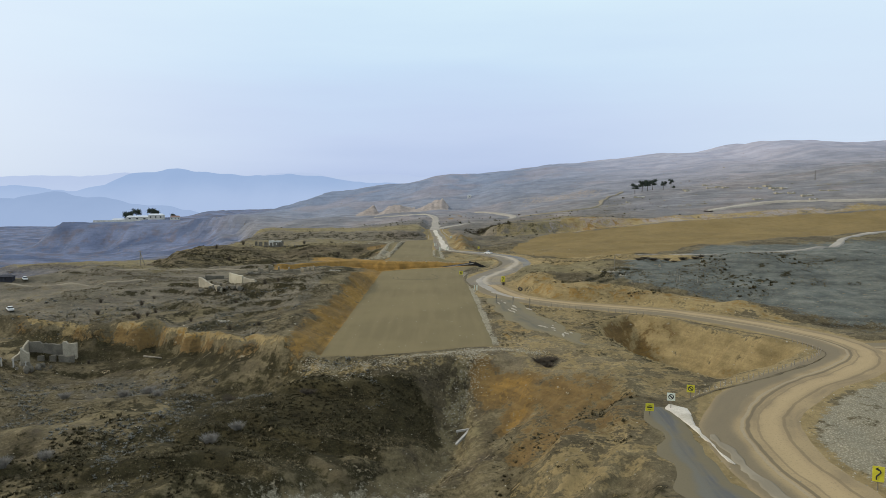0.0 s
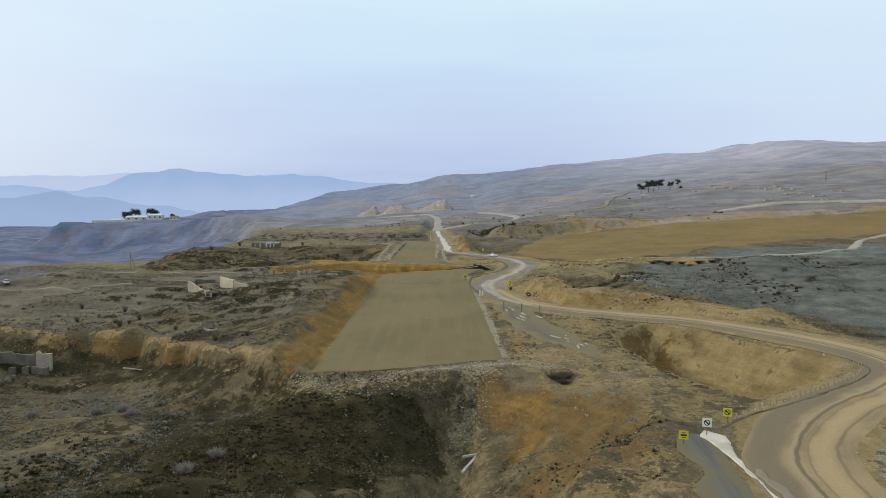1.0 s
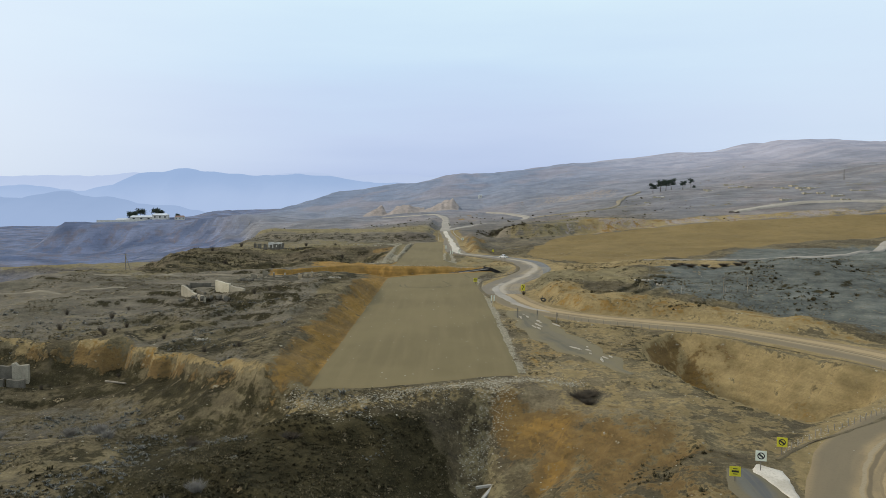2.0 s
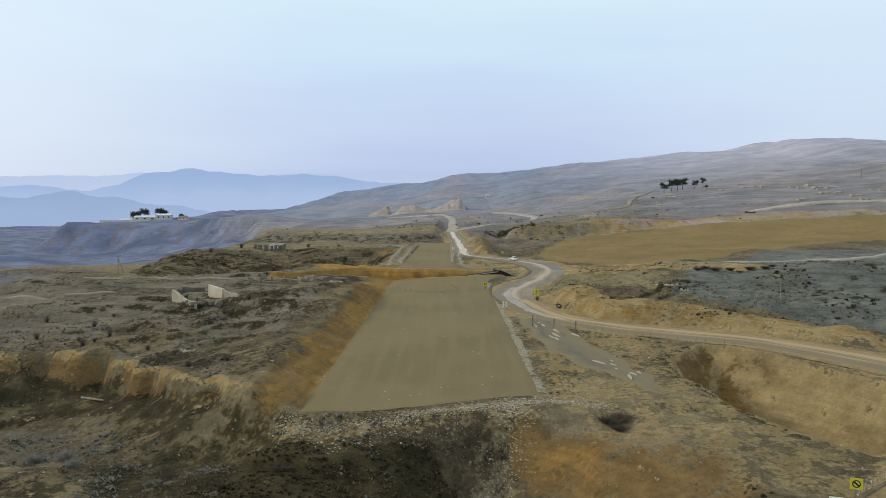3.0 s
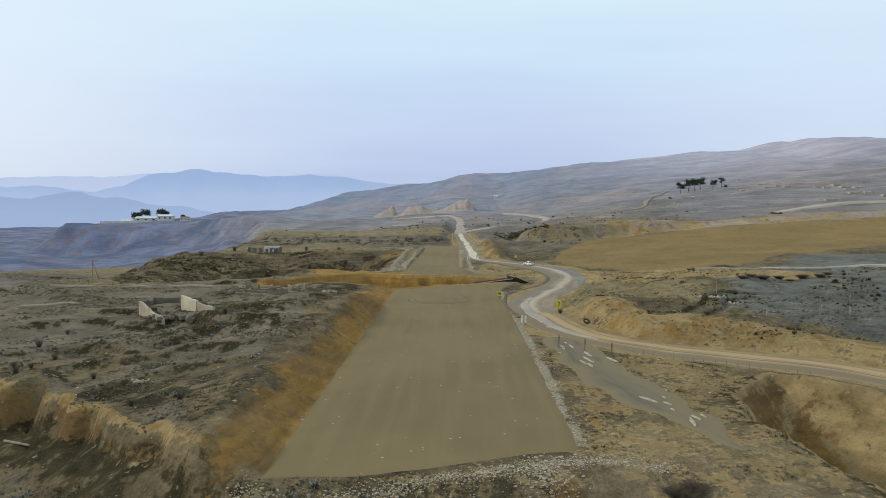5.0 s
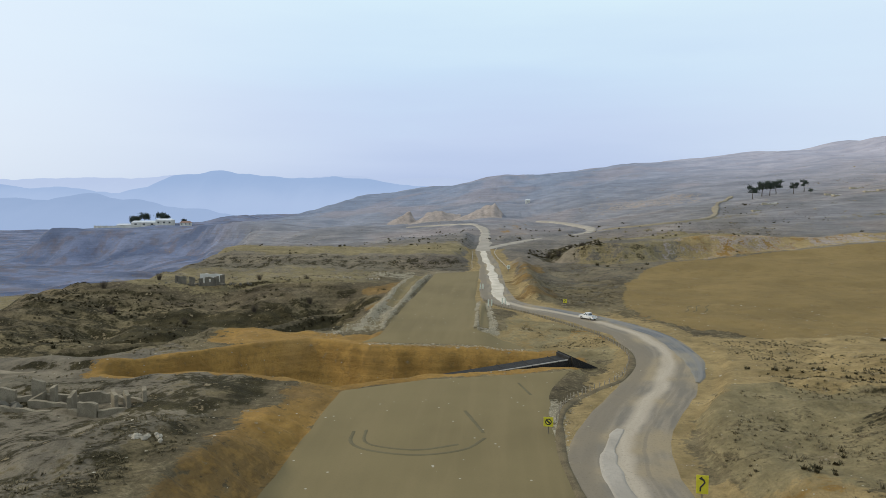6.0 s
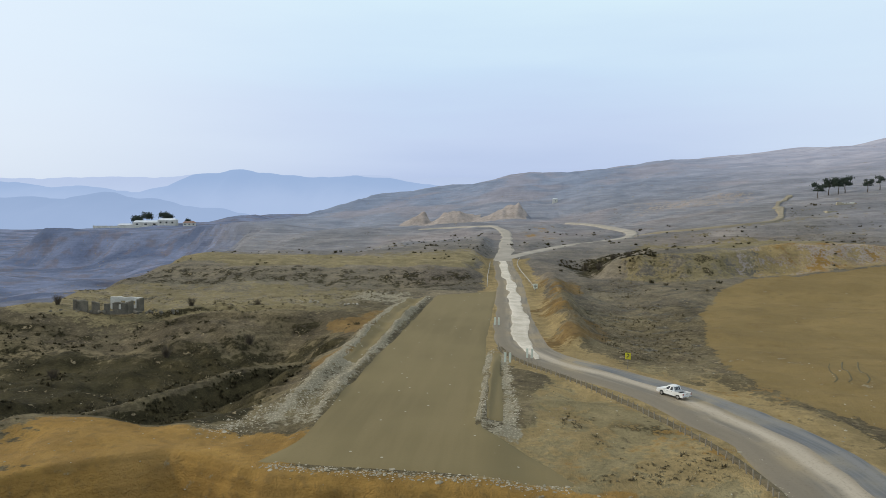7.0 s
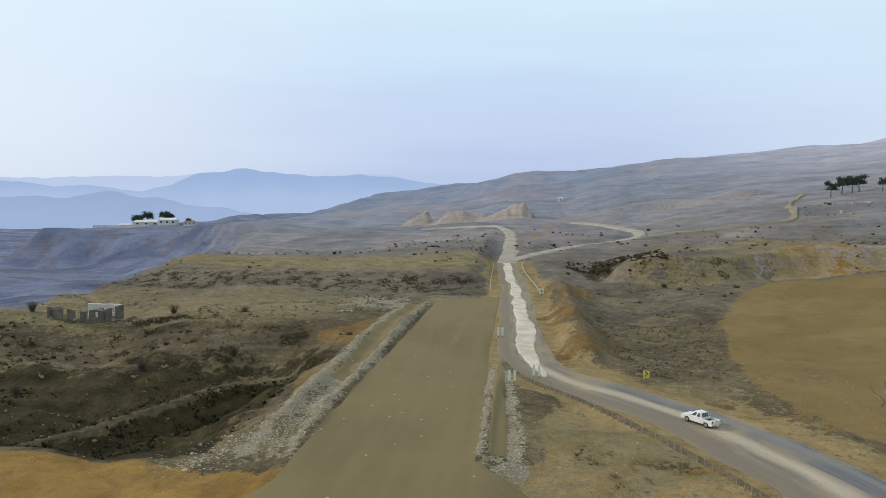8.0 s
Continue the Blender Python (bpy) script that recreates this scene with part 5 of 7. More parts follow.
# ---- the white pickup on the bypass road ----
def pickup(x, y, turn, size):
    car = thing("pickup_truck", x, y, turn, "white double-cab pickup truck driving on the dusty road", "pickup truck", z=height(x, y) + 0.06)
    car.scale = (K * size, K * size, K * size)
    arch = lambda cy: [(cy + 0.44 * math.cos(a), 0.40 + 0.44 * math.sin(a)) for a in (math.pi * i / 8 for i in range(9))]
    side = [(2.60, 0.38)] + [(2.64, 0.70), (2.52, 0.96), (1.40, 1.10), (-0.78, 1.08), (-0.80, 0.74), (-2.58, 0.74), (-2.60, 0.42)] + list(reversed(arch(-1.62))) + list(reversed(arch(1.58)))
    side = side[:8] + [(-2.06, 0.38)] + list(reversed(arch(-1.62)))[1:-1] + [(-1.18, 0.38), (1.14, 0.38)] + list(reversed(arch(1.58)))[1:-1] + [(2.02, 0.38)]
    bm = bmesh.new()
    rings = []
    for px, inset in ((-0.93, 0.03), (-0.90, 0.0), (0.90, 0.0), (0.93, 0.03)):
        rings.append([bm.verts.new((px, cy * (1 - inset * 0.25), cz - (inset if cz > 0.6 else 0))) for cy, cz in side])
    for a, b in zip(rings, rings[1:]):
        for i in range(len(side)):
            bm.faces.new((a[i], a[(i + 1) % len(side)], b[(i + 1) % len(side)], b[i]))
    bm.faces.new(rings[0])
    bm.faces.new(rings[-1])
    body = part("body", bm, M_WHITE, car)
    bm = bmesh.new()
    for cx in (-0.88, 0.88):
        put(bm, (cx, -1.68, 0.91), (0.08, 1.80, 0.36))
    put(bm, (0, -0.80, 0.91), (1.70, 0.06, 0.36))
    soften(bm, 0.025)
    part("bed_side", bm, M_WHITE, car)
    bm = bmesh.new()
    put(bm, (0, -2.59, 0.90), (1.78, 0.07, 0.40))
    soften(bm, 0.02)
    gate = part("tailgate", bm, M_WHITE, car)
    bm = bmesh.new()
    put(bm, (0, -2.635, 0.98), (0.30, 0.03, 0.07))
    part("handle", bm, M_BLACK, gate, "black tailgate handle")
    bm = bmesh.new()
    put(bm, (0, -1.68, 0.76), (1.66, 1.74, 0.03))
    for i in range(9):
        put(bm, (-0.72 + 0.18 * i, -1.68, 0.782), (0.07, 1.72, 0.02))
    part("bed_liner", bm, M_BLACK, car, "black ribbed load bed liner")
    bm = bmesh.new()
    low = [(-0.86, 1.44), (0.86, 1.44), (0.86, -0.80), (-0.86, -0.80)]
    high = [(-0.66, 0.50), (0.66, 0.50), (0.68, -0.58), (-0.68, -0.58)]
    layers = [[bm.verts.new((px, py, 1.06)) for px, py in low], [bm.verts.new((px, py, 1.72)) for px, py in high],
              [bm.verts.new((px * 0.9, py * 0.88 - 0.02, 1.79)) for px, py in high]]
    for a, b in zip(layers, layers[1:]):
        for i in range(4):
            bm.faces.new((a[i], a[(i + 1) % 4], b[(i + 1) % 4], b[i]))
    bm.faces.new(layers[-1])
    bmesh.ops.bevel(bm, geom=list(bm.edges), offset=0.05, segments=2, affect="EDGES", clamp_overlap=True)
    part("cab", bm, M_WHITE, car, smooth=True)

    def between(u, v, side_x):
        a = Vector((side_x * 0.86, 1.44 + (-0.80 - 1.44) * u, 1.06))
        b = Vector((side_x * 0.67, 0.50 + (-0.58 - 0.50) * u, 1.72))
        return a + (b - a) * v + Vector((side_x * 0.014, 0, 0.006))
    for side_x in (-1, 1):
        for u0, u1 in ((0.12, 0.52), (0.57, 0.90)):
            bm = bmesh.new()
            face(bm, between(u0 + 0.05, 0.14, side_x), between(u1, 0.14, side_x), between(u1, 0.86, side_x), between(u0 + 0.13, 0.86, side_x))
            part("side_window", bm, M_GLASS, car, "dark side window")
        bm = bmesh.new()
        put(bm, (side_x * 1.02, 1.02, 1.16), (0.20, 0.10, 0.16))
        soften(bm, 0.03)
        part("wing_mirror", bm, M_WHITE, car)
        for cy in (0.45, -0.45):
            bm = bmesh.new()
            put(bm, (side_x * 0.945, cy, 0.96), (0.03, 0.20, 0.035))
            part("door_handle", bm, M_CHROME, car, "chrome door handle")
        bm = bmesh.new()
        put(bm, (side_x * 0.95, -0.0, 0.36), (0.14, 2.2, 0.06))
        soften(bm, 0.02)
        part("side_step", bm, M_BLACK, car, "black side step")
        bm = bmesh.new()
        put(bm, (side_x * 0.84, -2.615, 0.92), (0.16, 0.06, 0.34))
        soften(bm, 0.015)
        part("tail_light", bm, M_RED, car, "red tail light")
        bm = bmesh.new()
        put(bm, (side_x * 0.72, 2.56, 0.84), (0.38, 0.16, 0.20))
        soften(bm, 0.03)
        part("headlight", bm, M_LAMP, car, "clear headlight")
        for cy in (1.58, -1.62):
            hub = new("wheel")
            hub.parent = car
            hub.location = (side_x * 0.82, cy, 0.38)
            bm = bmesh.new()
            rod(bm, (-0.12, 0, 0), (0.12, 0, 0), 0.375, sides=20)
            soften(bm, 0.03, 1)
            part("tyre", bm, M_RUBBER, hub, smooth=True)
            bm = bmesh.new()
            rod(bm, (side_x * 0.10, 0, 0), (side_x * 0.135, 0, 0), 0.235, 0.22, sides=16)
            for i in range(6):
                a = math.tau * i / 6
                put(bm, (side_x * 0.14, 0.11 * math.cos(a), 0.11 * math.sin(a)), (0.02, 0.20, 0.05), (math.degrees(a), 0, 0))
            part("rim", bm, M_RIM, hub, "silver alloy rim")
    bm = bmesh.new()
    face(bm, (-0.72, 1.32, 1.16), (0.72, 1.32, 1.16), (0.60, 0.60, 1.68), (-0.60, 0.60, 1.68))
    part("windscreen", bm, M_GLASS, car, "dark windscreen")
    bm = bmesh.new()
    face(bm, (-0.66, -0.805, 1.16), (0.66, -0.805, 1.16), (0.58, -0.625, 1.66), (-0.58, -0.625, 1.66))
    part("rear_window", bm, M_GLASS, car, "dark rear window")
    for i in range(4):
        bm = bmesh.new()
        rod(bm, (-0.5 + i * 0.333, -0.90, 1.08), (-0.46 + i * 0.307, -0.70, 1.66), 0.028, sides=6)
        part("guard_bar", bm, M_CHROME, car, "bright guard bar behind cab")
    for cy, name in ((2.62, "front_bumper"), (-2.66, "rear_bumper")):
        bm = bmesh.new()
        put(bm, (0, cy, 0.52), (1.80, 0.16, 0.22))
        soften(bm, 0.04)
        part(name, bm, M_CHROME if cy < 0 else M_WHITE, car)
    bm = bmesh.new()
    put(bm, (0, 2.63, 0.80), (0.90, 0.05, 0.22))
    part("grille", bm, M_BLACK, car, "black grille")
    bm = bmesh.new()
    put(bm, (0, -2.745, 0.54), (0.46, 0.01, 0.11))
    part("number_plate", bm, M_SIGN_WHITE, car, "plain pale plate")
    return car


pickup(17.3, 280.2, 36, 0.72)


# ---- road signs and markers ----
def sign(x, y, turn, board, colour, mark, label, tall=1.9, group="warning signs along the road"):
    """A plate on a post; board: its width and height; mark: ring, bar or bend."""
    s = thing("road_sign", x, y, turn, label, "road sign", group)
    w, h = board
    bm = bmesh.new()
    rod(bm, (0, 0.03, -0.3), (0, 0.03, tall + h * 0.4), 0.045, sides=8)
    part("post", bm, M_STEEL, s)
    bm = bmesh.new()
    put(bm, (0, -0.04, tall), (w, 0.035, h))
    soften(bm, 0.012, 1)
    plate = part("plate", bm, colour, s)
    front = -0.062
    bm = bmesh.new()
    if mark == "ring":
        for i in range(20):
            a0, a1 = math.tau * i / 20, math.tau * (i + 1) / 20
            r0, r1 = w * 0.24, w * 0.34
            face(bm, (r0 * math.cos(a0), front, tall + r0 * math.sin(a0)), (r1 * math.cos(a0), front, tall + r1 * math.sin(a0)),
                 (r1 * math.cos(a1), front, tall + r1 * math.sin(a1)), (r0 * math.cos(a1), front, tall + r0 * math.sin(a1)))
        put(bm, (0, front, tall), (w * 0.5, 0.01, w * 0.16), (0, 40, 0))
    elif mark == "bar":
        put(bm, (0, front, tall), (w * 0.62, 0.012, h * 0.20))
        put(bm, (0, front, tall + h * 0.26), (w * 0.40, 0.012, h * 0.08))
        put(bm, (0, front, tall - h * 0.26), (w * 0.40, 0.012, h * 0.08))
    else:
        line = [(-0.10, -0.36), (-0.10, -0.16), (0.02, -0.02), (0.12, 0.10), (0.08, 0.24), (-0.04, 0.32)]
        for (ax, az), (bx, bz) in zip(line, line[1:]):
            rod(bm, (ax * w * 1.6, front, tall + az * h), (bx * w * 1.6, front, tall + bz * h), 0.07 * w, sides=6)
        face(bm, (-0.30 * w, front, tall + 0.30 * h), (-0.02 * w, front, tall + 0.44 * h), (0.02 * w, front, tall + 0.20 * h))
    part("symbol", bm, M_SIGN_BLACK, plate, "black painted symbol")
    return s


sign(25.4, 89.6, -12, (1.0, 0.95), M_YELLOW, "bar", "yellow warning sign with black bars beside old asphalt", 1.0)
sign(28.7, 91.8, -14, (1.0, 1.0), M_SIGN_WHITE, "ring", "pale warning sign with black ring on post", 1.55)
sign(32.6, 96.0, -16, (1.0, 1.0), M_YELLOW, "ring", "yellow warning sign with black ring above pickets", 1.35)
sign(5.3, 217.0, -4, (1.0, 1.0), M_YELLOW, "ring", "yellow warning sign with black ring at roadbed edge", 1.3)
sign(16.6, 201.8, -10, (0.95, 1.55), M_YELLOW, "bend", "tall yellow sign with black curved arrow in the bend", 1.35)
sign(14.2, 293.2, -12, (0.72, 0.85), M_YELLOW, "bend", "yellow bend sign on earth verge", 1.7)
sign(41.3, 69.3, -25, (1.0, 1.5), M_YELLOW, "bend", "bright yellow bend sign beside gravel slope", 1.6)
sign(3.9, 369.0, -5, (1.0, 1.1), M_SIGN_WHITE, "bar", "small pale sign on upper road", 1.6)


def panels(x, y, turn, label):
    s = thing("hazard_marker", x, y, turn, label, "road marker", "white marker panels")
    for cx in (-0.32, 0.32):
        bm = bmesh.new()
        put(bm, (cx, 0, 1.05), (0.30, 0.05, 1.30))
        soften(bm, 0.015, 1)
        part("panel", bm, M_SIGN_WHITE, s)
        bm = bmesh.new()
        rod(bm, (cx, 0.04, -0.2), (cx, 0.04, 1.1), 0.035, sides=6)
        part("leg", bm, M_STEEL, s)
    return s


for mx, my, mt in ((8.3, 186.6, -6), (-3.6, 321, 2), (-1.3, 292.6, 0), (1.6, 296.2, -8)):
    panels(mx, my, mt, "pair of upright white marker panels beside the road")

pole = thing("fence_post", 12.2, 167.7, 0, "tall dark steel post at the old road", "post", "posts across the old road")
bm = bmesh.new()
rod(bm, (0, 0, -0.3), (0, 0, 2.1), 0.07, 0.06, 8)
part("shaft", bm, M_STEEL, pole)
bm = bmesh.new()
put(bm, (0.10, 0, 1.55), (0.14, 0.04, 0.85))
part("reflector", bm, M_PICKET, pole)
for px, py in ((15.8, 165.1), (19.3, 162.5)):
    copy_thing(pole, spot(px, py, 12))

mast = thing("utility_pole", 57.3, 178.8, 0, "thin pale utility pole on the dark slope", "pole", "thin poles on the slope")
bm = bmesh.new()
rod(bm, (0, 0, -0.4), (0.05, 0, 3.6), 0.07, 0.05, 8)
part("shaft", bm, M_PICKET, mast)
bm = bmesh.new()
put(bm, (0.05, 0, 3.3), (0.5, 0.06, 0.06))
part("crossarm", bm, M_PICKET, mast)
for px, py in ((62.8, 179.8), (270, 530), (46, 196)):
    copy_thing(mast, spot(px, py, 25))


def pickets(name, line, gap, label):
    """A row of short stakes, each its own part."""
    fence = thing(name, *line[0], 0, label, "fence")
    ox, oy, oz = line[0][0], line[0][1], height(*line[0])
    bm = bmesh.new()
    rod(bm, (0, 0, -0.25), (0.02, 0.01, 0.75), 0.07, 0.055, 6)
    shared = mesh_of("stake", bm, M_PICKET)
    p = np.array(line)
    s = np.concatenate([[0], np.cumsum(np.linalg.norm(np.diff(p, axis=0), axis=1))])
    at = np.arange(0, s[-1], gap)
    px, py = np.interp(at, s, p[:, 0]), np.interp(at, s, p[:, 1])
    pz = land(px, py)
    rnd = random.Random(5)
    for i in range(len(at)):
        stake = new("stake", shared)
        stake.parent = fence
        stake.matrix_basis = pose(px[i] - ox + rnd.uniform(-0.08, 0.08), py[i] - oy + rnd.uniform(-0.08, 0.08), pz[i] - oz, rnd.uniform(-9, 9), rnd.uniform(-9, 9), rnd.uniform(0, 90))
        stake.scale = (1, 1, rnd.uniform(0.8, 1.15))
    return fence


pickets("picket_row", glide([(-2.9, 303), (-1.8, 298.6), (1.1, 293.4), (5.4, 287), (8.9, 281.5), (12.1, 274.8), (15.7, 266.6), (18.5, 258.2), (19.4, 250), (16.6, 240), (11.8, 234.4), (8.3, 229), (6.4, 221)], 1.0), 1.0, "row of short weathered wooden stakes along the bypass road")
pickets("picket_row", glide([(33.5, 97), (38, 100.5), (44, 104), (52, 109.5), (58.5, 114.5), (61.5, 119.5), (60.5, 126.5)], 1.0), 1.2, "row of short wooden stakes above the pit")
pickets("picket_row", glide([(22, 166), (28, 161.5), (36, 156.4), (44, 152)], 1.0), 1.5, "short wooden stakes along the haul road")


def rail(line, label):
    g = thing("guard_rail", *line[0], 0, label, "guard rail", "low rails at the upper road")
    ox, oy, oz = line[0][0], line[0][1], height(*line[0])
    pts = [(px - ox, py - oy, height(px, py) - oz) for px, py in line]
    bm = bmesh.new()
    for a, b in zip(pts, pts[1:]):
        rod(bm, (a[0], a[1], a[2] + 0.55), (b[0], b[1], b[2] + 0.55), 0.085, sides=6)
    part("beam", bm, M_CONCRETE, g)
    for a in pts:
        bm = bmesh.new()
        rod(bm, (a[0], a[1], a[2] - 0.3), (a[0], a[1], a[2] + 0.6), 0.09, sides=6)
        part("post", bm, M_CONCRETE, g)


rail(glide([(-7.8, 378), (-8.3, 392), (-8.6, 408), (-8.9, 422)], 6.0), "long low pale rail beside the climbing road")
rail(glide([(0.2, 434), (-0.6, 420), (0.6, 402), (2.6, 385), (3.8, 372)], 6.0), "long low pale rail curving beside the road")


# ---- the culvert in the cross trench ----
def culvert():
    c = thing("culvert", 9.6, 248.2, math.degrees(math.atan2(-12.0, -31.0)) + 180, "black bitumen-coated box culvert lying in a clay trench", "culvert", z=1.05)
    c.matrix_basis = c.matrix_basis @ pose(0, 0, 0, 0, -5.2, 0)
    bm = bmesh.new()
    put(bm, (-9, 0, -2.2), (18, 3.6, 4.2))
    soften(bm, 0.10)
    part("barrel", bm, M_BITUMEN, c)
    for i in range(4):
        bm = bmesh.new()
        put(bm, (-1.6 - 4 * i, -0.02, -2.18), (0.16, 3.72, 4.3))
        soften(bm, 0.03, 1)
        part("joint", bm, M_BITUMEN, c)
    bm = bmesh.new()
    put(bm, (-8.7, -1.72, -0.06), (17.4, 0.18, 0.16))
    soften(bm, 0.03, 1)
    part("upstand", bm, M_CONCRETE, c, "pale concrete edge strip")
    bm = bmesh.new()
    put(bm, (0.2, 0, -2.0), (0.4, 4.2, 4.7))
    soften(bm, 0.05)
    part("headwall", bm, M_BITUMEN, c)
    for sy in (-1, 1):
        bm = bmesh.new()
        a = [(0.4, sy * 2.1, -3.0), (4.6, sy * 3.4, -3.0), (4.6, sy * 3.4, -1.9), (0.4, sy * 2.1, 0.45)]
        b = [(px, py + sy * 0.35, pz) for px, py, pz in a]
        va, vb = [bm.verts.new(p) for p in a], [bm.verts.new(p) for p in b]
        bm.faces.new(va), bm.faces.new(vb)
        for i in range(4):
            bm.faces.new((va[i], va[(i + 1) % 4], vb[(i + 1) % 4], vb[i]))
        part("wing_wall", bm, M_BITUMEN, c, "black sloping wing wall")
    return c


culvert()

# a discarded tyre in the bend
tyre = thing("discarded_tyre", 19.9, 188.2, 20, "worn black tyre leaning on the verge", "tyre", z=height(19.9, 188.2) + 0.12)
bm = bmesh.new()
for i in range(20):
    for j in range(8):
        quad = []
        for di, dj in ((0, 0), (1, 0), (1, 1), (0, 1)):
            a, b = math.tau * (i + di) / 20, math.tau * (j + dj) / 8
            r = 0.50 + 0.16 * math.cos(b)
            quad.append((r * math.cos(a), r * math.sin(a) * 0.75, 0.35 + r * math.sin(a) * 0.55 + 0.14 * math.sin(b)))
        face(bm, *quad)
bmesh.ops.remove_doubles(bm, verts=bm.verts, dist=0.001)
part("tread", bm, M_RUBBER, tyre, smooth=True)


# ---- ruins ----
def ragged_wall(house, a, b, tall, thick, material, seed, gaps=(), label="", name="wall"):
    """A broken wall from a to b, with an uneven top; gaps: stretches (from, to, sill, head) as shares of its length, in metres of height."""
    rnd = random.Random(seed)
    a, b = Vector((*a, 0)), Vector((*b, 0))
    length = (b - a).length
    way = (b - a) / length
    out = Vector((way.y, -way.x, 0)) * thick / 2
    n = max(4, int(length / 0.6))
    sag = [0.0]
    for i in range(n):
        sag.append(min(0.1, max(-0.45, sag[-1] * 0.85 + rnd.uniform(-0.13, 0.11) - (0.25 if rnd.random() < 0.1 else 0))))
    tops = [tall[0] + (tall[1] - tall[0]) * i / n + sag[i] for i in range(n + 1)]
    bm = bmesh.new()

    def block(u0, u1, z0, t0, t1):
        base_pts = [a + way * u0 - out, a + way * u1 - out, a + way * u1 + out, a + way * u0 + out]
        lows = [bm.verts.new((p.x, p.y, z0)) for p in base_pts]
        highs = [bm.verts.new((p.x, p.y, t)) for p, t in zip(base_pts, (t0, t1, t1 - 0.05, t0 - 0.04))]
        bm.faces.new(lows), bm.faces.new(highs)
        for i in range(4):
            bm.faces.new((lows[i], lows[(i + 1) % 4], highs[(i + 1) % 4], highs[i]))
    for i in range(n):
        u0, u1 = length * i / n, length * (i + 1) / n
        mid = (i + 0.5) / n
        hole = next((g for g in gaps if g[0] < mid < g[1]), None)
        if hole:
            if hole[2] > 0:
                block(u0, u1, -0.6, hole[2], hole[2])
            if hole[3] < min(tops[i], tops[i + 1]) - 0.1:
                block(u0, u1, hole[3], tops[i], tops[i + 1])
        else:
            block(u0, u1, -0.6, tops[i], tops[i + 1])
    bmesh.ops.remove_doubles(bm, verts=bm.verts, dist=0.02)
    return part(name, bm, material, house, label)


def rubble(house, x, y, wide, deep, count, seed, material=M_RUIN):
    rnd = random.Random(seed)
    for i in range(count):
        bm = bmesh.new()
        size = rnd.uniform(0.25, 0.7)
        bmesh.ops.create_icosphere(bm, subdivisions=1, radius=size, matrix=pose(x + rnd.gauss(0, wide), y + rnd.gauss(0, deep), size * 0.25, rnd.uniform(0, 90), rnd.uniform(0, 90), 0))
        for v in bm.verts:
            v.co += Vector((rnd.uniform(-1, 1), rnd.uniform(-1, 1), rnd.uniform(-1, 1))) * size * 0.22
        part("stone", bm, material, house)


ruin = thing("ruined_house", -76.5, 137.0, 4, "roofless plastered stone ruin below a clay bank", "ruin", "ruined houses")
ruin.scale = (0.9 * K, 0.9 * K, 1.3 * K)
ragged_wall(ruin, (-4.5, 5.5), (6.0, 5.0), (3.0, 3.0), 0.5, M_RUIN, 1, (), "grey rubble back wall")
ragged_wall(ruin, (3.2, 4.6), (6.2, 4.4), (3.0, 2.9), 0.55, M_PLASTER, 2, (), "cream plastered gable piece")
ragged_wall(ruin, (-4.5, 5.5), (-5.5, 0.5), (3.2, 1.2), 0.5, M_PLASTER, 3, (), "broken plastered side wall")
ragged_wall(ruin, (-4.2, 1.6), (-2.4, 1.4), (2.6, 1.9), 0.5, M_PLASTER, 4)
ragged_wall(ruin, (-1.5, 3.2), (6.2, 2.8), (1.1, 1.2), 0.5, M_RUIN, 5, ((0.2, 0.3, 0.2, 9), (0.5, 0.6, 0.2, 9)))
rubble(ruin, -2.5, -1.5, 2.6, 1.2, 22, 6)
for i, (px, py) in enumerate(((-6.0, -2.2), (-3.4, -2.6), (-0.8, -3.0), (-7.4, -1.6))):
    fp = thing("fence_post", -76.5 + 0.95 * px, 137.0 + 0.9 * py, 0, "short pale concrete post by the ruin", "post", "posts by the ruin")
    bm = bmesh.new()
    put(bm, (0, 0, 0.6), (0.22, 0.22, 1.9), (0, 3 * i - 4, 10 * i))
    soften(bm, 0.02, 1)
    part("shaft", bm, M_CONCRETE, fp)

ruin = thing("ruined_house", -56.5, 187.0, 0, "low ruined stone enclosure with pale standing walls", "ruin", "ruined houses")
ragged_wall(ruin, (-6.6, 1.5), (2.4, -9.5), (1.9, 0.7), 0.5, M_PLASTER, 11, (), "tan plastered front wall")
ragged_wall(ruin, (-6.6, 1.5), (-8.6, 12.0), (1.9, 1.2), 0.5, M_RUIN, 12)
ragged_wall(ruin, (-8.6, 12.0), (0.5, 14.0), (1.3, 1.0), 0.5, M_RUIN, 13, ((0.5, 0.7, 0.3, 9),))
ragged_wall(ruin, (0.8, 3.0), (5.6, -2.2), (2.9, 2.7), 0.5, M_CREAM, 14, (), "pale whitewashed standing wall")
ragged_wall(ruin, (6.0, -2.6), (9.8, -5.4), (2.3, 1.9), 0.5, M_PLASTER, 15, (), "cream standing wall")
ragged_wall(ruin, (0.8, 3.0), (3.4, 8.0), (2.4, 1.0), 0.5, M_RUIN, 16)
ragged_wall(ruin, (-2.6, 0.2), (0.4, -3.4), (1.0, 0.8), 0.5, M_RUIN, 17)
rubble(ruin, 3.5, -5.5, 3.2, 2.2, 34, 18)

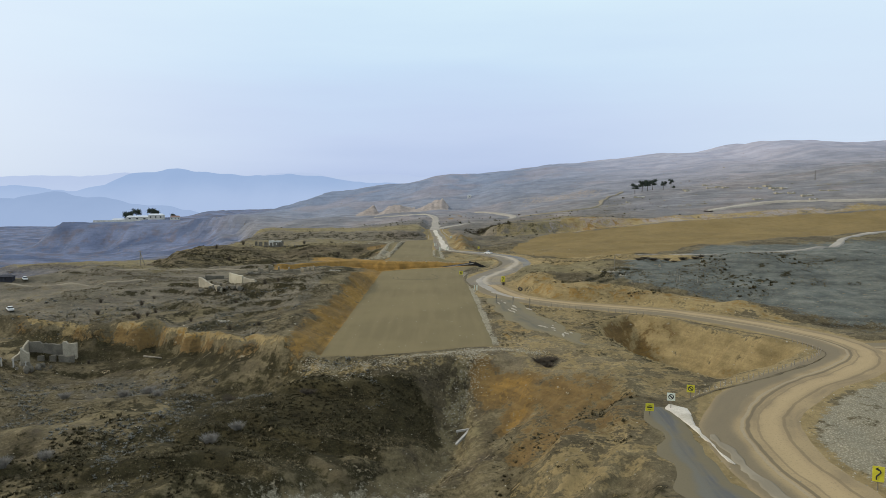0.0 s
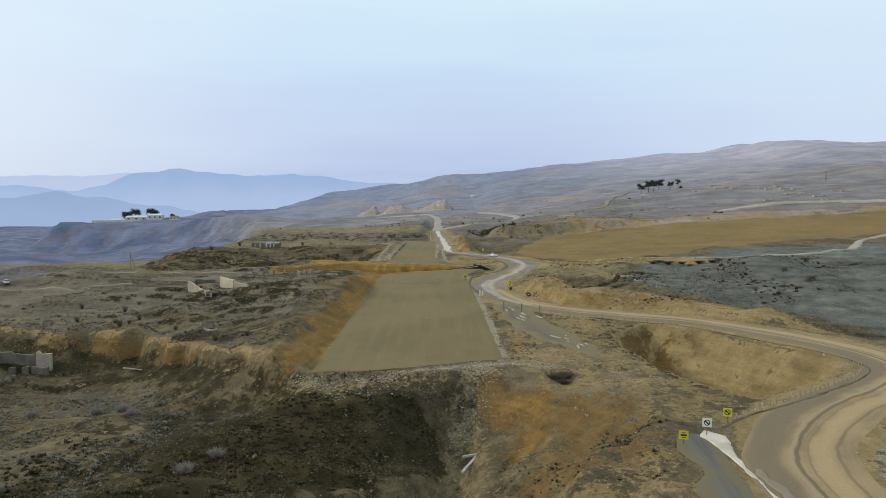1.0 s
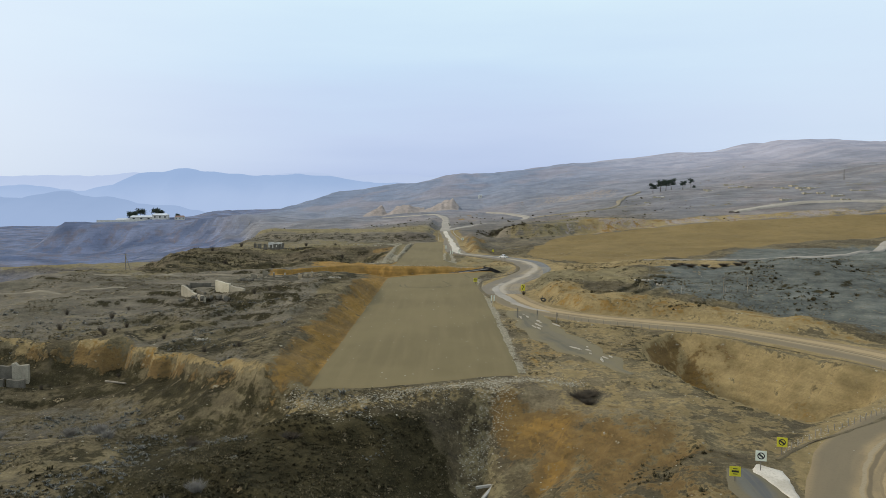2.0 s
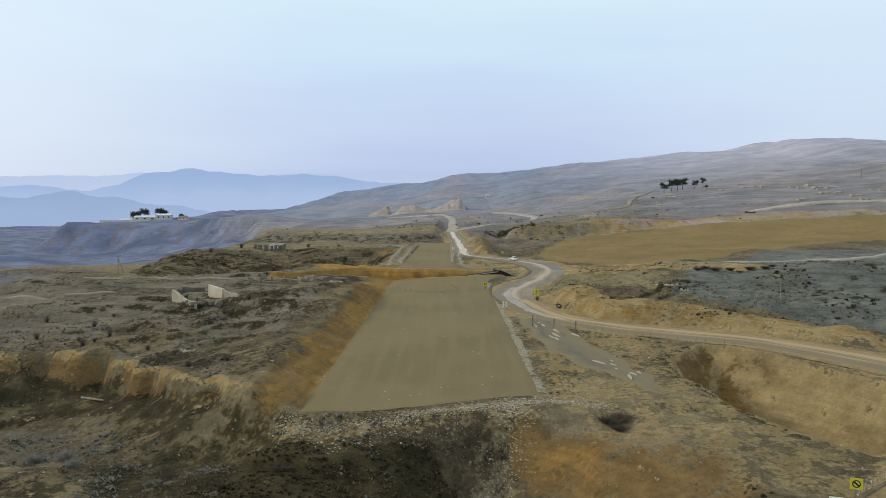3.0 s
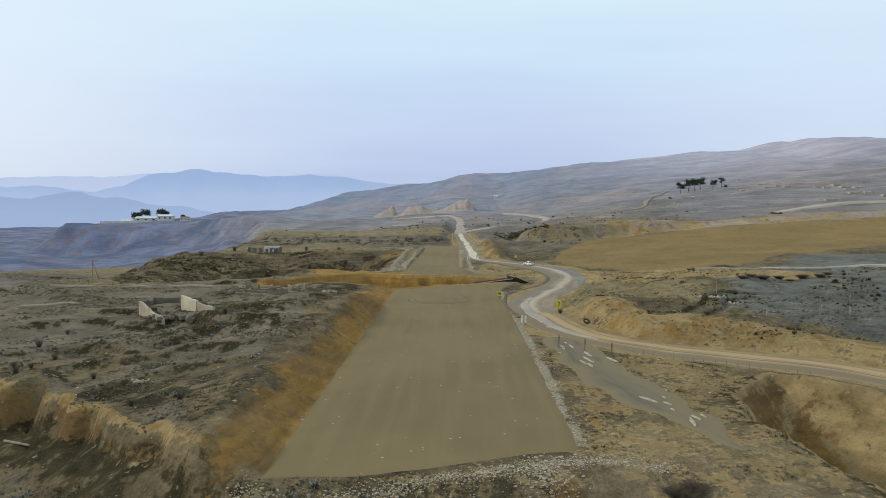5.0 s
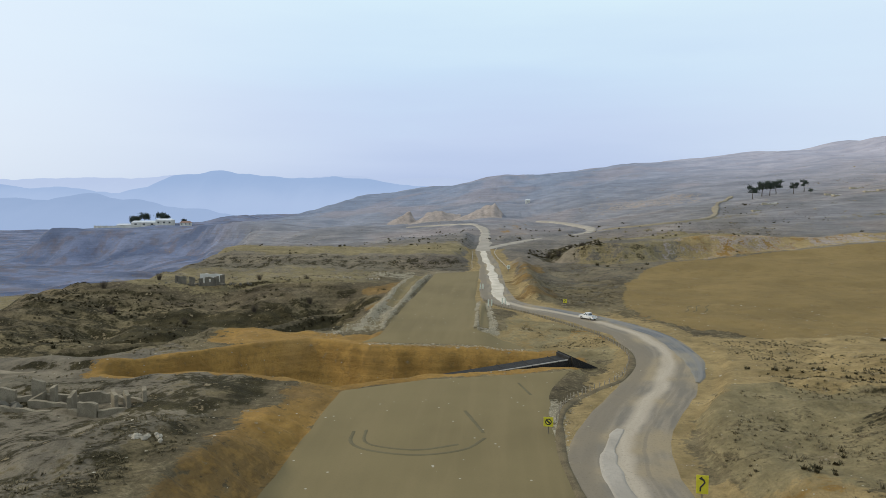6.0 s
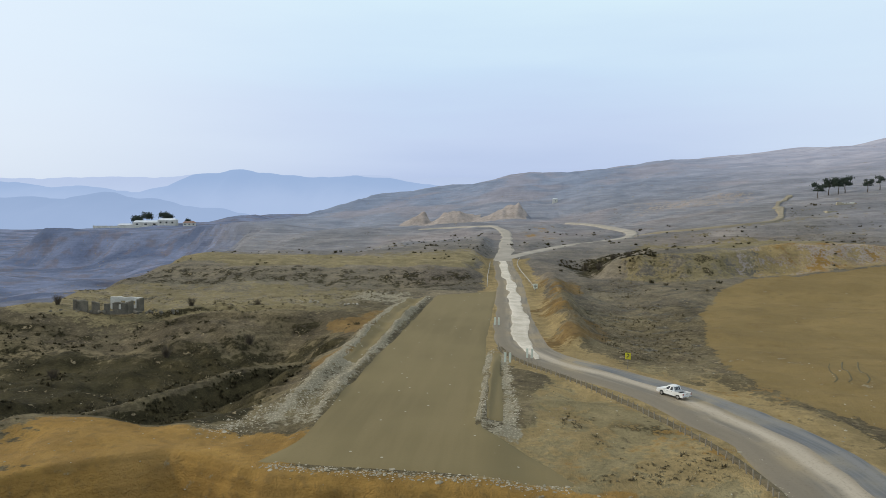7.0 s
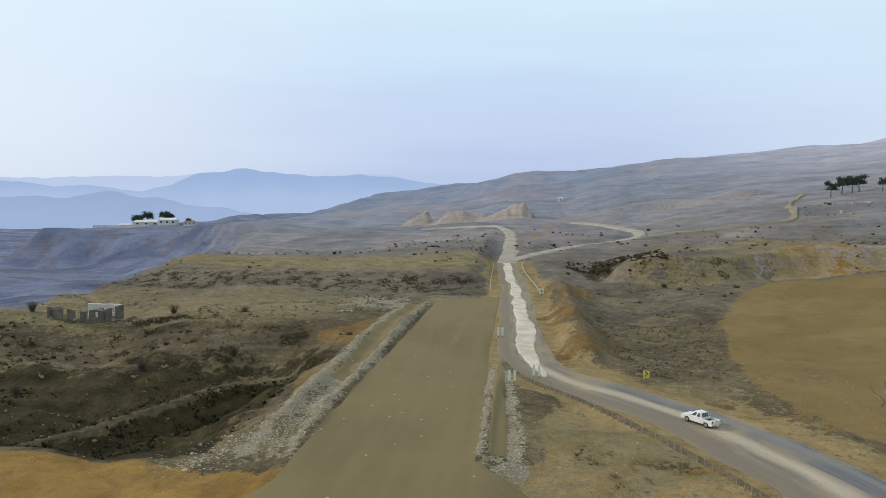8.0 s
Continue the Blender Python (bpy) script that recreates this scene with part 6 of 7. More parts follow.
ruin = thing("ruined_house", -46.5, 219.5, 0, "broken stone piers of a roofless ruin in dry grass", "ruin", "ruined houses")
for i, (ax, ay, bx, by, t0, t1) in enumerate(((-9.6, 0.5, -8.0, 0.8, 2.2, 2.0), (-6.6, 1.6, -5.2, 1.8, 3.2, 3.0), (-5.2, 1.8, -5.4, -0.8, 1.5, 1.2), (-3.4, 1.0, -3.0, -0.4, 2.6, 2.4), (-1.2, 2.0, 2.4, 2.2, 1.2, 1.5),
                                              (0.2, -1.2, 0.6, -3.0, 2.6, 2.2), (2.0, -3.6, 4.2, -3.8, 1.9, 1.8), (3.6, 0.4, 5.0, -1.4, 2.4, 2.2), (5.6, -0.6, 6.6, -1.8, 2.6, 2.4), (7.2, 0.4, 7.8, -0.6, 2.9, 2.8), (-8.0, -2.0, -1.5, -3.0, 0.6, 0.5))):
    ragged_wall(ruin, (ax, ay), (bx, by), (t0 * 0.85, t1 * 0.85), 0.42, M_RUIN_TAN, 30 + i)
for i, (ax, ay, bx, by, t0) in enumerate(((-9.6, 0.5, -6.6, 1.6, 0.8), (-5.2, 1.8, -1.2, 2.0, 0.9), (-5.4, -0.8, 0.2, -1.2, 0.8), (0.6, -3.0, 2.0, -3.6, 0.7), (2.4, 2.2, 7.2, 0.4, 1.0), (4.2, -3.8, 6.6, -1.8, 0.8))):
    ragged_wall(ruin, (ax, ay), (bx, by), (t0, t0 * 0.9), 0.42, M_RUIN_TAN, 60 + i)
rubble(ruin, -9.5, -1.0, 2.0, 0.8, 14, 45)

# heaps of broken stone in the grass
for hx, hy, wide, count, seed in ((-30.6, 202.3, 1.3, 26, 71), (-44.4, 147.4, 1.5, 18, 72), (-42.6, 343.7, 2.6, 16, 73), (44.5, 191, 2.2, 18, 74), (-34.5, 343.0, 2.4, 14, 75), (46.5, 187.5, 2.6, 12, 76)):
    heap = thing("stone_heap", hx, hy, 0, "low heap of broken pale stones in dry grass", "stone heap", "stone heaps")
    rubble(heap, 0, 0, wide * 1.3, wide * 0.6, count, seed, M_SLAB)
    heap.scale = (0.45 * K, 0.45 * K, 0.45 * K)

for hx, hy in ((58.6, 181.0), (62.5, 179.1), (47.7, 176.9)):
    mp = thing("marker_post", hx, hy, 0, "thin white wooden marker post on a dark slope", "post", "marker posts on the slope")
    bm = bmesh.new()
    rod(bm, (0, 0, -0.3), (0.06, 0, 1.5), 0.05, 0.04, 6)
    part("shaft", bm, M_SLAB, mp)

ruin = thing("ruined_house", -78.0, 330.0, 0, "dark burnt-out ruin with one white wall", "ruin", "ruined houses")
ruin.scale = (0.8 * K, 0.7 * K, 0.75 * K)
ragged_wall(ruin, (-8.5, -2.5), (-1.5, -3.6), (3.0, 2.4), 0.5, M_RUIN, 51, ((0.12, 0.3, 0.6, 2.3), (0.55, 0.72, 0, 9)))
ragged_wall(ruin, (-0.2, -3.6), (4.8, -2.4), (2.2, 2.6), 0.5, M_RUIN, 52, ((0.2, 0.36, 0.3, 9), (0.6, 0.75, 0.7, 2.0)))
ragged_wall(ruin, (-2.5, 4.0), (5.6, 4.6), (3.0, 3.1), 0.5, M_LIME, 53, ((0.3, 0.45, 0.9, 2.0), (0.7, 0.8, 0.9, 2.0)), "white plastered back wall")
ragged_wall(ruin, (4.8, -2.4), (5.6, 4.6), (2.4, 2.9), 0.5, M_RUIN, 54, ((0.4, 0.6, 0.5, 9),))
ragged_wall(ruin, (-8.5, -2.5), (-9.0, 3.4), (2.8, 2.2), 0.5, M_RUIN, 55)
ragged_wall(ruin, (-9.5, 0.4), (-8.6, 0.2), (2.4, 2.2), 0.5, M_RUIN, 56)
rubble(ruin, 9, -2, 4, 1.4, 16, 57)
rubble(ruin, -8, -4, 3, 1.4, 12, 58)


# ---- houses far off ----
def house(x, y, turn, size, roof_material, label, z=None, group="far white houses", windows=3, wall_material=M_LIME):
    w, d, h = size
    hs = thing("house", x, y, turn, label, "house", group, z)
    bm = bmesh.new()
    put(bm, (0, 0, h / 2 - 0.5), (w, d, h + 1))
    part("wall", bm, wall_material, hs)
    bm = bmesh.new()
    lows = [(-w / 2 - 0.4, -d / 2 - 0.4, h), (w / 2 + 0.4, -d / 2 - 0.4, h), (w / 2 + 0.4, d / 2 + 0.4, h), (-w / 2 - 0.4, d / 2 + 0.4, h)]
    tops = [(-w / 2 + d * 0.2, 0, h + d * 0.22), (w / 2 - d * 0.2, 0, h + d * 0.22)]
    vl, vt = [bm.verts.new(p) for p in lows], [bm.verts.new(p) for p in tops]
    bm.faces.new(vl)
    bm.faces.new((vl[0], vl[1], vt[1], vt[0]))
    bm.faces.new((vl[2], vl[3], vt[0], vt[1]))
    bm.faces.new((vl[1], vl[2], vt[1]))
    bm.faces.new((vl[3], vl[0], vt[0]))
    part("roof", bm, roof_material, hs)
    for i in range(windows):
        bm = bmesh.new()
        put(bm, (-w / 2 + w * (i + 0.5) / windows, -d / 2 - 0.03, h * 0.55), (w * 0.1, 0.12, h * 0.35))
        part("window", bm, M_GLASS, hs, "dark window")
    return hs


house(-386, 915, 12, (26, 9, 4), M_ROOF, "long white farm building on the far terrace")
house(-360, 909, 8, (18, 9, 5), M_ROOF, "white house with pale roof on the terrace")
house(-412, 925, 10, (20, 8, 3), M_ROOF, "low white building beside dark trees")
house(-335, 905, 20, (12, 8, 3), M_ROOF_RED, "small house with rusty roof on the terrace")
yard = thing("boundary_wall", -392, 896, 8, "long white boundary wall in front of farm buildings", "wall")
bm = bmesh.new()
put(bm, (0, 0, 0.6), (78, 0.4, 3.0))
for i in range(14):
    put(bm, (-38 + 6 * i, 0, 0.7), (0.7, 0.7, 3.3))
part("masonry", bm, M_LIME, yard)


def wall_remains(x, y, turn, w, d, tall, seed):
    """Low roofless whitewashed walls of one abandoned house."""
    ruin_of = thing("ruined_house", x, y, turn, "low roofless white walls of an abandoned hillside house", "ruin", "abandoned village houses")
    ragged_wall(ruin_of, (-w / 2, -d / 2), (w / 2, -d / 2), (tall, tall * 0.7), 0.4, M_PLASTER, seed, ((0.3, 0.45, 0.1, 9),) if seed % 2 else ())
    ragged_wall(ruin_of, (-w / 2, -d / 2), (-w / 2, d / 2), (tall, tall * 0.8), 0.4, M_PLASTER, seed + 1)
    ragged_wall(ruin_of, (w / 2, -d / 2), (w / 2, d / 2), (tall * 0.7, tall), 0.4, M_RUIN_TAN, seed + 2)
    ragged_wall(ruin_of, (-w / 2, d / 2), (w / 2, d / 2), (tall * 0.9, tall), 0.4, M_LIME, seed + 3, ((0.5, 0.62, 0.1, 9),))


rnd = random.Random(21)
for i, (hx, hy) in enumerate(((215, 594), (204, 554), (209, 553), (211, 546), (193, 581), (188, 557), (136, 534), (146, 542), (228, 536), (226, 523), (238, 536), (235, 517), (232, 506), (241, 513), (225, 489), (230, 482), (206, 477), (234, 469), (231, 455), (251, 480), (256, 477))):
    wall_remains(hx, hy, rnd.uniform(-15, 15), rnd.uniform(3.5, 8.5), rnd.uniform(2.5, 4.5), rnd.uniform(0.45, 0.95), 700 + 5 * i)
mast = thing("mast", 272, 534, 0, "thin dark lattice mast above the village", "mast")
for side in (-0.35, 0.35):
    bm = bmesh.new()
    rod(bm, (side, 0, -0.5), (side * 0.3, 0, 7.0), 0.12, 0.08, 6)
    part("leg", bm, M_STEEL, mast)
bm = bmesh.new()
for i in range(6):
    rod(bm, (-0.33 + 0.03 * i, 0, i), (0.33 - 0.03 * i, 0, i + 0.8), 0.05, 0.05, 5)
part("brace", bm, M_STEEL, mast)
shed = house(-123, 205, 10, (3.4, 2.4, 1.3), M_DARKROOF, "dark shed at the plateau edge", group="sheds", windows=1, wall_material=M_DARKROOF)
house(27.7, 779, 0, (4, 3, 3), M_ROOF, "tiny white hut high on the hillside", group="sheds", windows=1)


def small_car(x, y, turn, label):
    c = thing("car", x, y, turn, label, "car", "cars parked far off")
    c.scale = (0.72 * K, 0.72 * K, 0.72 * K)
    bm = bmesh.new()
    put(bm, (0, 0, 0.62), (1.7, 4.2, 0.6))
    soften(bm, 0.15)
    part("body", bm, M_WHITE, c)
    bm = bmesh.new()
    verts = put(bm, (0, -0.2, 1.15), (1.5, 2.2, 0.5))
    for v in verts:
        if v.co.z > 1.2:
            v.co.x *= 0.8
            v.co.y = -0.2 + (v.co.y + 0.2) * 0.7
    part("cabin", bm, M_GLASS, c, "dark glazed cabin")
    bm = bmesh.new()
    put(bm, (0, -0.2, 1.42), (1.2, 1.5, 0.06))
    part("roof", bm, M_WHITE, c)
    for cx in (-0.78, 0.78):
        for cy in (-1.3, 1.3):
            bm = bmesh.new()
            rod(bm, (cx - 0.1, cy, 0.32), (cx + 0.1, cy, 0.32), 0.32, sides=14)
            part("wheel", bm, M_RUBBER, c)


small_car(-95.6, 160.6, 38, "small white car parked in dry grass")
small_car(-118.5, 206, 36, "small white car beside a dark shed")


# ---- trees and shrubs ----
def tree(x, y, tall, crown, seed, label, group, high=0.45, z=None):
    rnd = random.Random(seed)
    t = thing("tree", x, y, rnd.uniform(0, 360), label, "tree", group, z)
    bm = bmesh.new()
    lean = Vector((rnd.uniform(-0.05, 0.05) * tall, rnd.uniform(-0.05, 0.05) * tall, tall * 0.8))
    last = Vector((0, 0, -0.4))
    limbs = []
    for i in range(1, 6):
        nxt = lean * i / 5 + Vector((rnd.uniform(-0.15, 0.15), rnd.uniform(-0.15, 0.15), 0))
        rod(bm, last, nxt, tall * 0.035 * (1.15 - i / 6), tall * 0.035 * (1.0 - i / 6), 7)
        if i > 2:
            for _ in range(3):
                a = rnd.uniform(0, math.tau)
                end = nxt + Vector((math.cos(a), math.sin(a), rnd.uniform(0.25, 0.6))) * crown * rnd.uniform(0.35, 0.62)
                rod(bm, nxt, end, tall * 0.012, tall * 0.004, 5)
                limbs.append(end)
        last = nxt
    limbs.append(last)
    part("trunk", bm, M_BARK, t)
    bm = bmesh.new()
    for end in limbs:
        for _ in range(110):
            d = Vector((rnd.gauss(0, 1), rnd.gauss(0, 1), rnd.gauss(0, 0.75))) * crown * 0.19
            p = end + d
            if p.z < tall * high:
                p.z = tall * high + rnd.uniform(0, 0.12) * tall
            s = rnd.uniform(0.16, 0.42) * crown * 0.24
            m = pose(*p, rnd.uniform(0, 180), rnd.uniform(0, 180), rnd.uniform(0, 180))
            pts = [m @ Vector((s * math.cos(math.tau * k / 5), s * math.sin(math.tau * k / 5) * 0.7, s * 0.25 * (k % 2))) for k in range(5)]
            face(bm, *pts)
    part("crown", bm, M_NEEDLES, t)
    return t


for i, (tx, ty, th, tc) in enumerate(((161, 612, 8, 3.8), (168, 616, 9, 5), (171, 611, 8.6, 4.4), (177, 617, 8.4, 4.2), (181, 600, 7, 2.8), (188, 602, 7.4, 2.6), (185, 585, 3.6, 1.6))):
    tree(tx, ty, th, tc, 100 + i, "dark umbrella-shaped pine on the hillside", "pines near the village", 0.5)
for i, (tx, ty, th, tc) in enumerate(((-402, 925, 11, 7), (-394, 930, 12, 7.5), (-408, 934, 9, 6.5), (-372, 926, 13, 7), (-369, 930, 12, 6.5), (-340, 915, 6, 5))):
    tree(tx, ty, th, tc, 120 + i, "dense dark green tree behind white buildings", "trees at the farm", 0.15)


def bush_mesh(seed, spread, tall, twigs, material):
    rnd = random.Random(seed)
    bm = bmesh.new()
    for _ in range(twigs):
        a, out = rnd.uniform(0, math.tau), rnd.uniform(0.15, 1.0)
        last = Vector((rnd.gauss(0, spread * 0.12), rnd.gauss(0, spread * 0.12), -0.1))
        r = 0.022
        for i in range(3):
            nxt = last + Vector((math.cos(a) * out * spread / 3, math.sin(a) * out * spread / 3, tall / 3 * rnd.uniform(0.6, 1.1)))
            a += rnd.uniform(-0.5, 0.5)
            rod(bm, last, nxt, r, r * 0.65, 3)
            if i:
                b = a + rnd.uniform(-1.2, 1.2)
                rod(bm, last, last + Vector((math.cos(b), math.sin(b), 0.6)) * spread * 0.28, r * 0.6, r * 0.3, 3)
            last, r = nxt, r * 0.65
    return mesh_of("canopy", bm, material)


def bush(x, y, mesh, size, label):
    b = thing("shrub", x, y, (x * 37 + y * 11) % 360, label, "shrub", "bare shrubs")
    tw = new("canopy", mesh)
    tw.parent = b
    tw.scale = (size, size, size)
    return b


dark_bush = [bush_mesh(s, 0.9, 1.5, 90, M_TWIG) for s in (1, 2)]
grey_bush = bush_mesh(3, 0.95, 1.0, 170, M_TWIG_GREY)
for bx, by, size in ((-63.1, 150.8, 1.3), (-63.8, 161.4, 1.2), (-68.1, 139.4, 0.9), (-62, 152.5, 1.0), (-65.4, 154, 0.9), (-39, 133.2, 1.1), (-33.8, 133.8, 1.2), (-68.2, 164.8, 1.4), (-52, 150, 1.1), (-57, 143, 0.9),
                     (-75, 158, 1.3), (-80, 170, 1.2), (-47, 165, 1.0), (-41, 181, 1.2), (-43.5, 178, 1.3), (-70, 176, 1.0), (-33, 111, 1.6), (-70, 300, 2.0), (-58, 312, 2.2), (-46, 318, 2.0),
                     (-90, 305, 2.4), (-100, 320, 2.2), (-64, 334, 2.0), (-52, 338, 1.8), (-92, 334, 2.2), (23, 410, 2.6), (28, 418, 2.4), (20, 420, 2.2), (31, 408, 2.2), (-130, 250, 2.4), (-112, 262, 2.2), (16.5, 199, 1.2)):
    bush(bx, by, dark_bush[int(bx * 7) % 2], size * 0.66, "bare dark twiggy shrub in dry grass")
for bx, by, size in ((-29.4, 91.8, 1.5), (-27.0, 95.4, 1.3), (-55, 82, 1.6), (-47, 86, 1.3), (-51, 84, 1.4), (-58, 78, 1.5), (-52, 118, 1.4), (-60, 115, 1.3), (-47, 116, 1.5), (-44, 112, 1.2)):
    bush(bx, by, grey_bush, size, "pale grey thorny shrub in dry grass")
low_bush = bush_mesh(4, 1.5, 0.75, 280, M_TWIG)
for bx, by, size in ((15.7, 115.6, 1.3), (17.2, 116.8, 1.2), (16.4, 113.9, 1.0), (-32, 109, 0.9), (-20, 108, 1.1)):
    bush(bx, by, low_bush, size, "low dense dark shrub on a clay slope")

for bx, by, size in ((56.6, 210.6, 1.1), (58.4, 211.4, 0.9), (60.5, 210.2, 1.2), (65.6, 214.2, 1.1), (67.6, 213.2, 0.8), (70.2, 213.4, 1.2), (73.2, 211.8, 1.1), (75.4, 213.0, 0.9)):
    bush(bx, by, low_bush, size, "low dense dark shrub on a grey slope")

# a braced wooden pole above the valley
pole = thing("pole", -104.2, 249.8, 20, "weathered wooden pole braced by a second leg", "pole")
bm = bmesh.new()
rod(bm, (0, 0, -0.4), (0.1, 0, 5.2), 0.16, 0.11, 8)
part("shaft", bm, M_PICKET, pole)
bm = bmesh.new()
rod(bm, (1.6, 0, -0.4), (0.16, 0, 4.3), 0.13, 0.10, 8)
part("brace", bm, M_PICKET, pole)
bm = bmesh.new()
put(bm, (0.1, 0, 4.9), (1.5, 0.12, 0.14))
soften(bm, 0.02, 1)
part("crossarm", bm, M_PICKET, pole)

# a broken concrete beam in the gully, planks by the clay bank
beam = thing("broken_beam", 2.9, 103.6, -30, "broken pale concrete beam lying in the gully", "debris")
bm = bmesh.new()
put(bm, (0, 0, 0.3), (0.35, 4.2, 0.30), (14, 6, 0))
put(bm, (-1.0, 1.9, 0.55), (2.2, 0.32, 0.30), (0, -12, 20))
soften(bm, 0.03, 1)
part("piece", bm, M_CONCRETE, beam)
logs = thing("timber_log", -55.5, 138.5, -25, "old weathered log below the clay bank", "log")
bm = bmesh.new()
rod(bm, (-2.2, 0, 0.15), (2.2, 0.2, 0.22), 0.18, 0.14, 8)
part("stem", bm, M_PICKET, logs)

# pale broken slabs along the old road
rnd = random.Random(31)
slabs = []
for cx, cy, count in ((13.4, 167, 5), (15.4, 161, 7), (22.3, 135.5, 5), (20.8, 140.5, 3), (11.6, 184, 3)):
    for _ in range(count):
        sl = rnd.uniform(0.8, 3.8)
        slabs.append((cx + rnd.gauss(0, 1.1), cy + rnd.gauss(0, 1.8), rnd.gauss(16, 9), sl, rnd.uniform(0.10, 0.17) * sl ** 0.75 + 0.12))
for sx, sy, st, sl, sw in slabs:
    slab = thing("broken_slab", sx, sy, st, "thin pale broken slab lying on the old road", "slab", "broken slabs", z=height(sx, sy) + 0.05)
    ring = [(sw / 2 * math.cos(a) * rnd.uniform(0.7, 1.15), sl / 2 * math.sin(a) * rnd.uniform(0.75, 1.1)) for a in (math.tau * i / 9 for i in range(9))]
    bm = bmesh.new()
    lows, highs = [bm.verts.new((px, py, -0.05)) for px, py in ring], [bm.verts.new((px * 0.96, py * 0.96, 0.09 + 0.03 * rnd.random())) for px, py in ring]
    bm.faces.new(lows), bm.faces.new(highs)
    for i in range(9):
        bm.faces.new((lows[i], lows[(i + 1) % 9], highs[(i + 1) % 9], highs[i]))
    part("piece", bm, M_SLAB, slab)

# faint paths through the grass west of the roadbed
for i, (line, wide) in enumerate((([(-118, 196), (-101, 196), (-91, 197), (-82, 202)], 1.5), ([(-104, 229), (-97, 231), (-88, 233), (-76, 236.5), (-62, 235)], 1.1))):
    tagged(ribbon("track", glide(line, 1.5), wide, M_TRACK, 0.12, ragged=0.6, run=4.0, seed=110 + i), "faint pale path through dry grass", "track")

# plough marks in the tilled field
for i, dx in enumerate((0.0, 1.6, 3.6)):
    tagged(ribbon("plough_mark", glide([(41.4 + dx, 299), (39.3 + dx, 294), (38.4 + dx, 290), (37.6 + dx, 287.5), (36.6 + dx, 286)], 0.7), 0.25, M_RUT, 0.06, "structure", 4, 0.05, 96 + i), "curved pale plough mark in the field", "plough mark")
# curved wheel marks where machines turn on the roadbed
for i, line in enumerate(([(-14.8, 216), (-14.4, 212.6), (-12.2, 210.6), (-7.5, 209.8), (-3.2, 211.6), (-1.2, 215)], [(-13.6, 216.5), (-13.2, 213.2), (-11.4, 211.7), (-7.5, 211.2), (-3.8, 213)], [(-3.6, 224), (-2.4, 220), (-1.4, 216.6)], [(2.8, 236), (4.2, 231)])):
    curve = glide(line, 0.7)
    tagged(ribbon("wheel_mark", curve, 0.85, M_RUT, 0.10, "structure", 4, 0.08, 90 + i), "curved dark wheel mark on the roadbed", "wheel mark")

# ---- scattered stones and tufts, too many to count ----
def scattered(name, px, py, size, template, material, label, sink=0.15, squash=(0.6, 1.0)):
    """Copies of small template shapes set on the ground and joined."""
    rng = np.random.default_rng(len(px))
    pz = land(px, py)
    verts, faces, base_index = [], [], 0
    pick = rng.integers(0, len(template), len(px))
    for k, (tv, tf) in enumerate(template):
        idx = np.nonzero(pick == k)[0]
        if not len(idx):
            continue
        a = rng.uniform(0, math.tau, len(idx))
        s = size[idx]
        flat = s * rng.uniform(*squash, len(idx))
        x = px[idx, None] + s[:, None] * (tv[None, :, 0] * np.cos(a)[:, None] - tv[None, :, 1] * np.sin(a)[:, None])
        y = py[idx, None] + s[:, None] * (tv[None, :, 0] * np.sin(a)[:, None] + tv[None, :, 1] * np.cos(a)[:, None])
        z = pz[idx, None] + flat[:, None] * tv[None, :, 2] - sink * s[:, None]
        verts.append(np.stack([x, y, z], 2).reshape(-1, 3))
        faces.append((tf[None] + (np.arange(len(idx)) * len(tv))[:, None, None] + base_index).reshape(-1, 3))
        base_index += len(idx) * len(tv)
    ob = sheet(name, np.concatenate(verts), np.concatenate(faces), material, "stuff", False)
    return tagged(ob, label, name.replace("_", " "))


def stone_shapes(count, seed):
    out = []
    for i in range(count):
        bm = bmesh.new()
        rnd = random.Random(seed + i)
        bmesh.ops.create_icosphere(bm, subdivisions=1, radius=1.0)
        for v in bm.verts:
            v.co *= rnd.uniform(0.65, 1.15)
            v.co.z *= 0.75
        bmesh.ops.triangulate(bm, faces=bm.faces)
        bm.verts.index_update()
        out.append((np.array([v.co[:] for v in bm.verts]), np.array([[v.index for v in f.verts] for f in bm.faces])))
        bm.free()
    return out


def tuft_shapes(count, seed, blades=9, spread=0.75, wide=0.16):
    out = []
    for i in range(count):
        rnd = random.Random(seed + i)
        v, f = [], []
        for b in range(blades):
            a, lean = rnd.uniform(0, math.tau), rnd.uniform(0.1, spread)
            cx, cy = rnd.gauss(0, 0.22), rnd.gauss(0, 0.22)
            sx, sy = -math.sin(a) * wide, math.cos(a) * wide
            n = len(v)
            v += [(cx - sx, cy - sy, 0), (cx + sx, cy + sy, 0), (cx + math.cos(a) * lean, cy + math.sin(a) * lean, rnd.uniform(0.55, 1.0))]
            f.append((n, n + 1, n + 2))
        out.append((np.array(v), np.array(f)))
    return out


rng = np.random.default_rng(4)
STONES, TUFTS, CLUMPS = stone_shapes(6, 200), tuft_shapes(8, 300), tuft_shapes(8, 400, 14, 1.0, 0.26)


def around(line, count, spread, start=0.0):
    p = np.array(glide(line, 1.0))
    s = np.concatenate([[0], np.cumsum(np.linalg.norm(np.diff(p, axis=0), axis=1))])
    at = rng.uniform(0, s[-1], count)
    return np.interp(at, s, p[:, 0]) + rng.normal(0, spread, count), np.interp(at, s, p[:, 1]) + rng.normal(0, spread, count)


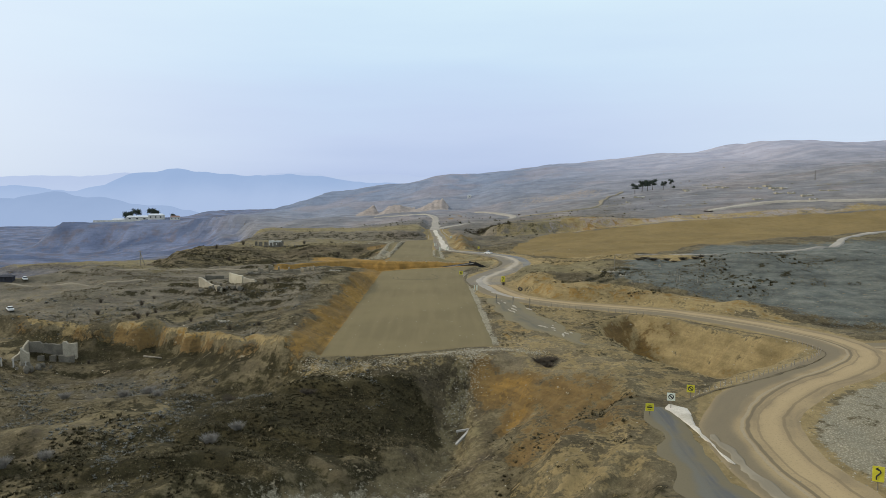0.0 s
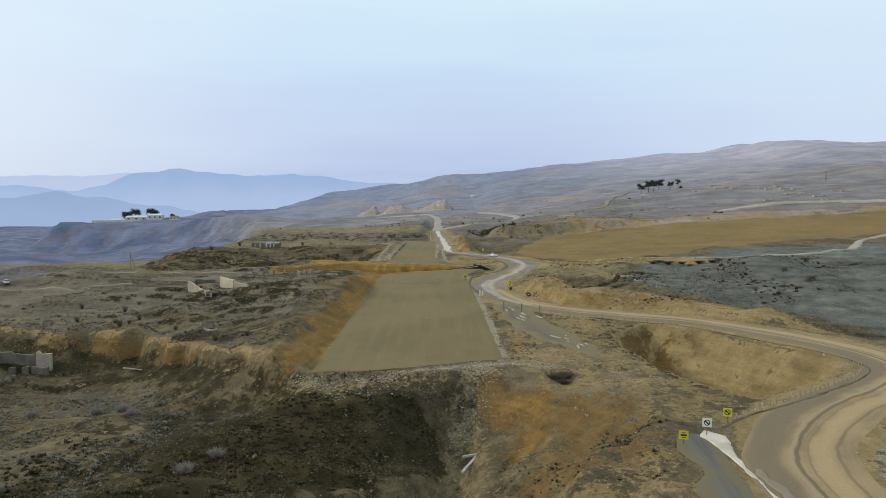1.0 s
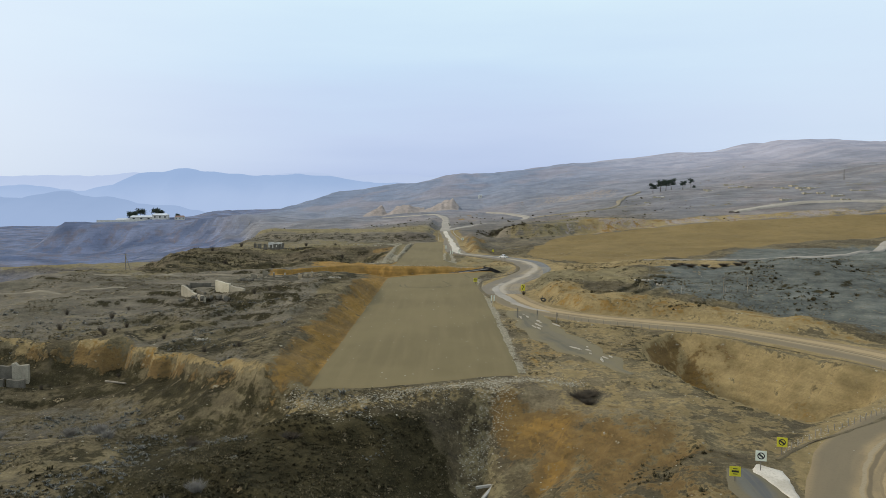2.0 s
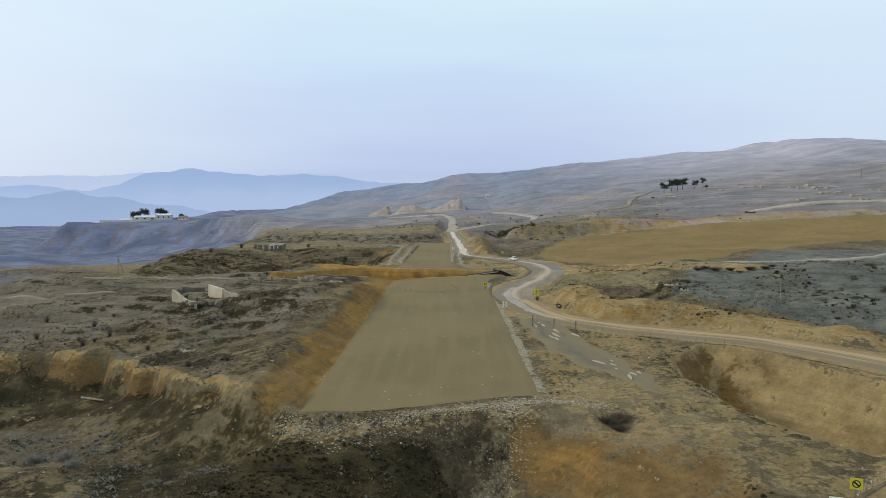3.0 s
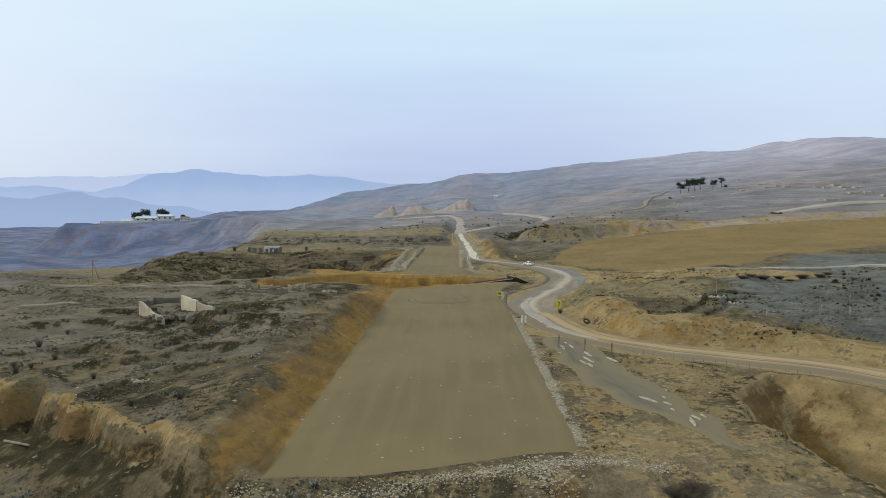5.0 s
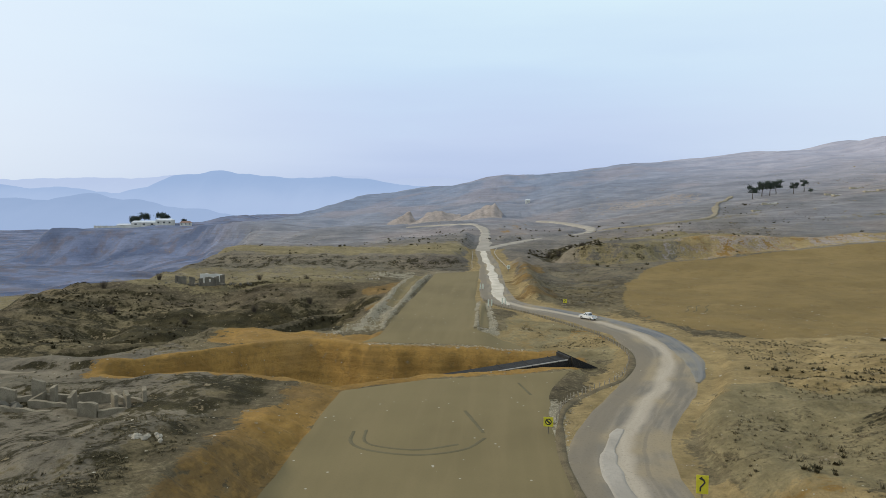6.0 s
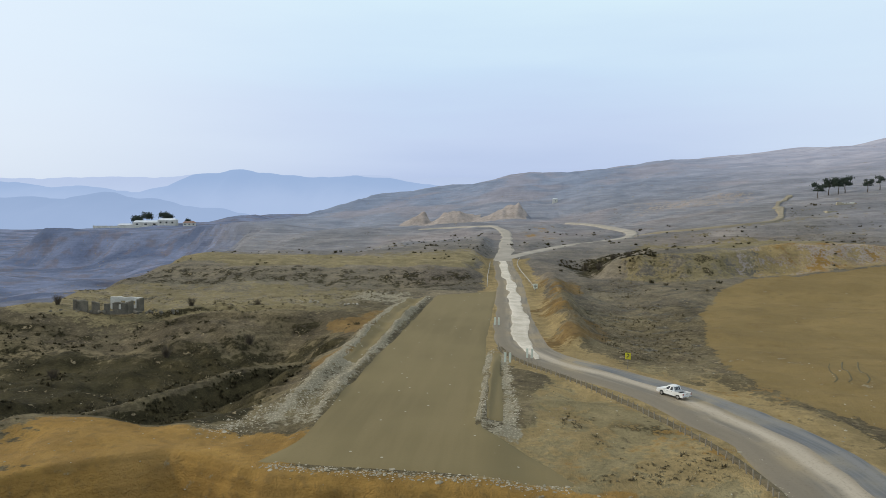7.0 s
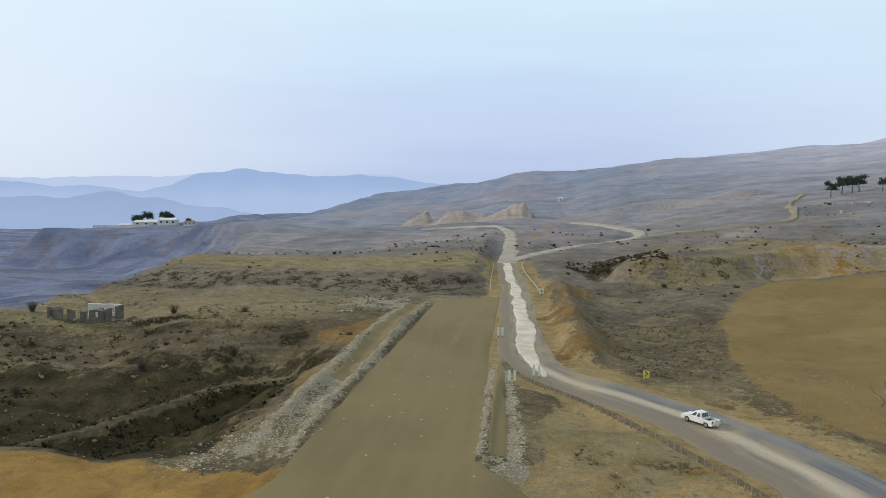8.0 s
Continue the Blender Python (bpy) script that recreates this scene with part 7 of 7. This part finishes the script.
bands = [around([(-22, 115.4), (-19, 113.4), (-11.7, 114.2), (-3.4, 117), (3.4, 119.5), (9, 121.2), (17, 121)], 3000, 0.65),
         around([(-20, 112), (-14, 110), (-9, 112.6), (-4.4, 114.4), (0, 116)], 260, 0.7),
         around([(4.5, 121), (5.0, 117), (3.4, 113), (2.2, 110)], 1300, 1.3),
         around([(3.0, 119), (2.0, 113), (1.0, 106), (0.8, 98), (-3, 90), (-10, 84), (-22, 77)], 520, 1.3),
         around([(9.2, 124), (8.9, 137), (8.6, 160), (7.7, 190), (6.6, 215)], 1100, 0.45),
         around([(6.4, 216), (7.6, 227), (11.2, 233.2), (15.8, 237.8)], 420, 0.7),
         around([(-20.2, 270), (-20.4, 290), (-20.2, 320), (-19.6, 358)], 1500, 0.45),
         around([(-23.0, 272), (-23.4, 285), (-24.0, 315), (-25.2, 356)], 1900, 0.8),
         around([(-21.3, 268), (-21.7, 282), (-21.4, 296)], 1000, 0.75),
         around([(-29, 263.5), (-26, 268), (-23, 275)], 900, 1.2),
         around([(-21, 255.2), (-8, 254.6), (4, 254.4)], 800, 0.45),
         around([(-3.8, 302), (-4.0, 285), (-3.2, 270), (-1.5, 266)], 800, 0.3),
         around([(-2.0, 300), (-1.0, 284), (0.0, 272), (-0.8, 266)], 700, 0.3),
         around([(20.6, 263), (20.6, 250), (16, 239)], 400, 0.5),
         around([(-36, 352), (-30, 356), (-26, 358)], 420, 1.6),
         around([(42, 60), (46, 74), (52, 84), (60, 94)], 1500, 4.5),
         around([(33, 97), (44, 104.4), (52, 110), (59, 115.5), (61, 121)], 500, 0.7)]
bx = np.concatenate([b[0] for b in bands])
by = np.concatenate([b[1] for b in bands])
scattered("loose_stones", bx, by, np.clip(rng.lognormal(-2.5, 0.42, len(bx)), 0.05, 0.34), STONES, M_STONES, "broken pale stones along roadbed edges and gully")

fx, fy = rng.uniform(-95, 70, 4200), rng.uniform(62, 300, 4200)
scattered("field_stones", fx, fy, np.clip(rng.lognormal(-2.35, 0.4, 4200), 0.05, 0.32), STONES, M_STONES, "stones strewn over dry ground")


def bare(x, y):
    """Places that are kept clear of growth."""
    d = np.minimum(far_from(x, y, MAIN_ROAD), far_from(x, y, EAST_ROAD))
    clear = (d < 7.5) | (far_from(x, y, OLD_ROAD) < 4) | (far_from(x, y, OLD_ROAD_SOUTH) < 4)
    clear |= (x > -26) & (x < 9.5) & (y > 117) & (y < 246)
    clear |= (x > -27) & (x < 4) & (y > 252) & (y < 372)
    clear |= (depth_in(x, y, PIT) > 0.5) | (depth_in(x, y, SLUMP) > -1) | (depth_in(x, y, TRENCH) > -2) | (depth_in(x, y, FIELD) > -2)
    clear |= (x > -46) & (x < -20) & (y > 246) & (y < 267)
    return clear | (far_from(x, y, GULLY) < 2.2)


def growth(x0, x1, y0, y1, count, size, seed, clump=9.0, keep=0.0):
    x, y = rng.uniform(x0, x1, count), rng.uniform(y0, y1, count)
    ok = (wave(x, y, clump, seed) + 0.6 * wave(x, y, clump * 0.35, seed + 1) > keep) & ~bare(x, y)
    if seed == 535:
        ok &= (far_from(x, y, SPUR) < 6.5) & (far_from(x, y, SPUR) > 0.8)
    if seed == 521:
        ok &= depth_in(x, y, DARK_SLOPE) > 0.3
    return x[ok], y[ok], np.clip(rng.lognormal(math.log(size), 0.35, ok.sum()), 0.1, 1.8)


plots = [growth(-80, 3, 62, 120, 26000, 0.24, 501, 7, -0.1), growth(3, 26, 62, 116, 3000, 0.2, 513, 6, 0.15), growth(-110, -24, 118, 232, 26000, 0.26, 503, 11, 0.05), growth(-130, -26, 232, 372, 10000, 0.32, 505, 12, 0.05),
         growth(20, 110, 168, 262, 12000, 0.28, 507, 10, 0.0), growth(13, 45, 300, 400, 3500, 0.30, 509, 9, 0.0), growth(4, 34, 118, 172, 3500, 0.26, 511, 6, 0.1), growth(4, 22, 256, 290, 2200, 0.24, 515, 5, 0.1)]
tx, ty, ts = (np.concatenate([p[i] for p in plots]) for i in range(3))
scattered("dry_grass", tx, ty, ts, TUFTS, M_TUFTS, "tufts of dry straw-coloured grass on rough ground", 0.05, (0.4, 0.8))
plots = [growth(-34, 0, 78, 115, 7000, 0.22, 521, 5, -0.6), growth(-75, -22, 62, 100, 4500, 0.30, 523, 9, 0.15), growth(-110, -28, 266, 325, 3000, 0.36, 525, 10, 0.0), growth(-62, -28, 262, 310, 5200, 0.38, 535, 4, -0.3), growth(24, 100, 168, 240, 1500, 0.42, 527, 12, 0.25),
         growth(6, 26, 76, 98, 500, 0.22, 529, 6, 0.1), growth(12, 38, 398, 432, 700, 0.5, 531, 8, -0.3), growth(-150, 150, 372, 560, 1100, 0.7, 533, 22, 0.25)]
tx, ty, ts = (np.concatenate([p[i] for p in plots]) for i in range(3))
scattered("low_scrub", tx, ty, ts, CLUMPS, M_SCRUB, "dark low scrub on slopes and in hollows", 0.1, (0.6, 1.0))
plots = [growth(-85, -33, 70, 128, 9000, 0.26, 541, 8, 0.25), growth(-34, -8, 98, 116, 1500, 0.24, 543, 5, 0.2), growth(-110, -30, 136, 175, 2600, 0.28, 545, 9, 0.45)]
tx, ty, ts = (np.concatenate([p[i] for p in plots]) for i in range(3))
scattered("wormwood", tx, ty, ts, CLUMPS, M_SAGE, "pale grey-green wormwood clumps on the lower slope", 0.1, (0.5, 0.9))
